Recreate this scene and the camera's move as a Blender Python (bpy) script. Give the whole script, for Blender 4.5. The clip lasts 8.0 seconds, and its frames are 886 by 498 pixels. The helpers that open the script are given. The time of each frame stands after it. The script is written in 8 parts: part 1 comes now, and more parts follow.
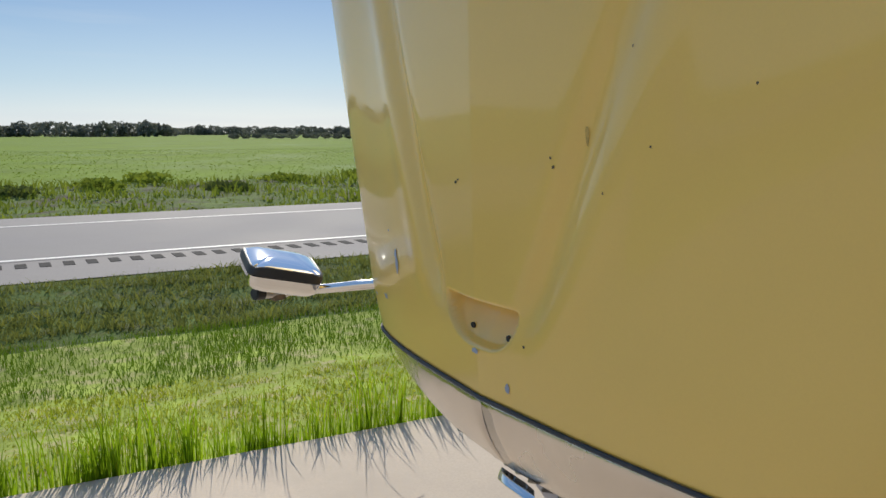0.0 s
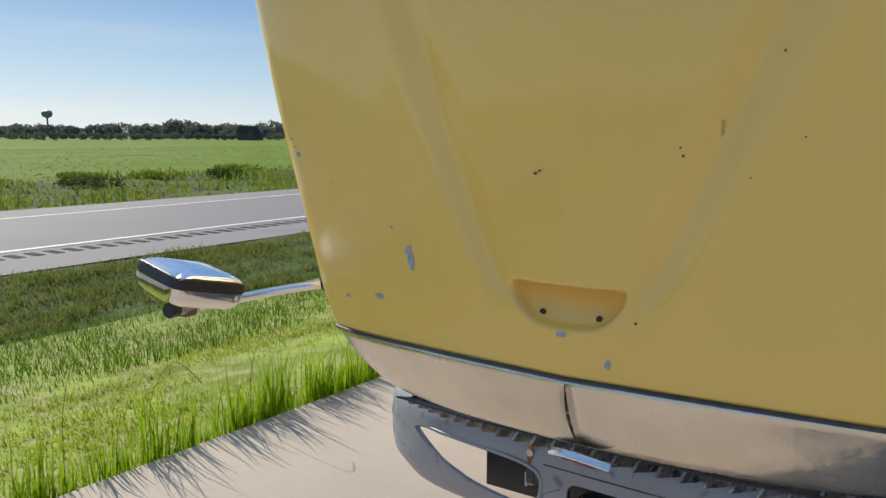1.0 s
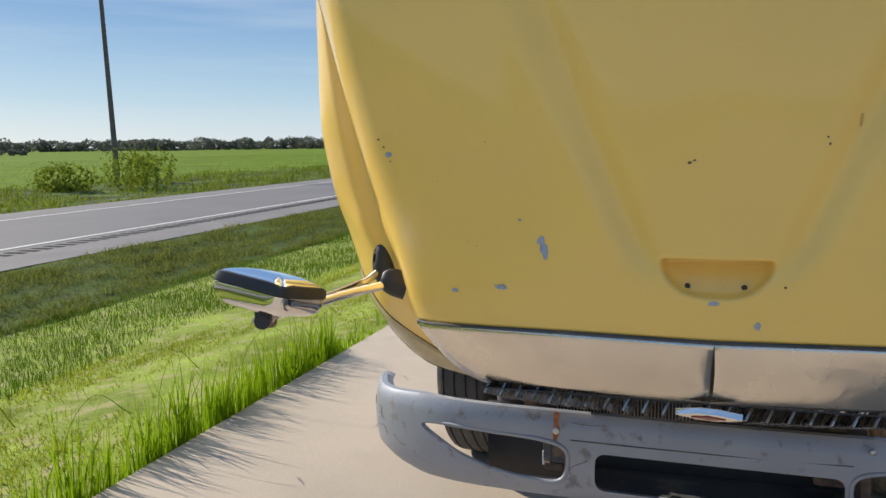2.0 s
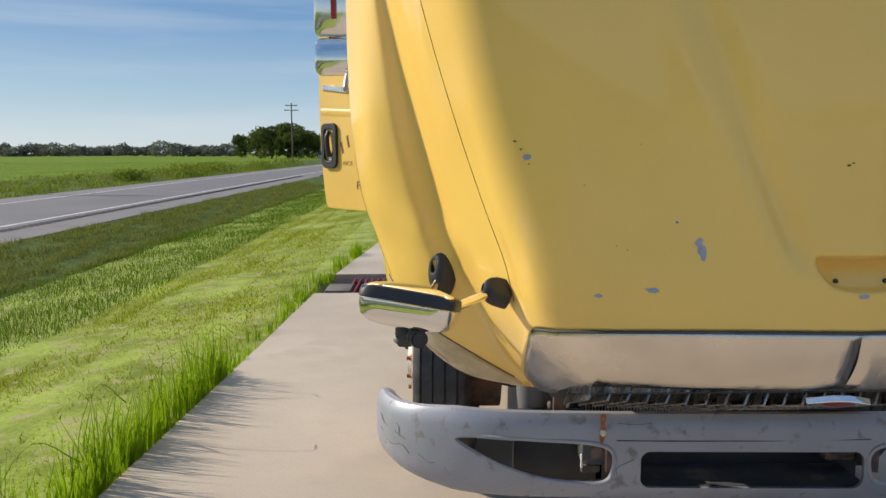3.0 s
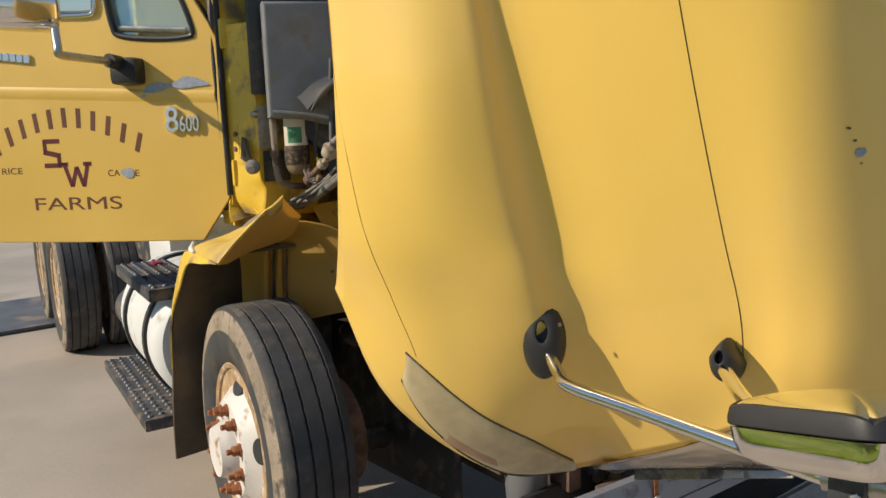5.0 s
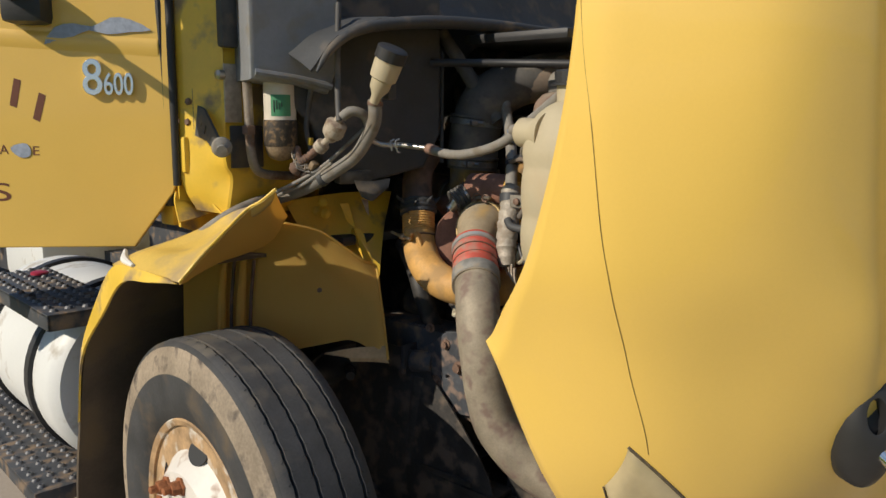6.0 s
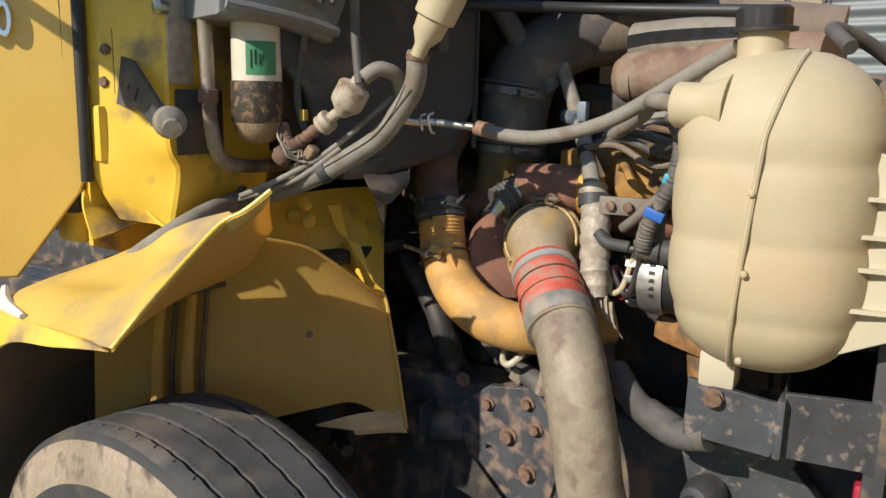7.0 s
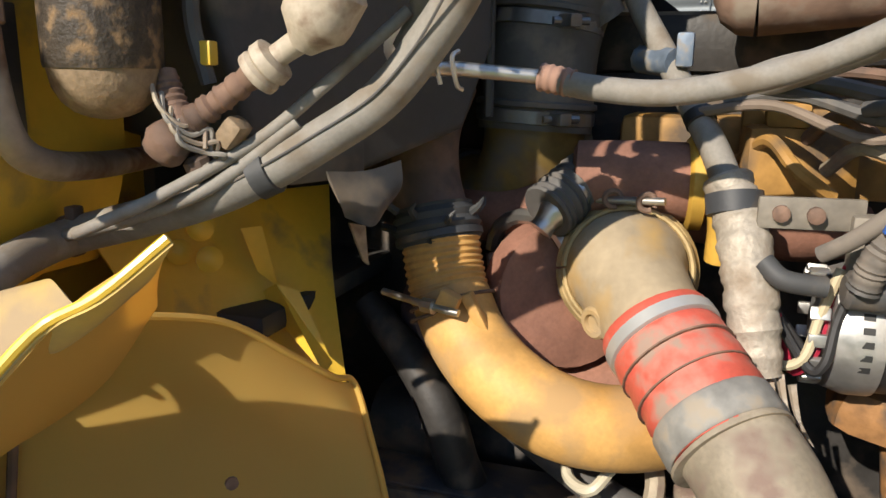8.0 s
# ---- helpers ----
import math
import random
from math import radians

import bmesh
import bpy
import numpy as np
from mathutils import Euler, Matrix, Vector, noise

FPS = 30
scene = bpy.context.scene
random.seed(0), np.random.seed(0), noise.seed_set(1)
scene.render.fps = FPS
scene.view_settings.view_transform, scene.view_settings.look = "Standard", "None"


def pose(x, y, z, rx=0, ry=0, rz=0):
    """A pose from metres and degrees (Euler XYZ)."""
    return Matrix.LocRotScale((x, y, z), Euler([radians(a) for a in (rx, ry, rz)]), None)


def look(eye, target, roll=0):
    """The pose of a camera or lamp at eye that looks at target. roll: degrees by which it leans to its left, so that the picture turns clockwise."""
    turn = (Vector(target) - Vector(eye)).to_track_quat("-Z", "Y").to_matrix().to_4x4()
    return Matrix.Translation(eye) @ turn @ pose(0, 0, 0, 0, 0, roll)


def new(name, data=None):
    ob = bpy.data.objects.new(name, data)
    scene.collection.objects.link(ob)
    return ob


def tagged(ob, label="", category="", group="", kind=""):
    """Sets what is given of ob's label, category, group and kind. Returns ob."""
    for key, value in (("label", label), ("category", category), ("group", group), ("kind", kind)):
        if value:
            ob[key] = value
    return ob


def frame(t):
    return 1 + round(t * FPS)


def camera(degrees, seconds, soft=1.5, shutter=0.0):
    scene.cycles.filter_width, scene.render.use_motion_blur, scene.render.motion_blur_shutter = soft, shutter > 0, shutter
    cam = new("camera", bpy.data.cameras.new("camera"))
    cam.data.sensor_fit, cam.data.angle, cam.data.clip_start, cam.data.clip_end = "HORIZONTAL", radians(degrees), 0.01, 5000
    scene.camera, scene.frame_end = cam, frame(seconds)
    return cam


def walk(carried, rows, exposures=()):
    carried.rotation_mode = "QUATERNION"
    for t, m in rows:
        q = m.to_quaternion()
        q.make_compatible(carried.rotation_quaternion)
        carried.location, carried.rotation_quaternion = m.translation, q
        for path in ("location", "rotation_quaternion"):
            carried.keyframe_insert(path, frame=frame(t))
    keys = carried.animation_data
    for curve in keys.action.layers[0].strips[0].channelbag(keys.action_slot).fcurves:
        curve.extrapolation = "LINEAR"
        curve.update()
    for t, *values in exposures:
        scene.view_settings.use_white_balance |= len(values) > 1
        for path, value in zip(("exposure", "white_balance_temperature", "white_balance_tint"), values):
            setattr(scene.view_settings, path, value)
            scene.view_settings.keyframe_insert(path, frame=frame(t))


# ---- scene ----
cam = camera(58.9, 8.0)
PATH = [
    (0, (1.212, 0.031, 1.659), (-0.508, 1.011, 1.367), -0.1),
    (0.5, (0.988, -0.3, 1.635), (-0.436, 1.065, 1.307), -0.1),
    (1, (0.632, -0.589, 1.64), (-0.472, 1.054, 1.353), 0.2),
    (1.2, (0.505, -0.724, 1.615), (-0.476, 0.999, 1.347), 0.2),
    (2.3, (-0.43, -1.114, 1.614), (-0.824, 0.829, 1.351), -0.7),
    (2.5, (-0.646, -1.15, 1.635), (-0.931, 0.813, 1.38), -0.4),
    (3, (-1.062, -1.061, 1.604), (-1.041, 0.924, 1.358), -0.3),
    (3.5, (-1.473, -0.776, 1.592), (-1.085, 1.171, 1.347), -1.3),
    (4, (-1.792, -0.512, 1.612), (-1.075, 1.335, 1.342), -2.4),
    (4.5, (-1.995, -0.105, 1.655), (-1.013, 1.613, 1.36), -2.7),
    (4.7, (-2.062, 0.055, 1.667), (-0.994, 1.718, 1.363), -2.6),
    (5.8, (-2.175, 1.023, 1.616), (-0.736, 2.373, 1.29), -0.1),
    (6, (-2.129, 1.2, 1.61), (-0.642, 2.496, 1.28), 0.3),
    (6.4, (-2.049, 1.526, 1.575), (-0.479, 2.715, 1.226), 0.9),
    (6.5, (-2.023, 1.605, 1.581), (-0.433, 2.763, 1.224), 1.0),
    (6.8, (-1.929, 1.794, 1.591), (-0.287, 2.876, 1.225), 1.3),
    (7, (-1.831, 1.927, 1.579), (-0.151, 2.946, 1.203), 1.3),
    (7.2, (-1.708, 2.04, 1.581), (-0.005, 3.016, 1.197), 1.2),
    (7.5, (-1.56, 2.233, 1.563), (0.211, 3.07, 1.158), 1.2),
    (7.6, (-1.51, 2.272, 1.554), (0.263, 3.098, 1.136), 1.2),
    (8, (-1.318, 2.472, 1.532), (0.524, 3.117, 1.091), 0.6),
]
walk(cam, [(t, look(eye, target, roll)) for t, eye, target, roll in PATH], [(0, .34, 6250, 8.5), (1, .42, 6250, 8.5), (2.5, .48, 6550, 9.5), (3.5, .25, 6600, 10), (4.5, .12, 6750, 10), (5.8, -.10, 6550, 9), (6.5, .08, 6450, 9), (7, .34, 6350, 9.5), (8, .64, 6400, 10.5)])

# ---- world and sun ----
SUN_AZ, SUN_EL = math.atan2(0.309, -0.951), radians(32)
SUN_DIR = Vector((math.cos(SUN_AZ) * math.cos(SUN_EL), math.sin(SUN_AZ) * math.cos(SUN_EL), math.sin(SUN_EL)))
world = bpy.data.worlds.new("sky")
scene.world = world
world.use_nodes = True
wn, wl = world.node_tree.nodes, world.node_tree.links
sky = wn.new("ShaderNodeTexSky")
sky.sky_type, sky.sun_disc = "NISHITA", False
sky.sun_elevation, sky.sun_rotation = SUN_EL, math.atan2(SUN_DIR.x, SUN_DIR.y)
sky.air_density, sky.dust_density, sky.ozone_density = 1.0, 0.6, 1.6
# the sky's own colour from the horizon up, with the glow round the sun added to it
wtc, wsep, wramp = wn.new("ShaderNodeTexCoord"), wn.new("ShaderNodeSeparateXYZ"), wn.new("ShaderNodeValToRGB")
wl.new(wtc.outputs["Generated"], wsep.inputs[0]), wl.new(wsep.outputs[2], wramp.inputs[0])
el = wramp.color_ramp.elements
el[0].position, el[0].color = 0.0, (0.37, 0.44, 0.50, 1)
el[1].position, el[1].color = 1.0, (0.15, 0.24, 0.41, 1)
for at, col in ((0.06, (0.22, 0.325, 0.43, 1)), (0.16, (0.085, 0.185, 0.345, 1)), (0.30, (0.072, 0.155, 0.32, 1)), (0.55, (0.12, 0.21, 0.38, 1))):
    e = el.new(at)
    e.color = col
wglow = wn.new("ShaderNodeMix")
wglow.data_type, wglow.blend_type = "RGBA", "ADD"
wglow.inputs[0].default_value = 0.018
wl.new(wramp.outputs[0], wglow.inputs[6]), wl.new(sky.outputs[0], wglow.inputs[7])
# thin high streaks of cloud
wmap, wnoi, wcov, wcl = wn.new("ShaderNodeMapping"), wn.new("ShaderNodeTexNoise"), wn.new("ShaderNodeMapRange"), wn.new("ShaderNodeMix")
wmap.inputs["Scale"].default_value = (1.2, 1.2, 17.0)
wnoi.inputs["Scale"].default_value, wnoi.inputs["Detail"].default_value = 1.6, 6.0
wl.new(wtc.outputs["Generated"], wmap.inputs["Vector"]), wl.new(wmap.outputs[0], wnoi.inputs["Vector"])
for k, v in (("From Min", 0.50), ("From Max", 0.74), ("To Max", 0.36)):
    wcov.inputs[k].default_value = v
wcl.data_type = "RGBA"
wcl.inputs[7].default_value = (0.50, 0.55, 0.60, 1)
wl.new(wnoi.outputs["Fac"], wcov.inputs["Value"]), wl.new(wcov.outputs[0], wcl.inputs[0])
wl.new(wglow.outputs[2], wcl.inputs[6])
wl.new(wcl.outputs[2], wn["Background"].inputs[0])
wn["Background"].inputs[1].default_value = 1.0
sun = new("sun", bpy.data.lights.new("sun", "SUN"))
sun.data.energy, sun.data.angle, sun.data.color = 4.15, radians(0.6), (1.0, 0.90, 0.75)
sun.matrix_world = look((0, 0, 0), -SUN_DIR)

# ---- helpers for meshes ----
def mat(name, col, rough=0.5, metal=0.0, var=0.12, size=0.25, grain=0.06, grain_size=0.01, bump=0.05, coat=0.0, dirt=None, dirt_amt=0.5, dirt_size=0.1, trans=0.0, objvar=0.0, coat_rough=0.12):
    """A node material: a base colour with stains at one scale, grain at another, fine relief, and dirt in patches."""
    m = bpy.data.materials.new(name)
    m.use_nodes = True
    n, l = m.node_tree.nodes, m.node_tree.links
    b = n["Principled BSDF"]
    tc = n.new("ShaderNodeTexCoord")

    def tex(scale, detail=4.0):
        t = n.new("ShaderNodeTexNoise")
        t.inputs["Scale"].default_value, t.inputs["Detail"].default_value = scale, detail
        l.new(tc.outputs["Object"], t.inputs["Vector"])
        return t.outputs["Fac"]

    def mix(a, c, f, kind="MIX"):
        x = n.new("ShaderNodeMix")
        x.data_type, x.blend_type = "RGBA", kind
        for sock, v in ((x.inputs[6], a), (x.inputs[7], c), (x.inputs[0], f)):
            if isinstance(v, (tuple, float, int)):
                sock.default_value = (*v, 1) if isinstance(v, tuple) else v
            else:
                l.new(v, sock)
        return x.outputs[2]

    def ramp(fac, lo, hi, a=0.0, c=1.0):
        r = n.new("ShaderNodeMapRange")
        for k, v in (("From Min", lo), ("From Max", hi), ("To Min", a), ("To Max", c)):
            r.inputs[k].default_value = v
        l.new(fac, r.inputs["Value"])
        return r.outputs[0]

    dark, light = tuple(c * (1 - var) for c in col), tuple(min(1.0, c * (1 + var)) for c in col)
    big, fine = tex(1 / size), tex(1 / grain_size, 3.0)
    out = mix(dark, light, ramp(big, 0.3, 0.7))
    g = mix((1 - grain,) * 3, (1 + grain,) * 3, fine)
    out = mix(out, g, 1.0, "MULTIPLY")
    if objvar:
        oi = n.new("ShaderNodeObjectInfo")
        ov = mix((1 - objvar,) * 3, (1 + objvar,) * 3, oi.outputs["Random"])
        out = mix(out, ov, 1.0, "MULTIPLY")
    rsock = ramp(big, 0.2, 0.8, max(0.0, rough - 0.06), min(1.0, rough + 0.06))
    if dirt:
        d = ramp(tex(1 / dirt_size, 8.0), 0.62 - 0.3 * dirt_amt, 0.72 - 0.2 * dirt_amt)
        out = mix(out, dirt, d)
        rr = n.new("ShaderNodeMix")
        l.new(d, rr.inputs[0])
        l.new(rsock, rr.inputs[2])
        rr.inputs[3].default_value = 0.85
        rsock = rr.outputs[0]
        if metal:
            mm = ramp(d, 0, 1, metal, 0.0)
            l.new(mm, b.inputs["Metallic"])
    l.new(out, b.inputs["Base Color"])
    l.new(rsock, b.inputs["Roughness"])
    if not (dirt and metal):
        b.inputs["Metallic"].default_value = metal
    b.inputs["Coat Weight"].default_value = coat
    b.inputs["Specular IOR Level"].default_value = 0.08 if rough >= 0.88 else 0.5
    b.inputs["Coat Roughness"].default_value = coat_rough
    if trans:
        b.inputs["Transmission Weight"].default_value = trans
    if bump:
        bp = n.new("ShaderNodeBump")
        bp.inputs["Strength"].default_value, bp.inputs["Distance"].default_value = bump, grain_size * 0.5
        l.new(fine, bp.inputs["Height"])
        l.new(bp.outputs[0], b.inputs["Normal"])
    return m


def leafy(name, col, var=0.3, size=0.5, through_light=0.45):
    """Leaves and blades: diffuse and translucent, varied blade by blade and in patches."""
    m = bpy.data.materials.new(name)
    m.use_nodes = True
    n, l = m.node_tree.nodes, m.node_tree.links
    n.remove(n["Principled BSDF"])
    geo, tc, noi = n.new("ShaderNodeNewGeometry"), n.new("ShaderNodeTexCoord"), n.new("ShaderNodeTexNoise")
    noi.inputs["Scale"].default_value = 1 / size
    l.new(tc.outputs["Object"], noi.inputs["Vector"])
    add = n.new("ShaderNodeMath")
    l.new(geo.outputs["Random Per Island"], add.inputs[0])
    l.new(noi.outputs["Fac"], add.inputs[1])
    half = n.new("ShaderNodeMath")
    half.operation = "MULTIPLY"
    half.inputs[1].default_value = 0.5
    l.new(add.outputs[0], half.inputs[0])
    x = n.new("ShaderNodeMix")
    x.data_type = "RGBA"
    x.inputs[6].default_value = (*(c * (1 - var) for c in col), 1)
    x.inputs[7].default_value = (min(1, col[0] * (1 + 1.6 * var)), min(1, col[1] * (1 + var)), col[2], 1)
    l.new(half.outputs[0], x.inputs[0])
    d, t, s = n.new("ShaderNodeBsdfDiffuse"), n.new("ShaderNodeBsdfTranslucent"), n.new("ShaderNodeMixShader")
    l.new(x.outputs[2], d.inputs[0]), l.new(x.outputs[2], t.inputs[0])
    s.inputs[0].default_value = through_light
    l.new(d.outputs[0], s.inputs[1]), l.new(t.outputs[0], s.inputs[2])
    l.new(s.outputs[0], n["Material Output"].inputs[0])
    return m


def clear(name, col=(0.9, 0.95, 0.95), rough=0.02, alpha=0.25):
    """Thin glass: mostly see-through, with a glossy face."""
    m = bpy.data.materials.new(name)
    m.use_nodes = True
    n, l = m.node_tree.nodes, m.node_tree.links
    b = n["Principled BSDF"]
    b.inputs["Base Color"].default_value = (*col, 1)
    b.inputs["Roughness"].default_value = rough
    tr, mx = n.new("ShaderNodeBsdfTransparent"), n.new("ShaderNodeMixShader")
    tr.inputs[0].default_value = (*col, 1)
    mx.inputs[0].default_value = alpha
    l.new(tr.outputs[0], mx.inputs[1]), l.new(b.outputs[0], mx.inputs[2])
    l.new(mx.outputs[0], n["Material Output"].inputs[0])
    return m


def thing(name, at=(0, 0, 0), label="", category="", group="", kind=""):
    e = new(name)
    e.location = at
    e.empty_display_size = 0.2
    return tagged(e, label, category, group, kind)


def link_to(ob, parent):
    if parent is not None:
        ob.parent = parent
        if parent.type == "EMPTY":
            ob.matrix_parent_inverse = Matrix.Translation(parent.location).inverted()


def part(name, bm, material, parent=None, label="", smooth=True, angle=40):
    """One bmesh, or (verts, faces), as one mesh object under a thing or a part, at world coordinates."""
    me = bpy.data.meshes.new(name)
    if isinstance(bm, tuple):
        me.from_pydata([tuple(v) for v in bm[0]], [], bm[1])
    else:
        bmesh.ops.recalc_face_normals(bm, faces=bm.faces)
        bm.to_mesh(me)
        bm.free()
    for m in material if isinstance(material, (list, tuple)) else [material]:
        me.materials.append(m)
    ob = new(name, me)
    if smooth:
        me.shade_smooth()
        me.set_sharp_from_angle(angle=radians(angle))
    link_to(ob, parent)
    return tagged(ob, label)


def spline(pts, k=6):
    """A smooth line through the points (Catmull-Rom), k steps a span."""
    p = [Vector(q) for q in pts]
    p = [2 * p[0] - p[1]] + p + [2 * p[-1] - p[-2]]
    out = []
    for i in range(1, len(p) - 2):
        for j in range(k):
            t = j / k
            out.append(0.5 * (2 * p[i] + (p[i + 1] - p[i - 1]) * t + (2 * p[i - 1] - 5 * p[i] + 4 * p[i + 1] - p[i + 2]) * t * t
                              + (3 * p[i] - p[i - 1] - 3 * p[i + 1] + p[i + 2]) * t ** 3))
    return out + [p[-2]]


def join(*geos):
    """Several (verts, faces) as one."""
    v, f = [], []
    for a, b in geos:
        n = len(v)
        v += list(a)
        f += [tuple(i + n for i in q) for q in b]
    return v, f


def tube(pts, r, n=14, k=6, caps=True, ring=None):
    """A round tube along the points; r: a radius, or one for each point; ring(i, s): a factor on the radius along it."""
    path = spline(pts, k) if k > 1 else [Vector(q) for q in pts]
    m = len(path)
    rad = [r] * m if not isinstance(r, (list, tuple)) else [float(q) for q in np.interp(np.linspace(0, 1, m), np.linspace(0, 1, len(r)), r)]
    if ring:
        rad = [q * ring(i / (m - 1)) for i, q in enumerate(rad)]
    verts, faces = [], []
    t0 = (path[1] - path[0]).normalized()
    nrm = t0.orthogonal().normalized()
    for i, p in enumerate(path):
        t = (path[min(i + 1, m - 1)] - path[max(i - 1, 0)]).normalized()
        nrm = (nrm - t * nrm.dot(t)).normalized()
        b = t.cross(nrm)
        for j in range(n):
            a = 2 * math.pi * j / n
            verts.append(p + rad[i] * (math.cos(a) * nrm + math.sin(a) * b))
    for i in range(m - 1):
        for j in range(n):
            faces.append((i * n + j, i * n + (j + 1) % n, (i + 1) * n + (j + 1) % n, (i + 1) * n + j))
    if caps:
        faces += [tuple(range(n - 1, -1, -1)), tuple(range((m - 1) * n, m * n))]
    return verts, faces


def turned(profile, at, axis=(0, 0, 1), n=24, wobble=None):
    """A turned body: (radius, height) along an axis through a place."""
    ax = Vector(axis).normalized()
    u = ax.orthogonal().normalized()
    w = ax.cross(u)
    verts, faces = [], []
    for i, (r, h) in enumerate(profile):
        for j in range(n):
            a = 2 * math.pi * j / n
            q = r * (wobble(a, h) if wobble else 1)
            verts.append(Vector(at) + ax * h + q * (math.cos(a) * u + math.sin(a) * w))
    for i in range(len(profile) - 1):
        for j in range(n):
            faces.append((i * n + j, i * n + (j + 1) % n, (i + 1) * n + (j + 1) % n, (i + 1) * n + j))
    m = len(profile)
    faces += [tuple(range(n - 1, -1, -1)), tuple(range((m - 1) * n, m * n))]
    return verts, faces


def box(c, size, m=None, bevel=0.004):
    """A bevelled box; m turns it about its middle."""
    bm = bmesh.new()
    bmesh.ops.create_cube(bm, size=1)
    bmesh.ops.scale(bm, vec=size, verts=bm.verts)
    if bevel:
        bmesh.ops.bevel(bm, geom=bm.edges[:], offset=min(bevel, 0.45 * min(size)), segments=2, affect="EDGES", profile=0.6)
    bmesh.ops.transform(bm, matrix=Matrix.Translation(c) @ (m if m is not None else Matrix()), verts=bm.verts)
    v, f = [x.co.copy() for x in bm.verts], [tuple(y.index for y in q.verts) for q in bm.faces]
    bm.free()
    return v, f


def plate(outline, holes=(), thick=0.01, frame_m=None, bevel=0.0):
    """A flat plate of the outline (x, y) with holes, extruded along z, laid into the frame's place."""
    cu = bpy.data.curves.new("plate", "CURVE")
    cu.dimensions, cu.fill_mode, cu.extrude, cu.bevel_depth = "2D", "BOTH", thick / 2, bevel
    for ring in (outline, *holes):
        sp = cu.splines.new("POLY")
        sp.points.add(len(ring) - 1)
        for q, (x, y) in zip(sp.points, ring):
            q.co = (x, y, 0, 1)
        sp.use_cyclic_u = True
    tmp = bpy.data.objects.new("plate", cu)
    me = tmp.to_mesh()
    fm = frame_m if frame_m is not None else Matrix()
    v, f = [fm @ x.co for x in me.vertices], [tuple(p.vertices) for p in me.polygons]
    tmp.to_mesh_clear()
    bpy.data.objects.remove(tmp)
    bpy.data.curves.remove(cu)
    return v, f


def words(text, size, fm, thick=0.001, width=None, bevel=0.0):
    """Letters in the built-in font, flat in the frame's xy, drawn to a width."""
    cu = bpy.data.curves.new("words", "FONT")
    cu.body, cu.size, cu.extrude, cu.align_x, cu.bevel_depth = text, size, thick / 2, "LEFT", bevel
    tmp = bpy.data.objects.new("words", cu)
    me = tmp.to_mesh()
    xs = [x.co.x for x in me.vertices]
    k = width / (max(xs) - min(xs)) if width else 1
    v = [fm @ Vector(((x.co.x - min(xs)) * k, x.co.y, x.co.z)) for x in me.vertices]
    f = [tuple(p.vertices) for p in me.polygons]
    tmp.to_mesh_clear()
    bpy.data.objects.remove(tmp)
    bpy.data.curves.remove(cu)
    return v, f


def rounded(x0, x1, y0, y1, r, n=6):
    """A rounded rectangle's outline."""
    out = []
    for cx, cy, a0 in ((x1 - r, y1 - r, 0), (x0 + r, y1 - r, 90), (x0 + r, y0 + r, 180), (x1 - r, y0 + r, 270)):
        for i in range(n + 1):
            a = radians(a0 + 90 * i / n)
            out.append((cx + r * math.cos(a), cy + r * math.sin(a)))
    return out


def soft(pts, k=5):
    """A closed outline smoothed through its points."""
    p = [Vector((x, y, 0)) for x, y in pts]
    q = spline(p[-2:] + p + p[:3], k)
    return [(v.x, v.y) for v in q[2 * k:(2 + len(p)) * k]]


def cut(ob, *cutters):
    """Cuts bodies (verts, faces) out of a mesh object for good."""
    for g in cutters:
        me = bpy.data.meshes.new("cutter")
        me.from_pydata([tuple(v) for v in g[0]], [], g[1])
        bm = bmesh.new()
        bm.from_mesh(me)
        bmesh.ops.remove_doubles(bm, verts=bm.verts, dist=1e-5)
        bmesh.ops.recalc_face_normals(bm, faces=bm.faces)
        bm.to_mesh(me)
        bm.free()
        c = new("cutter", me)
        mod = ob.modifiers.new("cut", "BOOLEAN")
        mod.object, mod.operation, mod.solver = c, "DIFFERENCE", "EXACT"
        done = bpy.data.meshes.new_from_object(ob.evaluated_get(bpy.context.evaluated_depsgraph_get()))
        ob.modifiers.clear()
        ob.data = done
        bpy.data.objects.remove(c)
        bpy.data.meshes.remove(me)
    ob.data.shade_smooth()
    ob.data.set_sharp_from_angle(angle=radians(35))


def axes(o, x, y):
    """A frame at o with its x and y ways (y made square to x)."""
    x = Vector(x).normalized()
    z = x.cross(Vector(y)).normalized()
    y = z.cross(x)
    return Matrix(((x.x, y.x, z.x, o[0]), (x.y, y.y, z.y, o[1]), (x.z, y.z, z.z, o[2]), (0, 0, 0, 1)))

# ---- materials ----
# same paint as DOORYEL, lightened to make up the hood's missing fill light
LIFTYEL = mat("yellow_paint", (0.90, 0.588, 0.132), 0.42, var=0.05, size=0.8, grain=0.02, grain_size=0.004, bump=0.02, coat=0.65, coat_rough=0.06)
DOORYEL = mat("door_yellow_paint", (0.80, 0.51, 0.11), 0.40, var=0.06, size=0.5, grain=0.03, grain_size=0.004, bump=0.02, coat=0.5, coat_rough=0.06)
CABYEL = mat("cab_yellow", (0.82, 0.535, 0.06), 0.4, var=0.12, size=0.2, grain=0.05, bump=0.03, coat=0.15, dirt=(0.30, 0.21, 0.11), dirt_amt=0.25, dirt_size=0.12)
LINER = leafy("fibreglass_liner", (0.88, 0.57, 0.19), 0.25, 0.2, 0.5)
CHROME = mat("chrome", (0.82, 0.80, 0.78), 0.09, 1.0, var=0.04, size=0.3, grain=0.03, grain_size=0.02, bump=0.01)
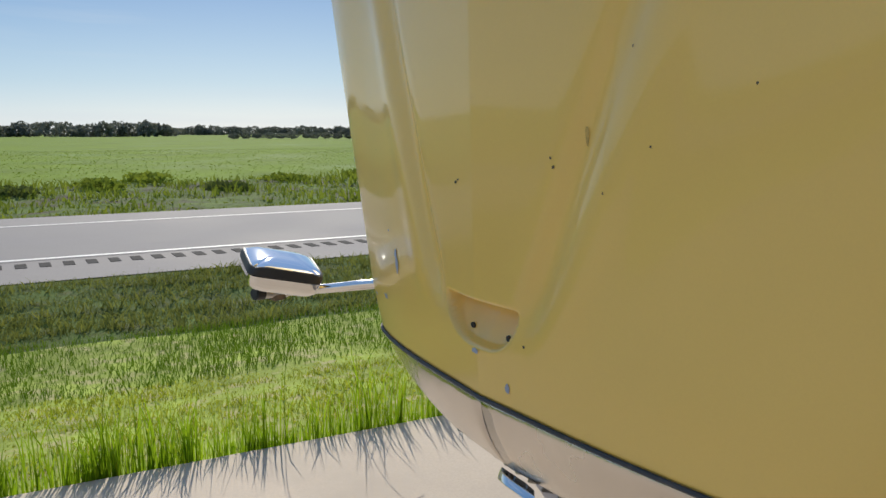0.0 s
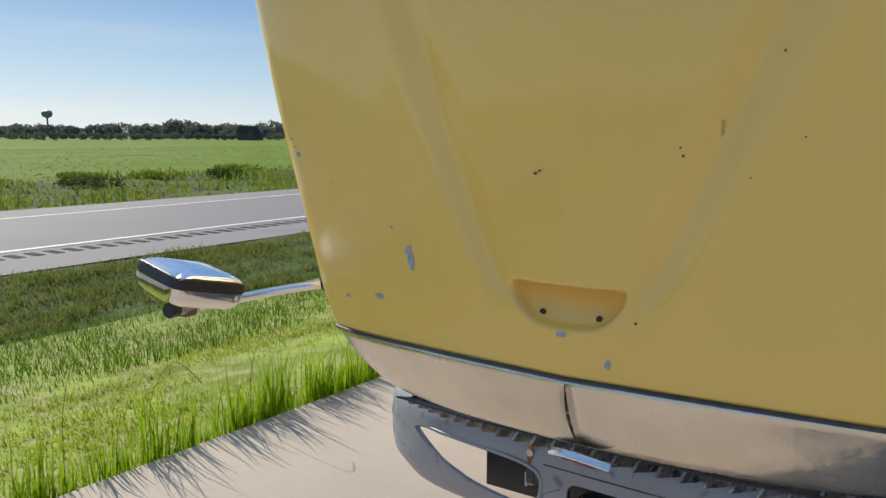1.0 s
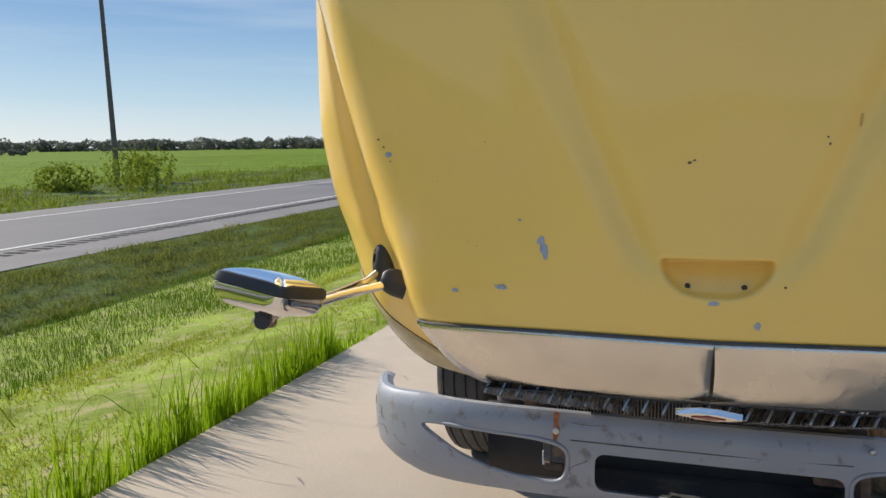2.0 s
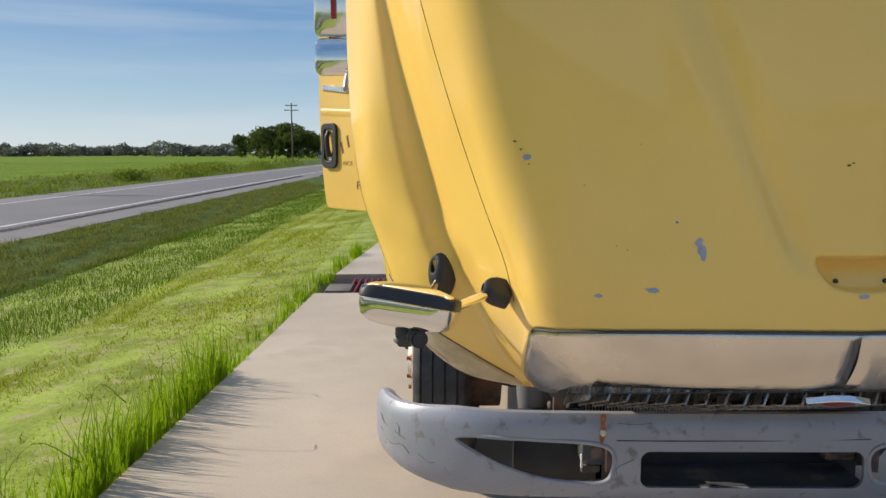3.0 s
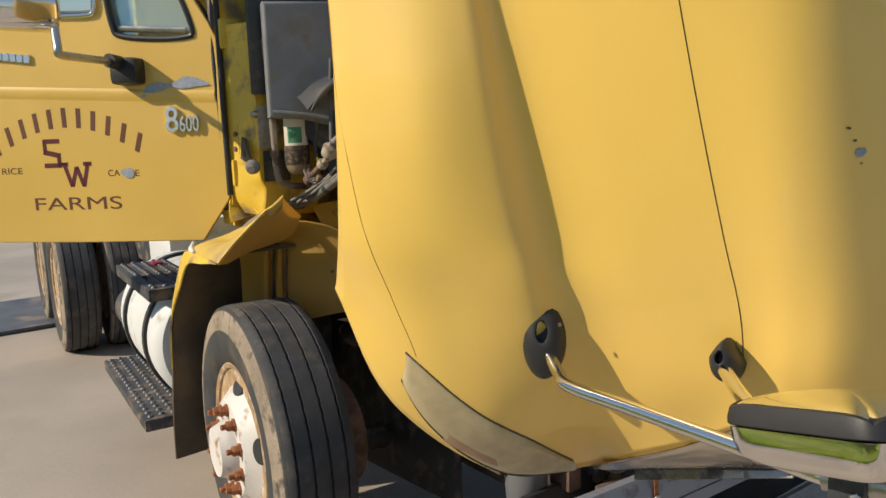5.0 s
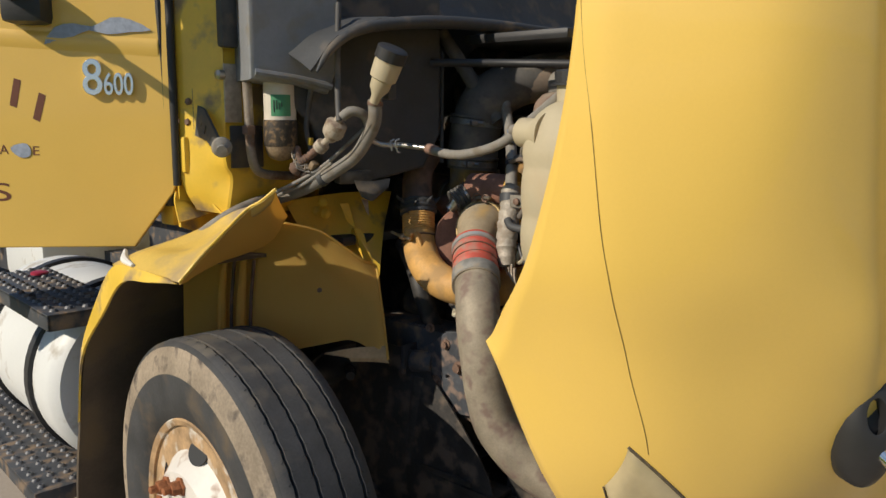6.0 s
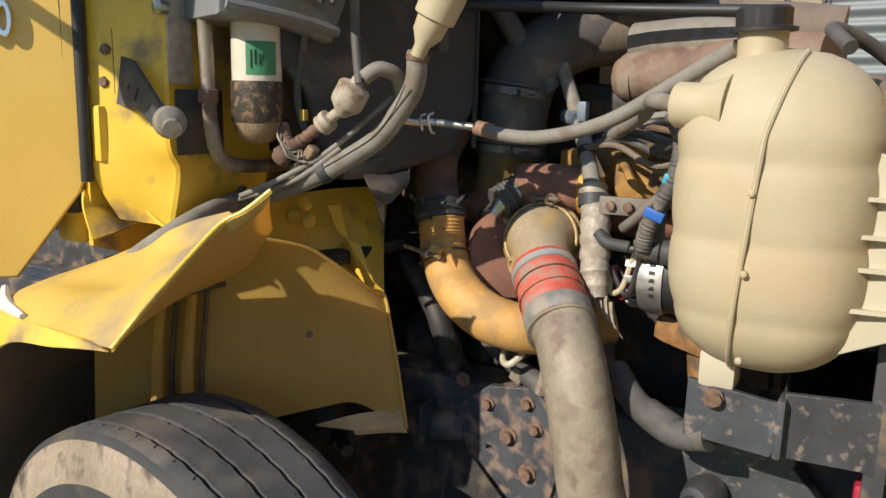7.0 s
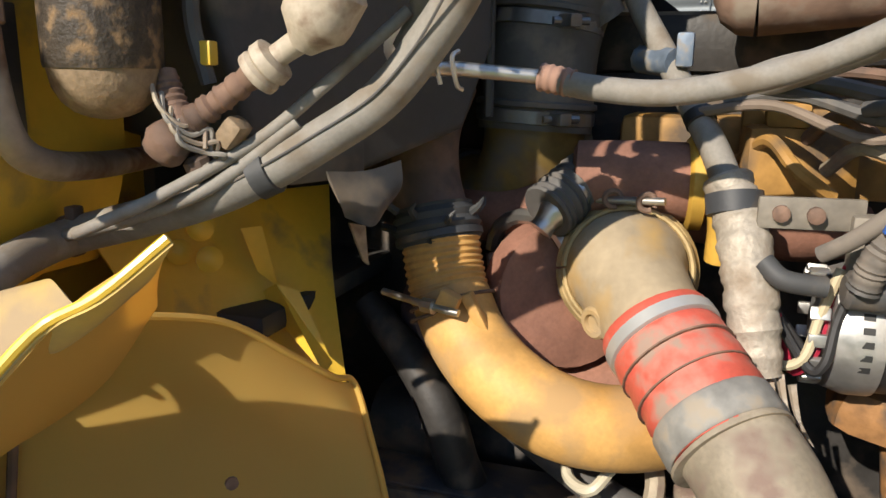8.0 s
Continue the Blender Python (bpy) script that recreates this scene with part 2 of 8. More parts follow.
OLDCHROME = mat("pitted_chrome", (0.68, 0.63, 0.57), 0.26, 1.0, var=0.10, size=0.25, grain=0.06, grain_size=0.05, bump=0.12)
DARKCHROME = mat("grimy_chrome", (0.30, 0.29, 0.28), 0.25, 1.0, var=0.2, size=0.1, grain=0.1, bump=0.03, dirt=(0.08, 0.07, 0.06), dirt_amt=0.4, dirt_size=0.06)
BUMPER = mat("silver_bumper_paint", (0.30, 0.315, 0.36), 0.42, 0.25, var=0.1, size=0.3, grain=0.05, grain_size=0.006, bump=0.03, coat=0.15, dirt=(0.21, 0.20, 0.20), dirt_amt=0.07, dirt_size=0.05)
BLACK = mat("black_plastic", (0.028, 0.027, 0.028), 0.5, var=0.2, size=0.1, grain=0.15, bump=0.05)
DUSTY = mat("dusty_black_plastic", (0.055, 0.056, 0.058), 0.62, var=0.25, size=0.15, grain=0.15, bump=0.06, dirt=(0.16, 0.13, 0.10), dirt_amt=0.22, dirt_size=0.12)
DARK = mat("dark_grey_steel", (0.06, 0.063, 0.07), 0.6, var=0.25, size=0.12, grain=0.15, bump=0.08, dirt=(0.21, 0.15, 0.10), dirt_amt=0.35, dirt_size=0.06)
RUST = mat("rusty_steel", (0.165, 0.10, 0.07), 0.8, var=0.35, size=0.05, grain=0.25, bump=0.2, dirt=(0.10, 0.07, 0.055), dirt_amt=0.45, dirt_size=0.04)
RUSTBOLT = mat("rusty_nut", (0.33, 0.125, 0.05), 0.7, 0.3, var=0.35, size=0.02, grain=0.25, bump=0.15)
OLDBOLT = mat("brown_old_bolt", (0.20, 0.125, 0.09), 0.75, 0.2, var=0.35, size=0.015, grain=0.25, bump=0.15)
TURBO = mat("rusty_cast_iron", (0.26, 0.125, 0.085), 0.8, var=0.25, size=0.05, grain=0.2, grain_size=0.005, bump=0.25)
RUBBER = mat("tyre_rubber", (0.066, 0.065, 0.066), 0.8, var=0.25, size=0.1, grain=0.25, grain_size=0.006, bump=0.12, dirt=(0.125, 0.11, 0.09), dirt_amt=0.25, dirt_size=0.12)
SIDEWALL = mat("black_sidewall", (0.048, 0.048, 0.049), 0.75, var=0.3, size=0.1, grain=0.2, bump=0.1, dirt=(0.12, 0.09, 0.06), dirt_amt=0.3, dirt_size=0.15)
WHITEWHEEL = mat("white_wheel_paint", (0.72, 0.68, 0.62), 0.5, var=0.08, size=0.1, grain=0.05, bump=0.04, dirt=(0.34, 0.18, 0.09), dirt_amt=0.18, dirt_size=0.08)
RIMRUST = mat("rusty_rim", (0.42, 0.27, 0.14), 0.75, var=0.35, size=0.05, grain=0.2, bump=0.12, dirt=(0.62, 0.56, 0.48), dirt_amt=0.3, dirt_size=0.06)
TANKPL = mat("yellowed_white_plastic", (0.49, 0.415, 0.275), 0.58, var=0.09, size=0.12, grain=0.04, bump=0.03, coat=0.0, dirt=(0.50, 0.39, 0.24), dirt_amt=0.3, dirt_size=0.25)
TANKFL = mat("milky_plastic", (0.54, 0.49, 0.37), 0.45, var=0.06, size=0.1, grain=0.04, bump=0.03)
PIPE = mat("dusty_steel_pipe", (0.32, 0.27, 0.20), 0.64, 0.2, var=0.22, size=0.06, grain=0.22, grain_size=0.005, bump=0.12, dirt=(0.215, 0.15, 0.12), dirt_amt=0.42, dirt_size=0.04)
ORANGE = mat("orange_silicone_hose", (0.58, 0.325, 0.10), 0.58, var=0.2, size=0.05, grain=0.14, grain_size=0.006, bump=0.09, dirt=(0.45, 0.28, 0.12), dirt_amt=0.4, dirt_size=0.06)
REDHOSE = mat("red_silicone_sleeve", (0.58, 0.105, 0.07), 0.52, var=0.22, size=0.05, grain=0.14, grain_size=0.006, bump=0.07, dirt=(0.33, 0.23, 0.18), dirt_amt=0.45, dirt_size=0.05)
GREYHOSE = mat("dusty_grey_hose", (0.25, 0.23, 0.20), 0.72, var=0.2, size=0.05, grain=0.18, grain_size=0.004, bump=0.1, dirt=(0.20, 0.165, 0.125), dirt_amt=0.38, dirt_size=0.05)
DARKHOSE = mat("dark_rubber_hose", (0.095, 0.09, 0.086), 0.65, var=0.25, size=0.06, grain=0.15, bump=0.06, dirt=(0.2, 0.17, 0.14), dirt_amt=0.3, dirt_size=0.08)
FOIL = mat("silver_heat_wrap", (0.42, 0.37, 0.305), 0.6, 0.25, var=0.25, size=0.03, grain=0.25, grain_size=0.006, bump=0.5, dirt=(0.30, 0.24, 0.18), dirt_amt=0.45, dirt_size=0.05)
STEEL = mat("bare_steel", (0.52, 0.50, 0.47), 0.35, 0.9, var=0.15, size=0.05, grain=0.1, bump=0.04)
ALU = mat("cast_aluminium", (0.50, 0.49, 0.47), 0.42, 0.8, var=0.15, size=0.04, grain=0.15, bump=0.08, dirt=(0.25, 0.21, 0.17), dirt_amt=0.3)
BLOCK = mat("engine_yellow_brown", (0.40, 0.215, 0.055), 0.6, var=0.3, size=0.06, grain=0.2, bump=0.1, dirt=(0.11, 0.08, 0.055), dirt_amt=0.4, dirt_size=0.08)
GREASE = mat("greasy_black_iron", (0.036, 0.033, 0.031), 0.55, var=0.35, size=0.08, grain=0.25, bump=0.15, dirt=(0.13, 0.10, 0.075), dirt_amt=0.38, dirt_size=0.06)
WHITE = mat("white_paint", (0.74, 0.74, 0.72), 0.45, var=0.05, size=0.3, grain=0.03, bump=0.02, dirt=(0.5, 0.46, 0.4), dirt_amt=0.12)
MAROON = mat("maroon_lettering", (0.13, 0.018, 0.022), 0.5, var=0.1, bump=0)
BROWNLET = mat("brown_lettering", (0.16, 0.055, 0.03), 0.5, var=0.1, bump=0)
PRIMER = mat("grey_blue_primer", (0.33, 0.37, 0.46), 0.6, var=0.15, size=0.02, grain=0.1, bump=0.05)
CHIPDARK = mat("dark_chip", (0.11, 0.085, 0.055), 0.7, var=0.3, size=0.01, bump=0.05)
CONCRETE = mat("worn_concrete", (0.46, 0.385, 0.305), 0.85, var=0.14, size=1.4, grain=0.12, grain_size=0.012, bump=0.12, dirt=(0.41, 0.345, 0.275), dirt_amt=0.3, dirt_size=0.8)
CONCEDGE = mat("dark_concrete", (0.17, 0.155, 0.14), 0.9, var=0.25, size=0.3, grain=0.2, bump=0.2)
ASPHALT = mat("grey_asphalt", (0.15, 0.14, 0.142), 0.85, var=0.12, size=3.0, grain=0.2, grain_size=0.02, bump=0.1)
SHOULDER = mat("light_asphalt", (0.18, 0.165, 0.16), 0.86, var=0.14, size=1.0, grain=0.25, grain_size=0.025, bump=0.12)
LINE = mat("white_road_paint", (0.62, 0.60, 0.57), 0.7, var=0.15, size=0.4, grain=0.15, bump=0.05)
TAR = mat("dark_groove", (0.05, 0.047, 0.046), 0.9, var=0.2, bump=0.1)
LAWN = mat("mown_lawn", (0.24, 0.295, 0.055), 0.9, var=0.35, size=0.6, grain=0.45, grain_size=0.03, bump=0.5, dirt=(0.33, 0.31, 0.13), dirt_amt=0.36, dirt_size=0.2)
LAWNDARK = mat("rough_grass_ground", (0.08, 0.115, 0.03), 0.95, var=0.4, size=0.5, grain=0.5, grain_size=0.05, bump=0.7, dirt=(0.09, 0.105, 0.035), dirt_amt=0.3, dirt_size=0.3)
FIELD = mat("green_rice_field", (0.13, 0.195, 0.014), 0.95, var=0.2, size=9.0, grain=0.35, grain_size=0.3, bump=0.4, dirt=(0.12, 0.19, 0.022), dirt_amt=0.3, dirt_size=14.0)
WEEDG = mat("weedy_verge", (0.10, 0.14, 0.035), 0.95, var=0.4, size=1.2, grain=0.5, grain_size=0.12, bump=0.8, dirt=(0.05, 0.042, 0.028), dirt_amt=0.4, dirt_size=1.5)
GRASS = leafy("grass_blade", (0.195, 0.34, 0.016), 0.45, 0.5, 0.52)
GRASSDK = leafy("dark_grass_blade", (0.18, 0.225, 0.07), 0.55, 0.4, 0.35)
LEAF = leafy("tree_leaf", (0.10, 0.135, 0.045), 0.35, 3.0, 0.3)
BARK = mat("bark", (0.10, 0.08, 0.06), 0.9, var=0.3, size=0.2, grain=0.3, grain_size=0.03, bump=0.4)
REDGRATE = mat("red_painted_steel", (0.23, 0.025, 0.03), 0.55, var=0.25, size=0.1, grain=0.15, bump=0.05)
GREYPLATE = mat("worn_steel_plate", (0.17, 0.17, 0.175), 0.55, 0.4, var=0.2, size=0.25, grain=0.12, bump=0.08, dirt=(0.24, 0.21, 0.18), dirt_amt=0.35, dirt_size=0.3)
ZINC = mat("galvanised_sheet", (0.165, 0.185, 0.195), 0.55, 0.3, var=0.1, size=0.6, grain=0.06, bump=0.03)
GLASS = clear("window_glass", (0.75, 0.88, 0.88), 0.02, 0.3)
LENS = mat("yellowed_lamp_lens", (0.50, 0.40, 0.23), 0.22, var=0.2, size=0.09, grain=0.05, bump=0.02, coat=0.4)
MIRROR = mat("mirror_glass", (0.92, 0.93, 0.95), 0.02, 1.0, var=0.01, grain=0.0, bump=0.0)
GREENLAB = mat("green_label", (0.06, 0.24, 0.12), 0.5, var=0.1, bump=0)
CYANPL = mat("pale_blue_plastic", (0.05, 0.33, 0.52), 0.45, var=0.15, bump=0)
BLUEPL = mat("blue_plastic", (0.03, 0.13, 0.50), 0.45, var=0.1, bump=0)
REDW = mat("red_wire", (0.40, 0.02, 0.05), 0.5, bump=0)
INK = mat("black_ink", (0.03, 0.03, 0.03), 0.6, bump=0)

UNMOWN = leafy("unmown_blade", (0.115, 0.20, 0.018), 0.25, 0.5, 0.35)
MOWN = leafy("mown_blade", (0.275, 0.35, 0.045), 0.5, 0.35, 0.45)
WEED = leafy("weed_leaf", (0.18, 0.25, 0.04), 0.45, 1.5, 0.4)
RICE = leafy("rice_leaf", (0.15, 0.235, 0.012), 0.25, 6.0, 0.4)
# leaves of the far woods, greyed and lightened to carry distance haze
HAZELEAF = leafy("hazed_far_leaf", (0.18, 0.20, 0.185), 0.3, 12.0, 0.3)
POLEWOOD = mat("weathered_pole_wood", (0.17, 0.14, 0.115), 0.9, var=0.2, size=0.3, grain=0.2, grain_size=0.03, bump=0.2)
DARKPAINT = mat("dark_grey_car_paint", (0.06, 0.065, 0.075), 0.3, 0.3, var=0.05, bump=0.0, coat=0.5)
DUSTYEL = mat("dusty_yellow_paint", (0.63, 0.425, 0.085), 0.6, var=0.14, size=0.12, grain=0.12, grain_size=0.006, bump=0.07, dirt=(0.35, 0.26, 0.155), dirt_amt=0.36, dirt_size=0.2)
ACPIPE = mat("stained_aluminium_pipe", (0.30, 0.25, 0.20), 0.6, 0.3, var=0.25, size=0.04, grain=0.15, bump=0.08, dirt=(0.15, 0.085, 0.05), dirt_amt=0.45, dirt_size=0.05)
DUSTPIPE = mat("brown_dusty_pipe", (0.20, 0.155, 0.12), 0.8, var=0.2, size=0.1, grain=0.15, bump=0.08)
DUSTRING = mat("tan_dust_on_rubber", (0.32, 0.26, 0.195), 0.95, var=0.3, size=0.12, grain=0.3, grain_size=0.008, bump=0.15, dirt=(0.12, 0.10, 0.085), dirt_amt=0.32, dirt_size=0.06)
DRIERLOW = mat("dirty_tan_metal", (0.27, 0.195, 0.12), 0.7, 0.1, var=0.3, size=0.03, grain=0.35, grain_size=0.006, bump=0.35, dirt=(0.16, 0.095, 0.05), dirt_amt=0.3, dirt_size=0.03)
FRAMEPAINT = mat("chipped_black_frame_paint", (0.06, 0.065, 0.075), 0.55, var=0.3, size=0.06, grain=0.3, bump=0.12, dirt=(0.235, 0.17, 0.135), dirt_amt=0.45, dirt_size=0.035)
FRAMEPAINT2 = mat("worn_black_bracket_paint", (0.06, 0.065, 0.075), 0.5, var=0.25, size=0.06, grain=0.15, bump=0.08, dirt=(0.23, 0.19, 0.16), dirt_amt=0.12, dirt_size=0.02)
# pale gravel for the added ground that throws light back at the hood
BOUNCEGROUND = mat("pale_bounce_gravel", (0.44, 0.385, 0.315), 0.9, var=0.12, size=2.0, grain=0.2, grain_size=0.02, bump=0.2)

# ---- the ground, the slabs and the road ----
def profile(x):
    """The ground's height across the way: slab edge, swale, road bank, ditch, field."""
    return float(np.interp(x, [-4000, -60, -33, -27, -22, -19.6, -18.6, -9.9, -9.2, -7.6, -6.2, -4.2, -2.9, -2.3, 4000],
                           [-0.5, -0.45, -0.35, -0.55, -0.6, -0.32, -0.215, -0.215, -0.26, -0.42, -0.40, -0.2, -0.06, -0.03, -0.03]))


def make_ground():
    xs = [-4000, -1500, -600, -250, -120, -60] + list(np.arange(-33, -1.9, 0.35)) + [0, 3, 8, 20, 60, 200, 800, 4000]
    ys = [-4000, -1200, -400, -120, -40, -15] + list(np.arange(-6, 24, 0.5)) + [30, 40, 60, 90, 140, 220, 400, 900, 4000]
    verts, faces, mi = [], [], []
    for y in ys:
        for x in xs:
            rough = 0.05 if -33 < x < -19.2 else (0.02 if -9.6 < x < -3 else 0.0)
            low = -0.7 if x > -2.36 and 7.6 < y < 9.4 else 0.0
            verts.append((x, y, low + profile(x) + rough * noise.noise((x * 0.9, y * 0.7, 0)) * 2))
    n = len(xs)
    for j in range(len(ys) - 1):
        for i in range(n - 1):
            faces.append((j * n + i, j * n + i + 1, (j + 1) * n + i + 1, (j + 1) * n + i))
            x = (xs[i] + xs[i + 1]) / 2
            mi.append(3 if x < -32.5 else 2 if x < -18 else 1 if x < -7.15 else 0)
    g = part("ground", (verts, faces), [LAWN, LAWNDARK, WEEDG, FIELD])
    for p, k in zip(g.data.polygons, mi):
        p.material_index = k
    return tagged(g, "flat green land with mown lawn, swale and rice field", "ground", kind="structure")


make_ground()


def strip(name, x0, x1, y0, y1, z, material, label, cat, ny=1, kind="structure"):
    v, f = [], []
    for j in range(ny + 1):
        y = y0 + (y1 - y0) * j / ny
        bend = 0.00055 * max(0.0, min(y, 600) - 120) ** 2 + (0.53 * (y - 600) if y > 600 else 0)
        v += [(x0 + bend, y, z), (x1 + bend, y, z)]
        if j:
            f.append((2 * j - 2, 2 * j - 1, 2 * j + 1, 2 * j))
    return tagged(part(name, (v, f), material, smooth=False), label, cat, kind=kind)


strip("road", -18.65, -9.85, -900, 1500, -0.205, [SHOULDER], "grey asphalt highway with pale shoulders", "road", ny=120)
strip("road_lane", -17.0, -11.75, -900, 1500, -0.201, [ASPHALT], "darker worn asphalt travel lanes of the highway", "road", ny=120)
strip("road_marking", -11.98, -11.84, -900, 1500, -0.197, [LINE], "white edge line painted on the highway", "road marking", ny=120)
strip("road_marking", -16.9, -16.78, -900, 1500, -0.197, [LINE], "white edge line painted on the highway", "road marking", ny=120)
rumble = [box((-11.3, -14 + 0.31 * i, -0.204), (0.40, 0.15, 0.012), bevel=0) for i in range(240)]
tagged(part("rumble_strip", join(*rumble), TAR, smooth=False), "row of dark rumble grooves milled along the road shoulder", "rumble strip", kind="stuff")
tagged(part("driveway", box((-2.95, 67, -0.36), (13.9, 14, 0.5), bevel=0.08), SHOULDER), "pale gravel driveway joining the highway", "driveway", kind="structure")


def slab(name, outline, label):
    v, f = plate(outline, thick=0.16, frame_m=Matrix.Translation((0, 0, -0.08)), bevel=0.008)
    return tagged(part(name, (v, f), CONCRETE, angle=30), label, "pavement", kind="structure")


slab("pavement_front", [(-2.80, -3.35), (-2.74, 0), (-2.64, 2.6), (-2.53, 5.2), (-2.44, 7.78), (3.6, 7.78), (3.6, -3.35)], "worn pale concrete slab with grass along its edge")
# carried on unseen to y -60, to bounce more light onto the hood
slab("pavement_near", [(-3.2, -60), (-2.81, -3.37), (3.6, -3.37), (3.6, -60)], "worn pale concrete slab leading up to the truck")
slab("pavement_rear", [(-2.37, 9.2), (-2.05, 13.0), (-1.70, 17.2), (3.6, 17.2), (3.6, 9.2)], "pale concrete slab beyond the scale pit")

# the scale pit between the slabs: dark walls, a floor, a red grating and a steel plate
pit = thing("scale_pit", (-0.8, 8.5, -0.5), "dark concrete pit between two slabs with steel covers", "pit", kind="structure")
part("pit_floor", box((-0.2, 8.5, -0.55), (4.4, 1.42, 0.04)), CONCEDGE, pit)
part("pit_wall", box((-2.33, 8.5, -0.35), (0.06, 1.42, 0.44)), CONCEDGE, pit)
part("pit_wall", box((-0.2, 9.24, -0.35), (4.4, 0.06, 0.42)), CONCEDGE, pit)
part("pit_wall", box((-0.2, 7.74, -0.38), (4.4, 0.06, 0.42)), CONCEDGE, pit)
part("curb_beam", box((-2.22, 8.35, -0.10), (0.3, 0.5, 0.16)), CONCEDGE, pit)
part("edge_angle", box((-1.6, 7.80, -0.004), (1.6, 0.03, 0.02), bevel=0.003), GREYPLATE, pit)
grate = thing("floor_grating", (-1.87, 8.5, -0.12), "red painted steel bar grating over the pit", "grating")
for i in range(7):
    part("grating_bar", box((-2.1 + 0.075 * i, 8.48, -0.07), (0.018, 1.3, 0.07), bevel=0.003), REDGRATE, grate)
for y in (7.95, 8.48, 9.0):
    part("cross_bar", box((-1.87, y, -0.085), (0.5, 0.016, 0.04), bevel=0.003), REDGRATE, grate)
cover = thing("pit_cover", (-0.9, 8.6, 0), "worn grey steel cover plate lying over the pit", "cover plate")
part("cover_plate", plate([(-1.66, 7.86), (-1.48, 9.3), (0.5, 9.3), (0.5, 7.86)], thick=0.025, frame_m=Matrix.Translation((0, 0, 0.02)), bevel=0.004), GREYPLATE, cover)

# made-up lot out of view, a pale reflector for the hood's shaded front
strip("yard", 3.62, 60, -60, 40, -0.02, [BOUNCEGROUND], "added pale gravel out of view that bounces sunlight onto the truck", "yard")

# ---- the truck ----
truck = thing("truck", (0, 2.9, 0), "old yellow farm truck, hood tilted open, standing on concrete", "truck")
XC = -0.015

# bottom edge of the tilted hood from its middle round the grille to the wheel arch, and a line a little above it
HOOD_LOW = [(XC, .812, 1.16), (-.35, .836, 1.16), (-.60, .89, 1.15), (-.74, .955, 1.138), (-.795, 1.03, 1.123), (-.80, 1.12, 1.06), (-.79, 1.28, .96), (-.765, 1.45, .87), (-.71, 1.6, .785), (-.98, 1.64, .835), (-1.20, 1.76, 1.035), (-1.272, 1.865, 1.296)]
HOOD_MID = [(XC, .806, 1.22), (-.35, .83, 1.22), (-.61, .884, 1.215), (-.765, .943, 1.21), (-.818, 1.012, 1.20), (-.835, 1.10, 1.17), (-.88, 1.245, 1.12), (-.905, 1.40, 1.07), (-.96, 1.47, 1.03), (-1.10, 1.55, 1.05), (-1.217, 1.668, 1.16), (-1.276, 1.85, 1.312)]


def hood_section(z):
    """The tilted hood cut level at z: front face, rounded corner, flank, valley, fender bulge, arch edge."""
    t = z - 1.28
    k, over = min(t / .38, 1), max(0, t - .38)
    seam, crease = -(.86 + .385 * t - .085 * t * t), -(1.0 + .30 * t - .06 * t * t)
    fender = -(1.247 + .106 * (1 - math.exp(-t / .21)))
    edge = 2.66 - math.sqrt(.98 ** 2 - (z - 1.85) ** 2)
    return [(XC, .80 - .03 * t), (-.35, .825 - .02 * t), (-.62, .878 - .04 * t), (-(.78 + .14 * t - .04 * t * t), .935 - .10 * t + .03 * t * t),
            (-(.835 + .31 * t - .10 * t * t), 1.0 - .10 * t + .02 * t * t), (seam, 1.09 + .01 * t), (-(.935 + .32 * t - .06 * t * t), 1.24 + .01 * t),
            (crease, 1.376 + .03 * t), ((crease + fender + .077 - .022 * k) / 2, (1.378 + .03 * t + 1.52 - .03 * k + .03 * over) / 2 - .036 + .012 * k), (fender + .077 - .022 * k, 1.52 - .03 * k + .03 * over),
            (fender, 1.65 - .02 * k), (fender - (.025 if t < .05 else .004), max(edge, 1.655))]


def hood_table():
    rows = [HOOD_LOW, HOOD_MID]
    for z in (1.30, 1.45, 1.66, 1.9, 2.15, 2.4):
        rows.append([(x, y, z) for x, y in hood_section(z)])
    rows[2][11] = (-1.283, 1.83, 1.345)
    return np.array(rows)


TABLE = hood_table()


def cr(p, t):
    """Catmull-Rom along the first axis of p at the place t."""
    n = len(p)
    i = min(int(t), n - 2)
    f = t - i
    a, b, c, d = p[max(i - 1, 0)] if i else 2 * p[0] - p[1], p[i], p[i + 1], p[i + 2] if i + 2 < n else 2 * p[n - 1] - p[n - 2]
    return 0.5 * (2 * b + (c - a) * f + (2 * a - 5 * b + 4 * c - d) * f * f + (3 * b - a - 3 * c + d) * f ** 3)


def smoothstep(a, b, x):
    t = min(1, max(0, (x - a) / (b - a)))
    return t * t * (3 - 2 * t)


def press(q):
    """The pressed shapes of the front face: the widening centre panel and the badge recess at its foot."""
    x, y, z = q
    if abs(x) > 0.75 or y > 1.0:
        return q
    ax = abs(x - XC)
    w = 0.140 + max(0, z - 1.30) * 0.43
    y += (0.016 * math.exp(-((ax - w) / 0.034) ** 2) - 0.007 * math.exp(-((ax - w - 0.075) / 0.045) ** 2)) * smoothstep(1.27, 1.40, z)
    low = 1.260 + 0.062 * (ax / 0.120) ** 3.4
    deep = 0.018 + 0.05 * min(1, max(0, (z - low) / 0.08)) ** 0.8
    y += deep * (1 - smoothstep(0.108, 0.128, ax)) * smoothstep(low - 0.004, low + 0.007, z) * (1 - smoothstep(1.338, 1.350, z - 0.1 * ax * ax))
    return np.array((x, y, z))


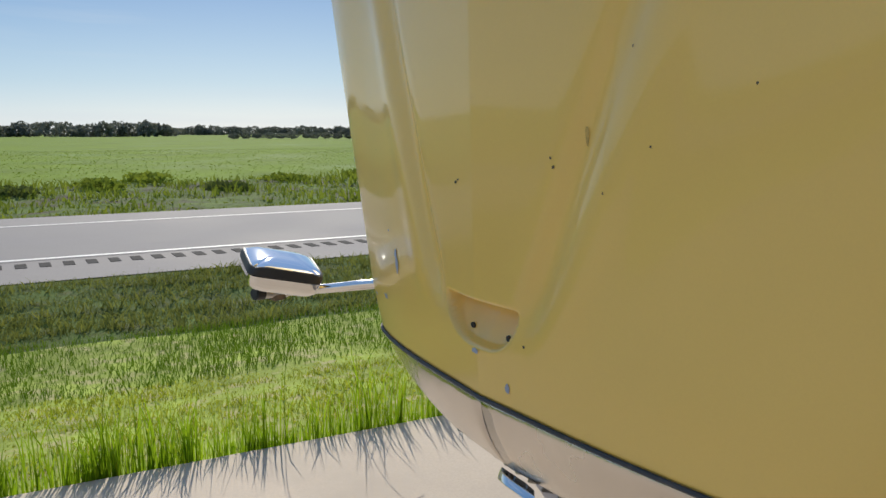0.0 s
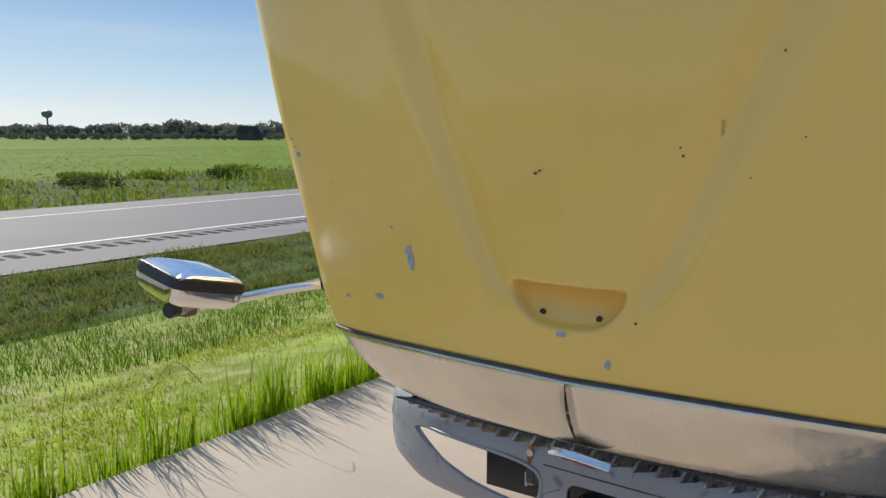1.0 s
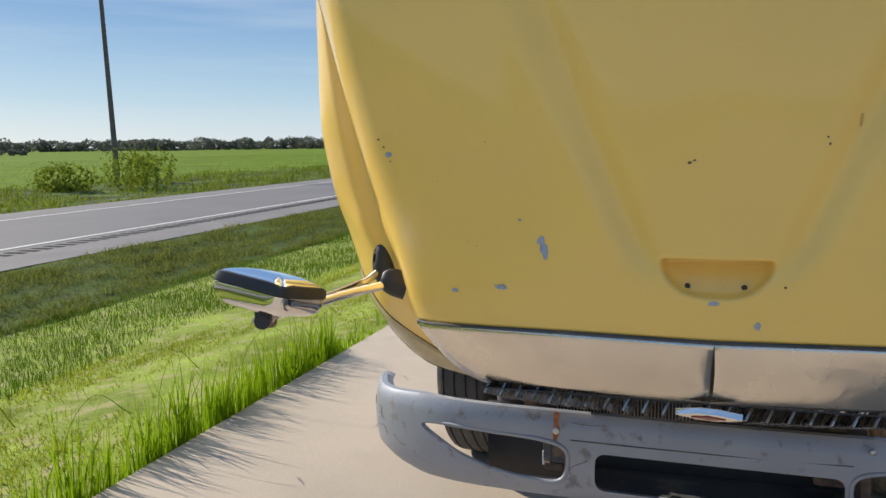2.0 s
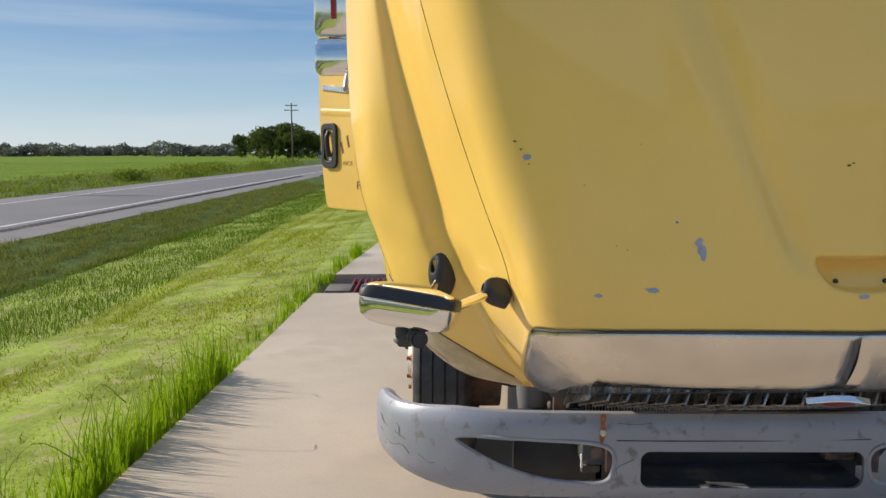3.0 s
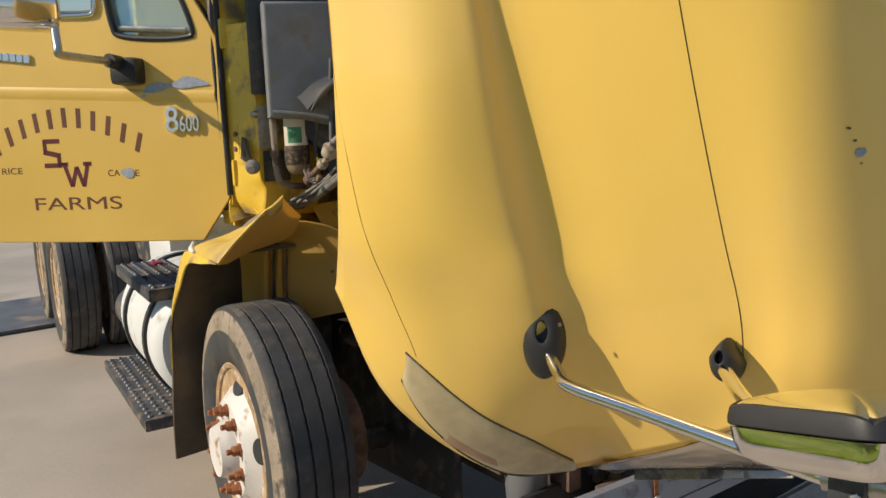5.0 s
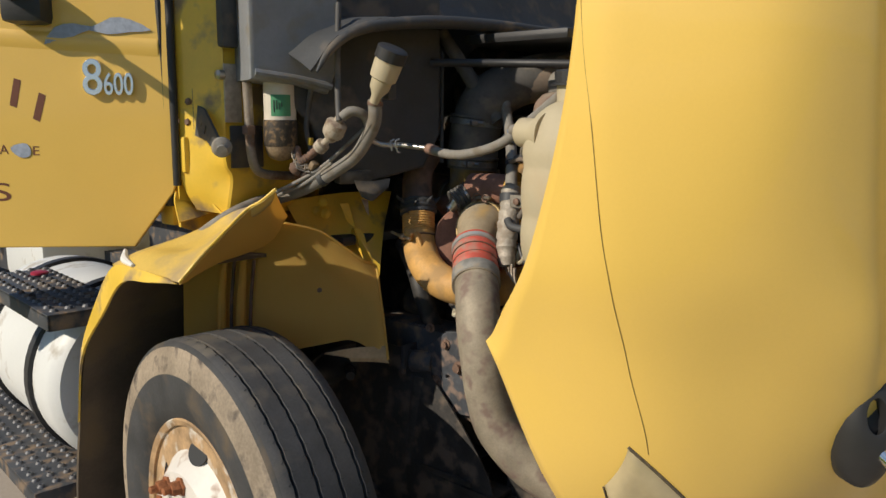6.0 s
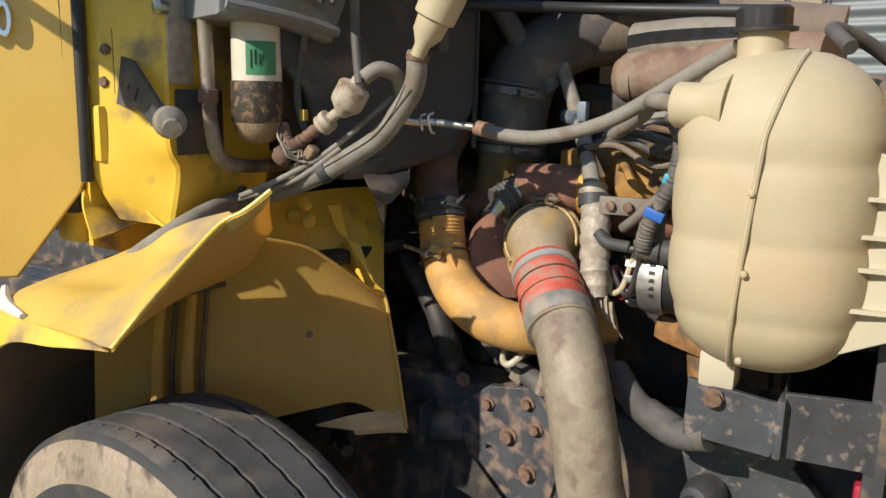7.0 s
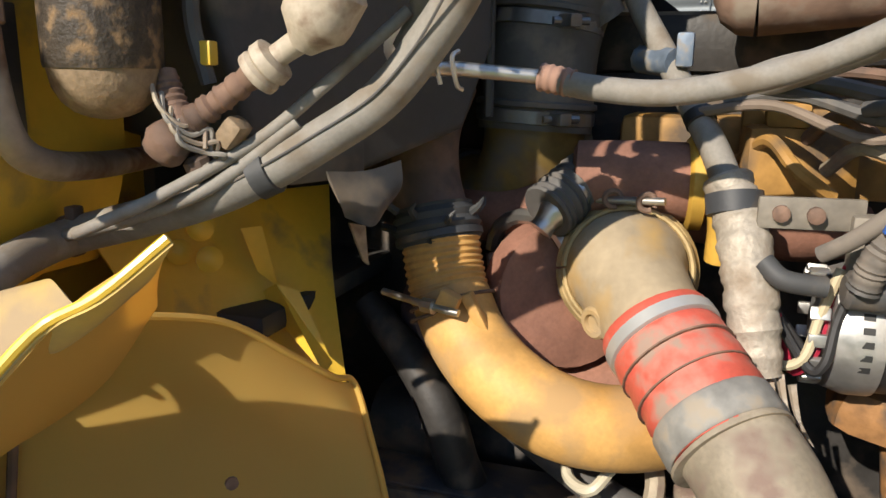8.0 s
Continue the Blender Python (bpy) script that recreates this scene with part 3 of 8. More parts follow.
def hood_at(u, v, side=1):
    """A place on the hood: u columns from the middle to the arch, v rows from the low edge up; side -1: the driver's half."""
    q = press(cr(np.array([cr(TABLE[r], u) for r in range(len(TABLE))]), v))
    return Vector((q[0] if side > 0 else 2 * XC - q[0], q[1], q[2]))


def hood_normal(u, v):
    a, b = hood_at(u + .01, v) - hood_at(u - .01, v), hood_at(u, v + .01) - hood_at(u, v - .01)
    n = a.cross(b).normalized()
    return n if n.y < 0 or n.x < 0 and abs(n.x) > abs(n.y) else -n


def stretch(counts):
    return [i + j / c for i, c in enumerate(counts) for j in range(c)] + [len(counts)]


US = stretch([60, 14, 10, 8, 7, 7, 7, 8, 10, 10, 7])
VS = stretch([8, 22, 26, 12, 8, 6, 5])
rows_v = [np.array([cr(TABLE[:, c], v) for c in range(12)]) for v in VS]
hood_v, hood_f = [], []
for half in (1, -1):
    n0 = len(hood_v)
    for r in rows_v:
        for u in US:
            q = press(cr(r, u))
            hood_v.append((q[0] if half > 0 else 2 * XC - q[0], q[1], q[2]))
    n = len(US)
    for j in range(len(VS) - 1):
        for i in range(n - 1):
            a = (n0 + j * n + i, n0 + j * n + i + 1, n0 + (j + 1) * n + i + 1, n0 + (j + 1) * n + i)
            hood_f.append(a if half < 0 else a[::-1])
hb = bmesh.new()
hv = [hb.verts.new(v) for v in hood_v]
for f in hood_f:
    hb.faces.new([hv[i] for i in f])
bmesh.ops.remove_doubles(hb, verts=hb.verts, dist=1e-4)
bmesh.ops.recalc_face_normals(hb, faces=hb.faces)
mid = min(hb.faces, key=lambda f: (f.calc_center_median() - Vector((-.3, .8, 1.6))).length)
if mid.normal.y > 0:
    bmesh.ops.reverse_faces(hb, faces=hb.faces)
hood_me = bpy.data.meshes.new("hood")
hb.to_mesh(hood_me)
hb.free()
hood_me.materials.append(LIFTYEL)
hood_me.shade_smooth()
hood = tagged(new("hood", hood_me), "dull yellow fibreglass hood tilted forward, chipped paint")
link_to(hood, truck)
sol = hood.modifiers.new("thickness", "SOLIDIFY")
sol.thickness, sol.offset = 0.006, -1


def on_hood(name, outline, u, v, size, material, lift=0.0015, label="", turn=0.0):
    """A flat shape laid on the hood's skin round (u, v)."""
    c, nn = hood_at(u, v), hood_normal(u, v)
    up = Vector((0, 0, 1))
    e1 = up.cross(nn).normalized()
    e2 = nn.cross(e1)
    vs = []
    for x, y in outline:
        x, y = x * math.cos(turn) - y * math.sin(turn), x * math.sin(turn) + y * math.cos(turn)
        vs.append(c + nn * lift + e1 * x * size + e2 * y * size)
    return part(name, (vs, [tuple(range(len(vs)))]), material, hood, label, smooth=False)


GRID = [(a, b, hood_at(a, b)) for a in np.linspace(0, 5, 61) for b in np.linspace(0.3, 5, 60)]


def find_uv(x, z):
    """Where on the hood's front half the place with this x and z lies."""
    a, b, _ = min(GRID, key=lambda g: (g[2].x - x) ** 2 + (g[2].z - z) ** 2)
    for step in (.04, .02, .01, .005):
        a, b = min(((p, q) for p in (a - step, a, a + step) for q in (b - step, b, b + step) if p >= 0), key=lambda g: (hood_at(*g).x - x) ** 2 + (hood_at(*g).z - z) ** 2)
    return a, b


def blot(k, ragged=0.35, n=14, sx=1.0, sy=1.0):
    rnd = random.Random(k)
    return [((1 + ragged * (rnd.random() - .5) * 2) * sx * math.cos(2 * math.pi * i / n), (1 + ragged * (rnd.random() - .5) * 2) * sy * math.sin(2 * math.pi * i / n)) for i in range(n)]


def on_skin(name, x, z, size, material, k, sx=1.0, sy=1.0, turn=0.0):
    u, v = find_uv(x, z)
    return on_hood(name, blot(k, .35, 14, sx, sy), u, v, size, material, turn=turn)


# chips where the paint is gone down to the primer, and small dark nicks
cu, cw = find_uv(-.413, 1.362)
on_hood("paint_chip", soft([(-.8, 2.0), (-.2, 2.5), (.3, 2.1), (.25, 1.2), (.9, .6), (1.1, -.6), (.9, -1.9), (.3, -2.1), (0, -1.2), (-.6, -.3), (-.5, .7), (-1.2, 1.2)], 3), cu, cw, .0125, PRIMER)
for x, z, s, k, sx, sy in ((-.518, 1.259, .010, 3, 1.4, .7), (-.649, 1.241, .008, 4, 1.5, .6), (-.831, 1.589, .010, 5, 1.1, .8), (-.105, 1.199, .008, 6, .8, 1.1), (-.02, 1.249, .009, 7, 1.5, .7), (-.536, 1.262, .003, 8, 1.2, .8), (-.47, 1.43, .0035, 9, 1.2, .8)):
    p = on_skin("paint_chip", x, z, s, PRIMER, k, sx, sy)
    if z == 1.199:
        for w in p.data.vertices:
            w.co.x = 2 * XC - w.co.x
# a long scrape on the driver's half
u, v = find_uv(2 * XC - .267, 1.657)
p = on_hood("paint_scrape", blot(61, .3, 14, .5, 2.2), u, v, .0065, mat("faint_scrape", (.55, .37, .10), .6, var=.2, size=.01, bump=.05))
for w in p.data.vertices:
    w.co.x = 2 * XC - w.co.x
for k, (x, z, s) in enumerate(((-.08, 1.567, .008), (-.07, 1.572, .006), (-.86, 1.63, .007), (-.845, 1.61, .006), (-.825, 1.572, .004), (-.47, 1.43, .0045), (-.61, 1.37, .003), (-.585, 1.36, .003), (-.69, 1.52, .003), (.20, 1.62, .005), (.205, 1.605, .006), (.32, 1.57, .004), (.40, 1.64, .004), (.55, 1.72, .004), (.36, 1.78, .005), (-.56, 1.62, .0025), (.13, 1.29, .006))):
    if x < XC:
        on_skin("paint_nick", x, z, s * .45, CHIPDARK, 20 + k, 1.3, .8)
    else:
        u, v = find_uv(2 * XC - x, z)
        p = on_hood("paint_nick", blot(20 + k), u, v, s * .45, CHIPDARK)
        for w in p.data.vertices:
            w.co.x = 2 * XC - w.co.x
for x in (-.076, .046):
    hu, hw = find_uv(min(x, 2 * XC - x), 1.283)
    hq = hood_at(hu, hw, 1 if x < XC else -1)
    part("screw_hole", turned([(.0065, 0), (.0065, .004)], hq, (0, -1, -.1), 12), INK, hood)

SEAMGAP = mat("dirty_seam", (.085, .058, .022), .8, var=.35, size=.08, grain=.2, bump=.05)
# pressed seams: a thin dark gap along the flank and along the fender
seam_pts = [hood_at(5.02, v) + hood_normal(5.02, v) * .0004 for v in np.linspace(1.15, 7, 30)]
part("hood_seam", tube(seam_pts, .0010, 6, 1), SEAMGAP, hood)
SIDE_GRID = [(a, b, hood_at(a, b)) for a in np.linspace(9.2, 10.95, 60) for b in np.linspace(.5, 6.5, 120)]
side_uv = [min(SIDE_GRID, key=lambda g: (g[2] - Vector(q)).length)[:2] for q in ((-1.208, 1.640, 1.175), (-1.262, 1.642, 1.27), (-1.297, 1.648, 1.36), (-1.318, 1.658, 1.45), (-1.335, 1.668, 1.60), (-1.34, 1.69, 1.76), (-1.345, 1.71, 1.95), (-1.35, 1.73, 2.2))]
seam_pts = [hood_at(q.x, q.y) + hood_normal(q.x, q.y) * .0004 for q in spline([(a, b, 0) for a, b in side_uv], 5)]
part("fender_seam", tube(seam_pts, .0006, 6, 1), mat("dusty_seam", (.33, .21, .06), .8, var=.4, size=.03, grain=.2, bump=.05), hood)


def skin(u0, u1, v0, v1, nu, nv, lift, edge=0.0):
    """A patch of the hood's skin lifted off it; v0 and v1 are functions of 0..1 along u."""
    v, f = [], []
    for i in range(nu + 1):
        s = i / nu
        u = u0 + (u1 - u0) * s
        for j in range(nv + 1):
            w = v0(s) + (v1(s) - v0(s)) * j / nv
            rim = min(1, min(i, nu - i) / 2, min(j, nv - j) / 1.5)
            v.append(hood_at(u, w) + hood_normal(u, w) * (lift * math.sin(rim * math.pi / 2) + edge))
    for i in range(nu):
        for j in range(nv):
            a = i * (nv + 1) + j
            f.append((a, a + 1, a + nv + 2, a + nv + 1))
    return v, f


# the lamp let into the fender's low edge
def lamp_low(s):
    return float(cr(np.array([.02, .02, .03, .05, .10, .26, .58]), 6 * s))


def lamp_top(s):
    return float(cr(np.array([.16, .60, .80, .90, .98, 1.06, 1.12]), 6 * s))


lamp = part("headlamp", skin(8.2, 10.0, lamp_low, lamp_top, 44, 10, .011, .001), LENS, hood, "clouded, yellowed plastic lamp lens")
part("lamp_amber", skin(8.95, 9.5, lambda s: .16, lambda s: .36 + .06 * s, 10, 4, .004, .0095), mat("faded_amber", (.42, .25, .14), .25, var=.2, coat=.4), lamp)
part("lamp_gap", tube([hood_at(8.2 + 1.8 * i / 30, lamp_top(i / 30) + .02) + hood_normal(8.2 + 1.8 * i / 30, lamp_top(i / 30) + .02) * .001 for i in range(31)], .0024, 6, 1), CHIPDARK, lamp)
part("lamp_gap", tube([hood_at(8.4 + 1.6 * i / 30, max(.01, lamp_low(.11 + .89 * i / 30) - .02)) + hood_normal(8.4 + 1.6 * i / 30, max(.01, lamp_low(.11 + .89 * i / 30) - .02)) * .001 for i in range(31)], .0016, 6, 1), CHIPDARK, lamp)

# the chrome grille surround under the hood's front edge
def surround(side):
    v, f = [], []
    top = spline([(XC, .812, 1.158), (-.35, .836, 1.158), (-.60, .89, 1.148), (-.74, .955, 1.136), (-.797, 1.03, 1.121), (-.80, 1.12, 1.058), (-.79, 1.28, .958), (-.765, 1.45, .868), (-.71, 1.6, .783)], 8)
    low = spline([(XC, .905, .976), (-.30, .935, .971), (-.50, 1.01, .957), (-.60, 1.07, .943), (-.635, 1.13, .924), (-.65, 1.22, .895), (-.655, 1.33, .855), (-.65, 1.46, .815), (-.63, 1.58, .775)], 8)
    n = 9
    for a, b in zip(top, low):
        for j in range(n + 1):
            t = j / n
            q = a.lerp(b, t) + Vector((-.25, -1, -.35)).normalized() * (.018 * math.sin(math.pi * t) - (.012 * (t > .95)))
            v.append((q.x if side > 0 else 2 * XC - q.x, q.y, q.z))
    m = n + 1
    for i in range(len(top) - 1):
        for j in range(n):
            f.append((i * m + j, i * m + j + 1, (i + 1) * m + j + 1, (i + 1) * m + j))
    return v, f


sb = bmesh.new()
sv, sf = join(surround(1), surround(-1))
vv = [sb.verts.new(q) for q in sv]
for q in sf:
    sb.faces.new([vv[i] for i in q])
bmesh.ops.remove_doubles(sb, verts=sb.verts, dist=1e-4)
grille = part("grille_surround", sb, OLDCHROME, hood, "scratched chrome grille surround", angle=60)
sol = grille.modifiers.new("thickness", "SOLIDIFY")
sol.thickness, sol.offset = 0.004, 0
part("gasket", tube([hood_at(u, 0) + Vector((0, -.002, -.004)) for u in np.linspace(0, 4.1, 50)], .0045, 8, 1), DUSTY, grille)
part("gasket", tube([hood_at(u, 0, -1) + Vector((0, -.002, -.004)) for u in np.linspace(0, 4.1, 50)], .0045, 8, 1), DUSTY, grille)
for i in range(25):
    x = -.60 + .05 * i + XC
    y0 = .962 + .42 * abs(x) ** 2.2
    v, f = box((x, (y0 + 1.55) / 2, .845), (.007, 1.55 - y0, .055), Matrix.Rotation(radians(-20), 4, "X") @ Matrix.Rotation(radians(24), 4, "Y"), .002)
    part("grille_bar", (v, f), DARKCHROME, grille)
part("grille_rail", box((XC, 1.58, .775), (1.30, .04, .03)), DUSTY, grille)
# one solid black plate behind the bars
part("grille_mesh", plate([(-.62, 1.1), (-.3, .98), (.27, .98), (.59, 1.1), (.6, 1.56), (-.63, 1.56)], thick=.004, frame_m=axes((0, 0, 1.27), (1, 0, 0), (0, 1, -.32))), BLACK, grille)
badge = axes((-.018, .900, .956), (1, -.17, .03), (0, .86, -.51))
part("badge", plate([(-.072, 0), (-.02, .03), (.02, .03), (.072, 0), (.02, -.028), (-.02, -.028)], thick=.012, frame_m=badge, bevel=.003), CHROME, grille, "chrome diamond badge with a red centre")
part("badge_field", plate([(-.04, 0), (0, .018), (.04, 0), (0, -.018)], thick=.003, frame_m=badge @ Matrix.Translation((0, 0, -.0095))), mat("badge_red", (.22, .02, .02), .3, bump=0), grille)

# ---- bumper ----
BUMP_L = [(-1.285, 2.03), (-1.26, 1.93), (-1.20, 1.812), (-1.08, 1.712), (-.85, 1.625), (-.48, 1.592), (0, 1.572), (.48, 1.562), (.85, 1.585), (1.10, 1.65), (1.225, 1.74), (1.275, 1.87), (1.285, 1.97)]
bp = spline([(x, y, 0) for x, y in BUMP_L], 8)
prof = [(-.055, .672), (-.03, .690), (-.008, .688), (.006, .668), (.014, .63), (.018, .56), (.018, .47), (.010, .41), (-.012, .375), (-.05, .36), (-.055, .367), (-.022, .388), (-.004, .42), (.004, .47), (.004, .56), (0, .625), (-.008, .655), (-.018, .672), (-.03, .677), (-.052, .664)]
bv, bf = [], []
for i, p in enumerate(bp):
    t = (bp[min(i + 1, len(bp) - 1)] - bp[max(i - 1, 0)]).normalized()
    o = Vector((t.y, -t.x, 0))
    end = max(0, (abs(p.x) - 1.0) / .29)
    for d, z in prof:
        zz = z - .035 * end * max(0, (z - .5) / .19) + .05 * end * max(0, (.5 - z) / .14)
        bv.append((p.x + o.x * d, p.y + o.y * d, zz))
m = len(prof)
for i in range(len(bp) - 1):
    for j in range(m):
        bf.append((i * m + j, i * m + (j + 1) % m, (i + 1) * m + (j + 1) % m, (i + 1) * m + j))
bf += [tuple(range(m)), tuple(range(len(bv) - 1, len(bv) - m - 1, -1))]
bumper = part("bumper", (bv, bf), BUMPER, truck, "scuffed silver-grey moulded bumper with open lamp slots")
FRONT = Matrix(((1, 0, 0, 0), (0, 0, 1, 0), (0, 1, 0, 0), (0, 0, 0, 1)))
def slot(outline, y):
    return plate(outline, thick=.5, frame_m=Matrix.Translation((0, y, 0)) @ FRONT)
WING = soft([(-.995, .578), (-.90, .600), (-.70, .596), (-.52, .588), (-.445, .560), (-.44, .49), (-.47, .445), (-.56, .438), (-.72, .458), (-.88, .515)], 4)
MIDSLOT = rounded(-.345, .43, .425, .560, .035)
cut(bumper, slot(WING, 1.6), slot([(2 * XC + .04 - x, z) for x, z in WING][::-1], 1.6), slot(MIDSLOT, 1.6))
def rim(outline, name):
    """A raised lip round an opening, following the bumper's bend."""
    pts = []
    for x, z in outline + outline[:2]:
        y = float(np.interp(x, [a for a, b in BUMP_L], [b for a, b in BUMP_L]))
        pts.append((x, y - .016, z))
    return part(name, tube(pts, .0085, 8, 1, caps=False), BUMPER, bumper)
rim(WING, "slot_lip")
rim([(2 * XC + .04 - x, z) for x, z in WING], "slot_lip")
part("bumper_screw", turned([(.012, 0), (.012, .006), (.006, .009)], (-.478, 1.574, .627), (0, -1, 0), 12), STEEL, bumper)
part("bumper_screw", turned([(.010, 0), (.010, .006), (.006, .009)], (.50, 1.540, .66), (0, -1, 0), 12), STEEL, bumper)
part("rust_streak", plate(soft([(-.487, .69), (-.468, .69), (-.472, .655), (-.466, .63), (-.474, .60), (-.482, .575), (-.49, .61), (-.486, .65)], 3), thick=.002, frame_m=Matrix.Translation((0, 1.575, 0)) @ FRONT), RUSTBOLT, bumper)
def on_bumper(x, z, lift):
    """A place on the bumper's outer face."""
    k = min(range(1, len(bp) - 1), key=lambda i: abs(bp[i].x - x))
    t = (bp[k + 1] - bp[k - 1]).normalized()
    return (bp[k].x + t.y * lift, bp[k].y - t.x * lift, z)


# scrapes and dark scuffs at the bumper's end and along its face
for pts, r in (((-1.262, .585), (-1.24, .56), (-1.20, .555), (-1.17, .54)), .0014), (((-1.26, .53), (-1.22, .50), (-1.18, .515), (-1.15, .49)), .0016), (((-1.21, .60), (-1.19, .575), (-1.185, .54)), .0012), (((-1.12, .50), (-1.09, .475), (-1.06, .48)), .0012), (((-.40, .66), (-.36, .655), (-.33, .66)), .001), (((-.44, .47), (-.40, .50), (-.385, .53)), .0012):
    part("scuff_mark", tube([on_bumper(x, z, .0178 if z < .6 else .012) for x, z in pts], r, 6, 4), CHIPDARK, bumper)
# added black sheets that stand for the dark depth behind the bumper's slots
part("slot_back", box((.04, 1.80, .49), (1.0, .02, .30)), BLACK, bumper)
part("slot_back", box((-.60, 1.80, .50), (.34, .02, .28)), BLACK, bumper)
part("lamp_bracket", join(box((-.52, 1.70, .53), (.03, .10, .10), bevel=.006), box((-.475, 1.67, .52), (.07, .03, .09), bevel=.008)), DARK, bumper)
part("bracket_rust", box((-.50, 1.68, .455), (.07, .03, .03), bevel=.01), RUST, bumper)
part("bracket_tag", box((-.535, 1.66, .49), (.008, .012, .05), bevel=.002), WHITE, bumper)
part("slot_shelf", box((.04, 1.69, .415), (.86, .20, .012)), DUSTY, bumper)
part("mounting_bracket", box((-.44, 1.72, .54), (.03, .2, .16)), RUST, bumper)
part("mounting_bracket", box((.50, 1.70, .54), (.03, .2, .16)), RUST, bumper)
part("joint_line", tube([(-.43, 1.573, .598), (-.2, 1.562, .598), (.2, 1.552, .60), (.45, 1.546, .605)], .0022, 6), DUSTY, bumper)

# ---- hood mirror on its two stalks ----
MA, MB, MC, MD = Vector((-1.211, .892, 1.239)), Vector((-1.222, .695, 1.283)), Vector((-1.028, .668, 1.249)), Vector((-1.010, .86, 1.212))
mo = (MA + MB + MC + MD) / 4
mf = axes(mo, MC - MB + MD - MA, MA - MB + MD - MC)
def squircle(a, w, h, p=3.2):
    c, s = math.cos(a), math.sin(a)
    return w * math.copysign(abs(c) ** (2 / p), c), h * math.copysign(abs(s) ** (2 / p), s)
def pad(levels, n=64, p=8):
    """A rounded square body: (scale, height) levels, in the mirror's frame."""
    v, f = [], []
    for k, z in levels:
        for i in range(n):
            x, y = squircle(2 * math.pi * i / n, .111 * k, .113 * k, p)
            a = 2 * math.pi * i / n
            low = (1 - abs(math.cos(2 * a)) ** .8) * k ** 4 if z * zup > .01 else 0
            v.append(mf @ Vector((x, y, z * (1 - .38 * low))))
    for i in range(len(levels) - 1):
        for j in range(n):
            f.append((i * n + j, i * n + (j + 1) % n, (i + 1) * n + (j + 1) % n, (i + 1) * n + j))
    f += [tuple(range(n - 1, -1, -1)), tuple(range((len(levels) - 1) * n, len(levels) * n))]
    return v, f
zup = 1 if (mf.to_3x3() @ Vector((0, 0, 1))).z > 0 else -1
body = part("hood_mirror", pad([(.25, -.062 * zup), (.55, -.060 * zup), (.80, -.053 * zup), (.93, -.040 * zup), (.985, -.021 * zup), (1.0, -.004 * zup)]), CHROME, truck, "chrome convex mirror on two stalks, facing the sky")
part("rim", pad([(1.0, -.002 * zup), (1.02, 0), (1.02, .012 * zup), (1.0, .026 * zup), (.965, .029 * zup)]), BLACK, body)
part("mirror_glass", pad([(.965, .026 * zup), (.9, .031 * zup), (.75, .037 * zup), (.5, .043 * zup), (.25, .046 * zup), (.05, .047 * zup)]), MIRROR, body)
part("pivot", tube([(-1.130, .80, 1.170), (-1.105, .712, 1.177)], .0185, 20, 2), STEEL, body)
part("pivot_cap", join(tube([(-1.1065, .718, 1.1765), (-1.0985, .690, 1.179)], .0205, 20, 2), tube([(-1.103, .70, 1.178), (-1.0978, .687, 1.1795)], [.016, .016], 16, 2)), BLACK, body)
part("clamp", join(box((-1.129, .765, 1.172), (.052, .046, .050), Matrix.Rotation(radians(14), 4, "Z"), .010), tube([(-1.126, .775, 1.185), (-1.118, .785, 1.232)], [.022, .019], 14, 2)), DARK, body)
part("clamp_bolt", turned([(.008, 0), (.008, .006), (.004, .008)], (-1.152, .748, 1.166), (-.8, -.6, 0), 6), STEEL, body)
part("stalk", tube([(-1.052, 1.40, 1.195), (-1.075, 1.35, 1.172), (-1.098, 1.30, 1.164), (-1.105, 1.15, 1.164), (-1.115, .95, 1.165), (-1.127, .79, 1.168)], .0125, 14), CHROME, body)
part("stalk", tube([(-.925, 1.085, 1.207), (-1.0, 1.0, 1.195), (-1.06, .91, 1.182), (-1.115, .81, 1.174)], .013, 14), CHROME, body)


def boot(m, wide, tall, deep, lean=0.0, point=0.0):
    """A rubber boot with a pit in its crown; lean shifts the pit up, point narrows the upper end."""
    v, f = turned([(.043, -.025), (.0435, .002), (.041, .016), (.034, .029), (.024, .037), (.015, .040), (.0125, .039), (.0115, .022)], (0, 0, 0), (0, 0, 1), 32)
    out = []
    for q in v:
        k = 1 - point * max(0, q.y / .043)
        out.append(m @ Vector((q.x * wide * k, q.y * tall + lean * max(0, q.z / .04), q.z * deep)))
    return out, f


part("stalk_boot", boot(axes((-1.040, 1.425, 1.217), (.6, -.75, 0), (.1, .12, 1)), 1.02, 1.86, 1.0, .022), BLACK, body)
part("stalk_boot", boot(axes((-.884, 1.107, 1.212), (.25, -.95, 0), (.35, .1, 1)), .62, .95, 1.25, 0, .72), BLACK, body)
for q in ((-1.052, 1.368, 1.262), (-1.03, 1.478, 1.252)):
    part("boot_screw", turned([(.004, 0), (.004, .003)], q, (-.78, -.62, 0), 8), CHIPDARK, body)

# ---- the passenger door, swung open by about 45 degrees ----
DF = axes((-.96, 3.215, 0), (-.70, .714, 0), (0, 0, 1))
DN = DF.to_3x3() @ Vector((0, 0, 1))
OUT = 1 if DN.y < 0 else -1


def dpt(s, z, n=0.0):
    """A place on the door: metres from its hinge, height, metres out of its skin."""
    return DF @ Vector((s, z, n * OUT))


def dplate(outline, holes=(), thick=.01, out=0.0, bevel=0.0):
    return plate(outline, holes, thick, DF @ Matrix.Translation((0, 0, out * OUT)), bevel)


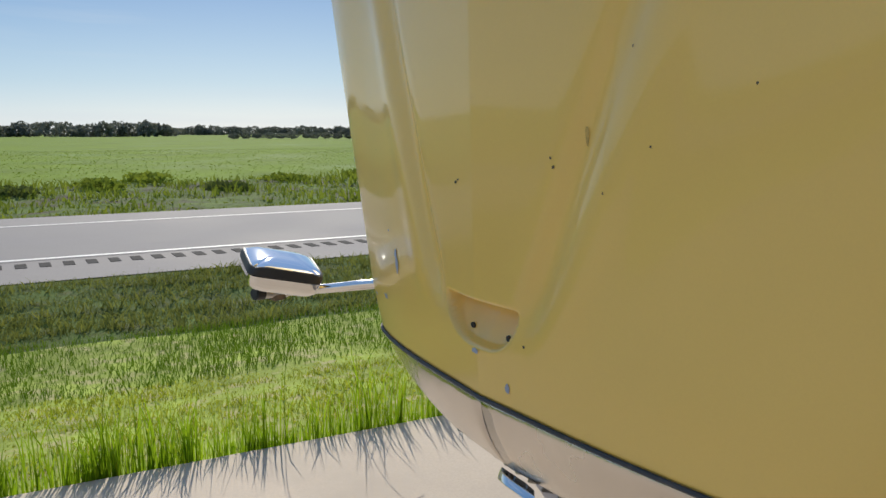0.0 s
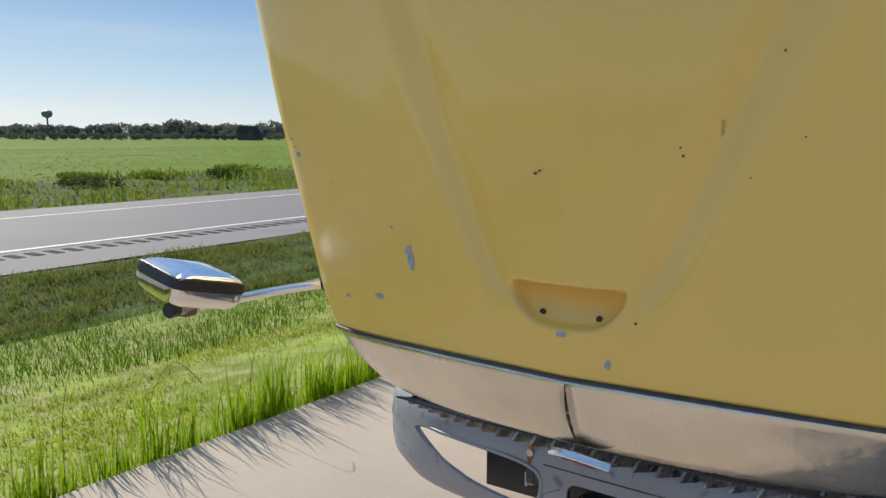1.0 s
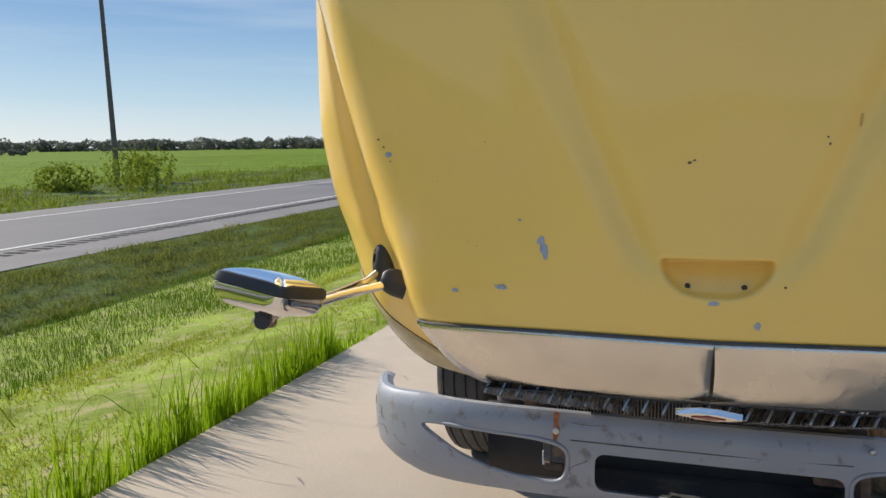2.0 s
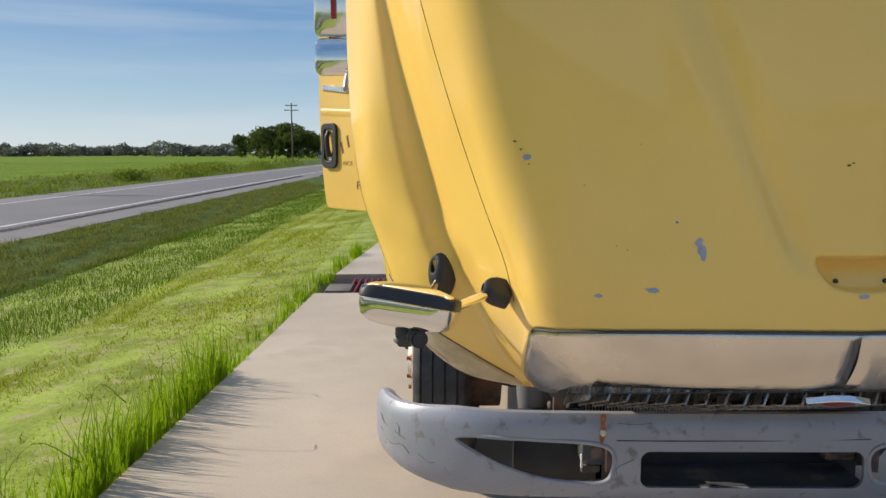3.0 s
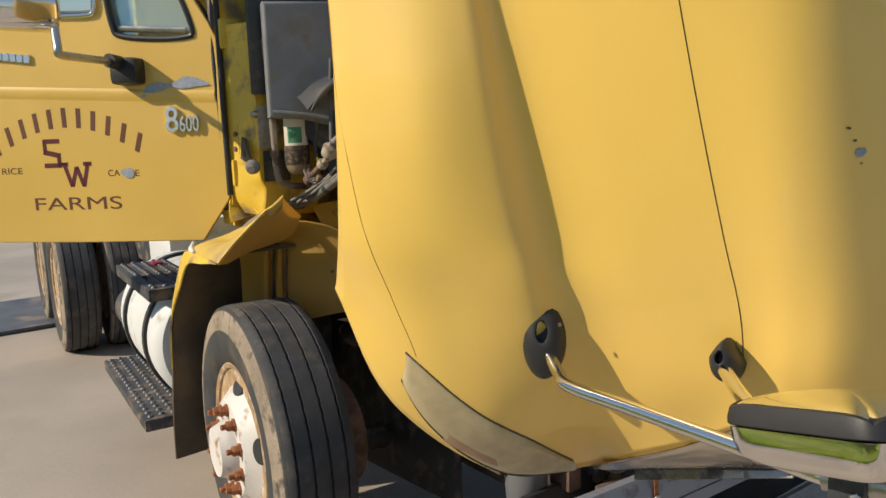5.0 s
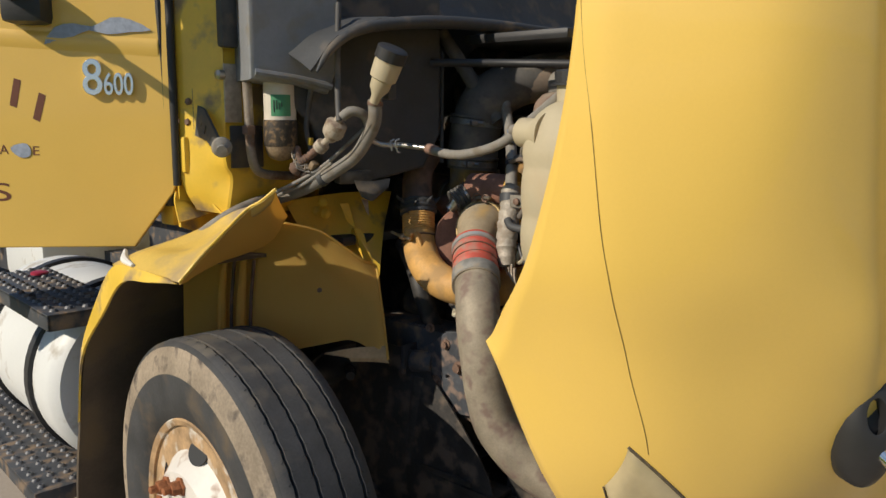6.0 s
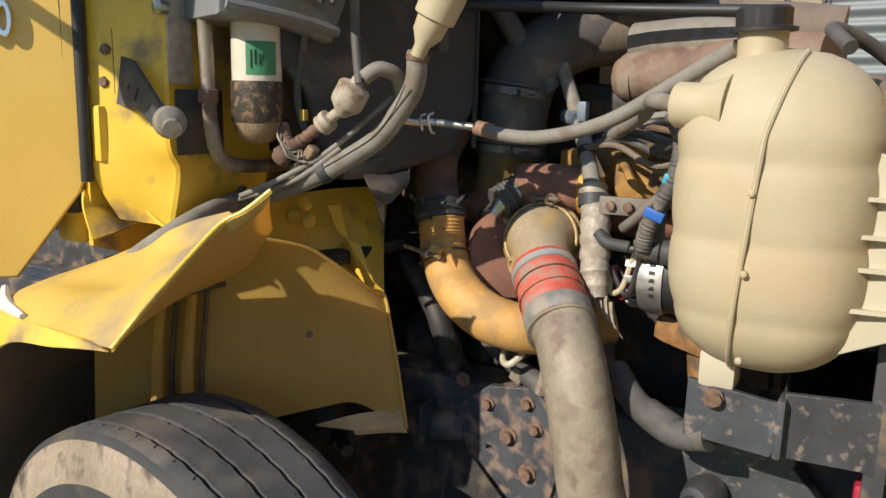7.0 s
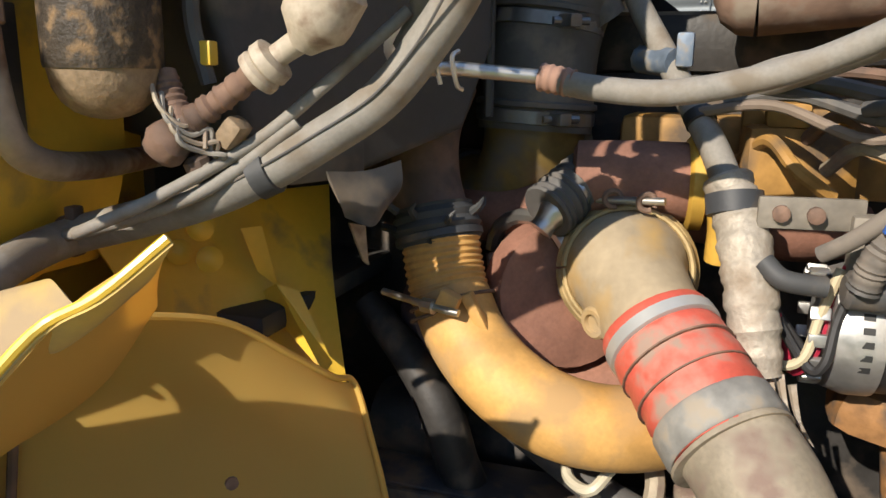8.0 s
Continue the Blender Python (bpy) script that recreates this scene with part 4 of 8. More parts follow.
DOOR = [(.125, 1.248), (.60, 1.247), (1.09, 1.252), (1.125, 1.258), (1.145, 1.29), (1.168, 1.45), (1.185, 1.62), (1.193, 1.83), (1.19, 2.1), (1.183, 2.45), (1.15, 2.72), (1.05, 2.78), (.50, 2.78), (.40, 2.74), (.135, 2.23), (.04, 2.07), (.0, 1.98), (-.006, 1.75), (-.004, 1.44), (.012, 1.40)]
WIN1 = soft([(.49, 2.16), (.52, 2.13), (.70, 2.138), (1.02, 2.155), (1.062, 2.18), (1.068, 2.24), (1.062, 2.5), (1.03, 2.66), (.95, 2.68), (.6, 2.68), (.50, 2.64), (.487, 2.3)], 4)
WIN2 = soft([(.10, 2.05), (.13, 2.018), (.26, 2.018), (.39, 2.035), (.42, 2.07), (.437, 2.2), (.45, 2.5), (.44, 2.62), (.41, 2.62), (.28, 2.42), (.17, 2.24)], 4)
door = part("passenger_door", dplate(DOOR, (WIN1, WIN2), .012, -.008, .004), DOORYEL, truck, "open yellow door with farm lettering")
inner = [(min(max(s, .03), 1.15), max(z, 1.285)) for s, z in DOOR]
part("inner_panel", dplate(inner, (WIN1, WIN2), .05, -.045), DUSTY, door)
part("window_glass", dplate(WIN1, (), .004, -.03), GLASS, door)
part("vent_glass", dplate(WIN2, (), .004, -.03), GLASS, door)
for ob in list(door.children)[-2:]:
    ob.visible_shadow = False
def loop(outline, r, name, material, out=.0):
    return part(name, tube([dpt(s, z, out) for s, z in outline + outline[:2]], r, 8, 1, caps=False), material, door)
loop(WIN2, .011, "vent_seal", BLACK)
loop(WIN1, .008, "window_seal", BLACK)
part("window_trim", tube([dpt(s, z, .006) for s, z in [(1.075, 2.3), (1.078, 2.2), (1.05, 2.15), (.95, 2.137), (.7, 2.125), (.53, 2.118), (.483, 2.14), (.478, 2.25)]], .010, 10), CHROME, door)
part("vent_ledge", tube([dpt(.13, 2.045, -.015), dpt(.40, 2.065, -.015)], .012, 8, 2), STEEL, door)
part("window_post", tube([dpt(.80, 2.13, -.10), dpt(.80, 2.68, -.12)], .022, 10, 2), STEEL, door)

# the pressed waist line, slightly proud
v, f = [], []
for i in range(25):
    s = .03 + 1.145 * i / 24
    z = 1.80 + .065 * (i / 24)
    for dz, o in ((.028, -.003), (.012, .0045), (.0, .007), (-.02, .004), (-.055, -.003)):
        v.append(dpt(s, z + dz, o))
for i in range(24):
    for j in range(4):
        f.append((i * 5 + j, i * 5 + j + 1, (i + 1) * 5 + j + 1, (i + 1) * 5 + j))
part("waist_line", (v, f), DOORYEL, door)

# handle in its black cup, with a bright lock
part("handle_cup", dplate(rounded(1.012, 1.158, 1.508, 1.785, .04), (rounded(1.036, 1.136, 1.545, 1.755, .03),), .022, .006, .004), BLACK, door)
part("handle_well", dplate(rounded(1.034, 1.138, 1.543, 1.757, .03), (), .004, -.0005), INK, door)
part("handle_grip", tube([dpt(1.088, 1.735, .012), dpt(1.09, 1.70, .026), dpt(1.085, 1.63, .028), dpt(1.08, 1.575, .018)], [.014, .016, .016, .02], 12), BLACK, door)
part("door_lock", turned([(.014, 0), (.014, .012), (.006, .014)], dpt(1.066, 1.555, .01), DN * OUT, 16), CHROME, door)
part("lock_wing", tube([dpt(1.058, 1.567, .012), dpt(1.028, 1.592, .012)], .006, 8, 2), CHROME, door)

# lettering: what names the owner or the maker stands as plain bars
def lettering(text, s_left, s_right, z, size, material, name="lettering", thick=.0012, out=.0022, bevel=0.0):
    w = s_left - s_right
    fm = DF @ Matrix(((-1, 0, 0, s_left), (0, 1, 0, z), (0, 0, OUT, out * OUT), (0, 0, 0, 1)))
    return part(name, words(text, size, fm, thick, w, bevel), material, door, smooth=False)
lettering("FARMS", .826, .452, 1.376, .072, BROWNLET)
lettering("RICE", .956, .866, 1.523, .036, BROWNLET)
lettering("CA", .498, .448, 1.505, .036, BROWNLET)
lettering("E", .383, .366, 1.502, .036, BROWNLET)
for i in range(11):
    a = (i - 5) / 5
    s, z = .662 - .305 * a, 1.748 - .105 * a * a
    h, w = .076, .024
    turn = -.36 * a
    q = []
    for x, y in ((-w / 2, -h / 2), (w / 2, -h / 2), (w / 2, h / 2), (-w / 2, h / 2)):
        q.append((s - (x * math.cos(turn) - y * math.sin(turn)) * .8, z + x * math.sin(turn) + y * math.cos(turn) - .01))
    part("name_bar", dplate(q, (), .0012, .0022), BROWNLET, door, smooth=False)
def stroke(s0, z0, s1, z1, w=.016):
    d = Vector((s1 - s0, z1 - z0)).normalized()
    o = Vector((-d.y, d.x)) * w / 2
    return dplate([(s0 + o.x, z0 + o.y), (s1 + o.x, z1 + o.y), (s1 - o.x, z1 - o.y), (s0 - o.x, z0 - o.y)], (), .0012, .0024)
for a in ((.762, 1.648, .692, 1.648, .018), (.757, 1.652, .757, 1.60, .016), (.765, 1.607, .693, 1.59, .02), (.701, 1.595, .701, 1.55, .016), (.766, 1.553, .692, 1.553, .018)):
    part("emblem_bar", stroke(*a), MAROON, door, smooth=False)
for a in ((.683, 1.562, .655, 1.468), (.655, 1.468, .630, 1.545), (.630, 1.545, .605, 1.468), (.605, 1.468, .58, 1.562), (.70, 1.556, .665, 1.556), (.60, 1.556, .565, 1.556)):
    part("emblem_bar", stroke(*a), MAROON, door, smooth=False)
lettering("8", .232, .178, 1.668, .135, CHROME, "number", .014, .009, .002)
lettering("600", .176, .096, 1.668, .082, CHROME, "number", .014, .009, .002)
for i in range(13):
    s = 1.148 - .0292 * i
    part("maker_bar", dplate([(s, 2.0 - .05 * i / 13), (s - .023, 2.0 - .05 * i / 13), (s - .023, 2.027 - .05 * i / 13), (s, 2.027 - .05 * i / 13)], (), .008, .006, .002), CHROME, door)
part("paint_chip", dplate(soft([(.30, 1.845), (.25, 1.856), (.20, 1.848), (.15, 1.872), (.10, 1.868), (.045, 1.84), (.10, 1.835), (.16, 1.828), (.21, 1.838), (.25, 1.822), (.29, 1.815), (.33, 1.80)], 2), (), .0006, .0062), PRIMER, door)
part("paint_chip", dplate(soft([(.442, 1.518), (.43, 1.53), (.40, 1.534), (.388, 1.515), (.395, 1.498), (.42, 1.497)], 3), (), .0008, .0042), PRIMER, door)

# the door mirror: chrome heads on a bent arm
mirror = part("door_mirror", tube([(-1.519, 3.22, 2.02), (-1.527, 3.17, 1.955), (-1.522, 3.175, 1.932), (-1.46, 3.24, 1.930), (-1.285, 3.43, 1.933)], .014, 12), STEEL, truck, "chrome mirror heads on a bent steel arm")
part("mirror_foot", box((-1.222, 3.46, 1.90), (.11, .10, .11), DF.to_3x3().to_4x4(), .02), BLACK, mirror)
part("mirror_foot_end", tube([(-1.31, 3.40, 1.935), (-1.25, 3.455, 1.93)], .026, 12, 2), BLACK, mirror)
def head(z0, z1, name):
    v, f = [], []
    lv = [(z0, .55), (z0 + .012, .85), (z0 + .04, 1), (z1 - .04, 1), (z1 - .012, .85), (z1, .55)]
    n = 36
    for z, k in lv:
        for i in range(n):
            x, y = squircle(2 * math.pi * i / n, .112 * (.5 + .5 * k), .055 * k, 5)
            v.append(Vector((-1.592, 3.31, z)) + Vector((.995, .02, 0)) * x + Vector((.02, .995, 0)) * y)
    for i in range(len(lv) - 1):
        for j in range(n):
            f.append((i * n + j, i * n + (j + 1) % n, (i + 1) * n + (j + 1) % n, (i + 1) * n + j))
    f += [tuple(range(n - 1, -1, -1)), tuple(range((len(lv) - 1) * n, len(lv) * n))]
    return part(name, (v, f), CHROME, mirror)
head(2.02, 2.215, "lower_head")
head(2.225, 2.70, "upper_head")
part("marker_lamp", box((-1.592, 3.243, 2.36), (.03, .02, .10), bevel=.006), mat("red_lens", (.35, .03, .02), .25, bump=0), mirror)

# ---- wheels ----
def tyre_geo(R, w, n=144):
    """A truck tyre about the x axis: rounded shoulders, ribs and grooves on the tread."""
    half = w / 2
    prof = [(-half * .66, R * .565), (-half * .90, R * .60), (-half * 1.02, R * .72), (-half * 1.03, R * .83), (-half * .97, R * .92), (-half * .91, R * .965), (-half * .85, R * .990)]
    gx = [-half * .62, -half * .21, half * .21, half * .62]
    for g in gx:
        prof += [(g - .0048, R), (g - .003, R - .012), (g + .003, R - .012), (g + .0048, R)]
    prof += [(-x, r) for x, r in prof[6::-1]]
    v, f = [], []
    m = len(prof)
    for i in range(n):
        a = 2 * math.pi * i / n
        for j, (x, r) in enumerate(prof):
            jag = (.0012 if i % 2 else -.0012) if 7 <= j < m - 7 else 0
            v.append(Vector((x + jag, r * math.cos(a), r * math.sin(a))))
    for i in range(n):
        for j in range(m - 1):
            f.append((i * m + j, i * m + j + 1, ((i + 1) % n) * m + j + 1, ((i + 1) % n) * m + j))
    side = [k for k in range(len(f)) if not 6 <= k % (m - 1) < m - 7]
    return v, f, side


SIDES, DUSTED = 29, (3, 4)


def wheel(name, c, R, w, parent, label, disc_x, studs=True, deep=False):
    """c: the middle; disc_x: where the disc's face stands outward (minus) of the middle."""
    C = Vector(c)
    v, f, side = tyre_geo(R, w)
    ty = part(name, ([q + C for q in v], f), [RUBBER, SIDEWALL, DUSTRING], parent, label, angle=50)
    for k in side:
        ty.data.polygons[k].material_index = 2 if k % SIDES in DUSTED else 1
    Rr = R * .565
    rimp = [(Rr * 1.03, -w * .40), (Rr * 1.06, -w * .43), (Rr * 1.04, -w * .455), (Rr * .985, -w * .43), (Rr * .97, -w * .30), (Rr * .90, -w * .22), (Rr * .90, w * .40), (Rr * .93, w * .40)]
    part("rim", turned(rimp, C, (1, 0, 0), 64), RIMRUST, ty, "rust-stained rim edge")
    d = disc_x
    hole_r = R * .42
    disc = [(Rr * .93, -w * .24), (Rr * .90, -w * .26), (Rr * .80, -w * .24 + (d + w * .24) * .35), (Rr * .66, -w * .24 + (d + w * .24) * .8), (Rr * .60, d), (Rr * .38, d), (Rr * .36, d + .01), (Rr * .36, d + .03)]
    dv, df = turned(disc, C, (1, 0, 0), 80)
    dk = part("wheel_disc", (dv, df), WHITEWHEEL, ty, "white painted steel disc with hand holes")
    for i in range(5):
        a = 2 * math.pi * (i + .3) / 5
        p = C + Vector((-w * .24 + (d + w * .24) * .42, Rr * .775 * math.cos(a), Rr * .775 * math.sin(a)))
        nrm = Vector((-1, .55 * math.cos(a), .55 * math.sin(a)))
        hv, hf = turned([(.040, 0), (.040, .004)], (0, 0, 0), (0, 0, 1), 24)
        fm = axes(p + nrm.normalized() * .011, nrm.cross(Vector((0, -math.sin(a), math.cos(a)))), (0, -math.sin(a), math.cos(a)))
        part("hand_hole", ([fm @ Vector((q.x * .85, q.y * 1.15, q.z)) for q in hv], hf), INK, ty)
    part("hub", turned([(Rr * .37, d + .02), (Rr * .37, d - .01), (Rr * .34, d - .03), (Rr * .30, d - .055), (Rr * .1, d - .06)], C, (1, 0, 0), 32), WHITEWHEEL, ty)
    if studs:
        for i in range(10):
            a = 2 * math.pi * (i + .5) / 10
            p = C + Vector((d, Rr * .50 * math.cos(a), Rr * .50 * math.sin(a)))
            part("wheel_nut", join(turned([(.026, 0), (.026, .006), (.0195, .007), (.0195, .026), (.017, .03)], p, (-1, 0, 0), 6), turned([(.0105, .026), (.0105, .048), (.008, .05)], p, (-1, 0, 0), 10)), RUSTBOLT, ty)
    return ty


fw = wheel("front_wheel", (-.985, 2.865, .52), .52, .272, truck, "worn front tyre on a white steel wheel with rusty nuts", -.155)
wheel("front_wheel", (.935, 2.865, .52), .52, .275, truck, "worn front tyre on a white steel wheel", .02, studs=False)
for y in (6.95, 8.3):
    wheel("rear_wheel", (-1.165, y, .52), .52, .27, truck, "dusty rear tyre on a pale steel wheel", .02, studs=False)
    wheel("rear_wheel", (-.83, y, .52), .52, .27, truck, "dusty rear tyre on a pale steel wheel", .02, studs=False)
    wheel("rear_wheel", (1.1, y, .52), .52, .27, truck, "dusty rear tyre on a pale steel wheel", .02, studs=False)
    part("axle_beam", tube([(-.9, y, .52), (.9, y, .52)], .09, 14, 2), GREASE, truck)
part("front_axle", join(tube([(-.82, 2.865, .50), (-.6, 2.865, .44), (0, 2.865, .42), (.6, 2.865, .44), (.8, 2.865, .50)], .05, 10), tube([(-.80, 2.72, .52), (-.80, 3.0, .52)], .09, 12, 2)), GREASE, truck)
part("brake_drum", turned([(.20, 0), (.21, .02), (.21, .16), (.05, .18)], (-.90, 2.865, .52), (1, 0, 0), 32), RUST, truck)

# short cuts along the edges of the front tyre's ribs
cuts = []
for k, x in enumerate((-.093, -.076, -.037, -.020, .020, .037, .076, .093)):
    for i in range(64):
        a = 2 * math.pi * (i + .5 * (k % 2)) / 64
        m = Matrix.Translation((-.985 + x, 2.865 + .5195 * math.cos(a), .52 + .5195 * math.sin(a))) @ Matrix.Rotation(a, 4, "X") @ Matrix.Rotation(.5 * (-1) ** k, 4, "Y")
        cuts.append(([m @ Vector(q) for q in ((-.0045, -.002, -.001), (.0045, -.002, -.001), (.0045, -.002, .001), (-.0045, -.002, .001), (-.0045, .0005, -.001), (.0045, .0005, -.001), (.0045, .0005, .001), (-.0045, .0005, .001))],
                     [(0, 1, 2, 3), (4, 7, 6, 5), (0, 4, 5, 1), (1, 5, 6, 2), (2, 6, 7, 3), (3, 7, 4, 0)]))
tagged(part("tread_sipe", join(*cuts), INK, fw, smooth=False), kind="stuff")
# the wheel stands a little turned
turn_wheel = Matrix.Translation((-.988, 2.933, .522)) @ Matrix.Rotation(radians(-6.5), 4, "Z") @ Matrix.Translation((.985, -2.865, -.52))
for ob in [fw] + list(fw.children):
    ob.data.transform(turn_wheel)

# ---- the cab front, firewall and quarter fender ----
def sheet(rows, thick=.004, k=5):
    """A curved sheet through rows of points, smoothed both ways, with a thickness."""
    a = np.array(rows, float)
    us, vs = np.linspace(0, a.shape[1] - 1, (a.shape[1] - 1) * k + 1), np.linspace(0, a.shape[0] - 1, (a.shape[0] - 1) * k + 1)
    pts = [[Vector(cr(np.array([cr(a[r], u) for r in range(a.shape[0])]), v)) for u in us] for v in vs]
    n, m = len(us), len(vs)
    v, f = [], []
    for side in (0, 1):
        for j in range(m):
            for i in range(n):
                e = pts[j][min(i + 1, n - 1)] - pts[j][max(i - 1, 0)]
                g = pts[min(j + 1, m - 1)][i] - pts[max(j - 1, 0)][i]
                v.append(pts[j][i] + e.cross(g).normalized() * thick * side)
    q = n * m
    for j in range(m - 1):
        for i in range(n - 1):
            b = j * n + i
            f += [(b, b + 1, b + n + 1, b + n), (q + b, q + b + n, q + b + n + 1, q + b + 1)]
    for i in range(n - 1):
        f += [(i, q + i, q + i + 1, i + 1), ((m - 1) * n + i, (m - 1) * n + i + 1, q + (m - 1) * n + i + 1, q + (m - 1) * n + i)]
    for j in range(m - 1):
        f += [(j * n, (j + 1) * n, q + (j + 1) * n, q + j * n), (j * n + n - 1, q + j * n + n - 1, q + (j + 1) * n + n - 1, (j + 1) * n + n - 1)]
    return v, f


cab = part("cab", join(box((0, 3.30, 1.95), (1.86, .10, 1.20), bevel=.02), box((0, 4.25, 2.2), (1.9, .05, 1.9), bevel=.02), box((.92, 3.8, 2.0), (.06, 1.0, 1.6), bevel=.02), box((0, 3.78, 3.02), (1.9, 1.1, .06), bevel=.03)), CABYEL, truck, "yellow cab behind the open hood")
part("cab_floor", box((0, 3.78, 1.36), (1.84, .95, .08), bevel=.02), DUSTY, cab)
part("firewall", join(box((0, 3.27, .95), (1.78, .03, .62), bevel=.01), box((-.3, 3.10, 1.24), (.55, .30, .03), bevel=.01)), DUSTY, cab)
part("firewall_pad", box((.08, 3.215, 1.72), (1.06, .05, .95), bevel=.01), DUSTY, cab)
part("door_pillar", join(box((-.935, 3.275, 1.95), (.055, .07, 1.3), bevel=.012), box((-.905, 3.235, 1.72), (.07, .03, .62), bevel=.008)), CABYEL, cab)
part("pillar_seal", tube([(-.965, 3.245, 1.36), (-.968, 3.24, 1.7), (-.965, 3.25, 2.1), (-.90, 3.35, 2.4), (-.80, 3.48, 2.75)], .014, 8), BLACK, cab)
part("windscreen_post", tube([(-.93, 3.26, 2.05), (-.86, 3.42, 2.45), (-.80, 3.60, 2.95)], .045, 10), DUSTY, cab)
part("grab_handle", tube([(-.90, 3.30, 2.05), (-.885, 3.26, 2.15), (-.84, 3.36, 2.5), (-.82, 3.42, 2.7)], .016, 10), STEEL, cab)
part("cowl_side", join(plate([(-.955, 1.30), (-.79, 1.24), (-.60, 1.24), (-.45, 1.24), (-.45, 2.2), (-.955, 2.2)], thick=.012, frame_m=Matrix.Translation((0, 3.215, 0)) @ FRONT), box((-.80, 3.195, 1.70), (.02, .04, .60), bevel=.006)), CABYEL, cab)
part("hinge_plate", join(box((-.915, 3.18, 1.505), (.09, .03, .10), bevel=.008), turned([(.013, 0), (.013, .012), (.006, .014)], (-.895, 3.165, 1.50), (0, -1, 0), 6)), CABYEL, cab)
part("hinge_plate", box((-.93, 3.19, 2.02), (.08, .04, .11), bevel=.01), CABYEL, cab)
part("cowl_flange", sheet([[(-0.925, 3.205, 1.478), (-0.792, 3.205, 1.465), (-0.63, 3.205, 1.458), (-0.55, 3.205, 1.443)], [(-0.922, 3.165, 1.428), (-0.825, 3.165, 1.407), (-0.67, 3.165, 1.407), (-0.58, 3.165, 1.41)], [(-0.908, 3.1, 1.362), (-0.865, 3.1, 1.353), (-0.755, 3.1, 1.366), (-0.66, 3.1, 1.38)], [(-0.900, 3.05, 1.332), (-0.870, 3.05, 1.336), (-0.795, 3.05, 1.349), (-0.70, 3.07, 1.36)]], .006), CABYEL, cab)
part("kick_panel", sheet([[(-.955, 3.19, 2.05), (-.920, 3.10, 2.05), (-.902, 3.058, 2.05), (-.895, 3.055, 2.05), (-.80, 3.055, 2.05), (-.66, 3.05, 2.05)],
                          [(-.955, 3.19, 1.60), (-.920, 3.10, 1.60), (-.902, 3.058, 1.60), (-.895, 3.055, 1.60), (-.80, 3.055, 1.60), (-.66, 3.05, 1.60)],
                          [(-.955, 3.19, 1.50), (-.920, 3.10, 1.50), (-.904, 3.058, 1.49), (-.897, 3.055, 1.49), (-.80, 3.055, 1.50), (-.66, 3.05, 1.50)],
                          [(-.96, 3.19, 1.45), (-.915, 3.10, 1.45), (-.886, 3.058, 1.445), (-.879, 3.055, 1.445), (-.79, 3.055, 1.44), (-.66, 3.055, 1.43)],
                          [(-.95, 3.18, 1.40), (-.915, 3.11, 1.39), (-.893, 3.062, 1.385), (-.885, 3.06, 1.382), (-.80, 3.07, 1.37), (-.66, 3.08, 1.36)],
                          [(-.925, 3.17, 1.35), (-.905, 3.12, 1.345), (-.893, 3.075, 1.342), (-.885, 3.075, 1.340), (-.80, 3.09, 1.335), (-.66, 3.10, 1.33)]], .004), CABYEL, cab, angle=30)
part("cowl_end", box((-.845, 3.035, 2.06), (.15, .03, .54), bevel=.01), DUSTY, cab)
# black tube that stands for the dark gap beside the door's hinge edge
part("hinge_seal", tube([(-.968, 3.195, 1.42), (-.97, 3.19, 1.8), (-.965, 3.195, 2.35)], .011, 10), BLACK, cab)
part("data_plate", box((-.836, 3.049, 1.528), (.105, .006, .115), bevel=.002), DUSTY, cab)
part("paper_label", box((-.876, 3.049, 1.672), (.052, .006, .155), bevel=.001), mat("faded_label", (.42, .36, .29), .7, var=.2, size=.02, bump=.02), cab)

# door check strap: steel arm, rusty bolts, a dusty ball end
check = part("door_check", plate([(-.155, .035), (-.155, -.052), (-.03, -.022), (.045, -.03), (.055, .0), (.03, .012), (-.09, .045)], (rounded(-.055, -.047, -.012, .012, .003), rounded(-.085, -.079, -.004, .008, .003)), .008, axes((-.952, 3.03, 1.555), (-.18, -.92, -.38), (.02, -.35, .93))), DARK, truck, "grey steel door check arm with rusty bolts")
for y, z in ((3.187, 1.657), (3.160, 1.650), (3.198, 1.597), (3.168, 1.595)):
    part("check_bolt", join(turned([(.015, 0), (.015, .003)], (-.935, y, z), (-1, -.3, 0), 16), turned([(.010, .002), (.010, .014), (.008, .016)], (-.935, y, z), (-1, -.3, 0), 6)), OLDBOLT, check)
part("check_plate", box((-.925, 3.185, 1.63), (.012, .085, .12), Matrix.Rotation(radians(-12), 4, "Z"), .006), DARK, check)
part("check_ball", join(turned([(.006, -.03), (.021, -.022), (.027, 0), (.024, .016), (.012, .024)], (-.965, 2.975, 1.532), (-.5, -1, 0), 20), tube([(-.965, 2.972, 1.53), (-.985, 2.945, 1.522)], .015, 10, 2)), GREYHOSE, check)

# quarter fender behind the wheel: outer shelf with its bent-up lip, rolled rear edge, liner with ribs
EDGE = [(-.954, 2.767, 1.437), (-.977, 2.80, 1.405), (-.996, 2.832, 1.384), (-1.045, 2.852, 1.335), (-1.105, 2.868, 1.277), (-1.156, 2.888, 1.217)]
FLOOR = [(-.945, 2.80, 1.405), (-.965, 2.84, 1.370), (-.99, 2.885, 1.345), (-1.045, 2.91, 1.30), (-1.11, 2.93, 1.255), (-1.162, 2.96, 1.220)]
TROUGH = [(-.92, 2.87, 1.375), (-.94, 2.925, 1.343), (-.975, 2.99, 1.312), (-1.035, 3.06, 1.268), (-1.11, 3.09, 1.262), (-1.168, 3.09, 1.226)]
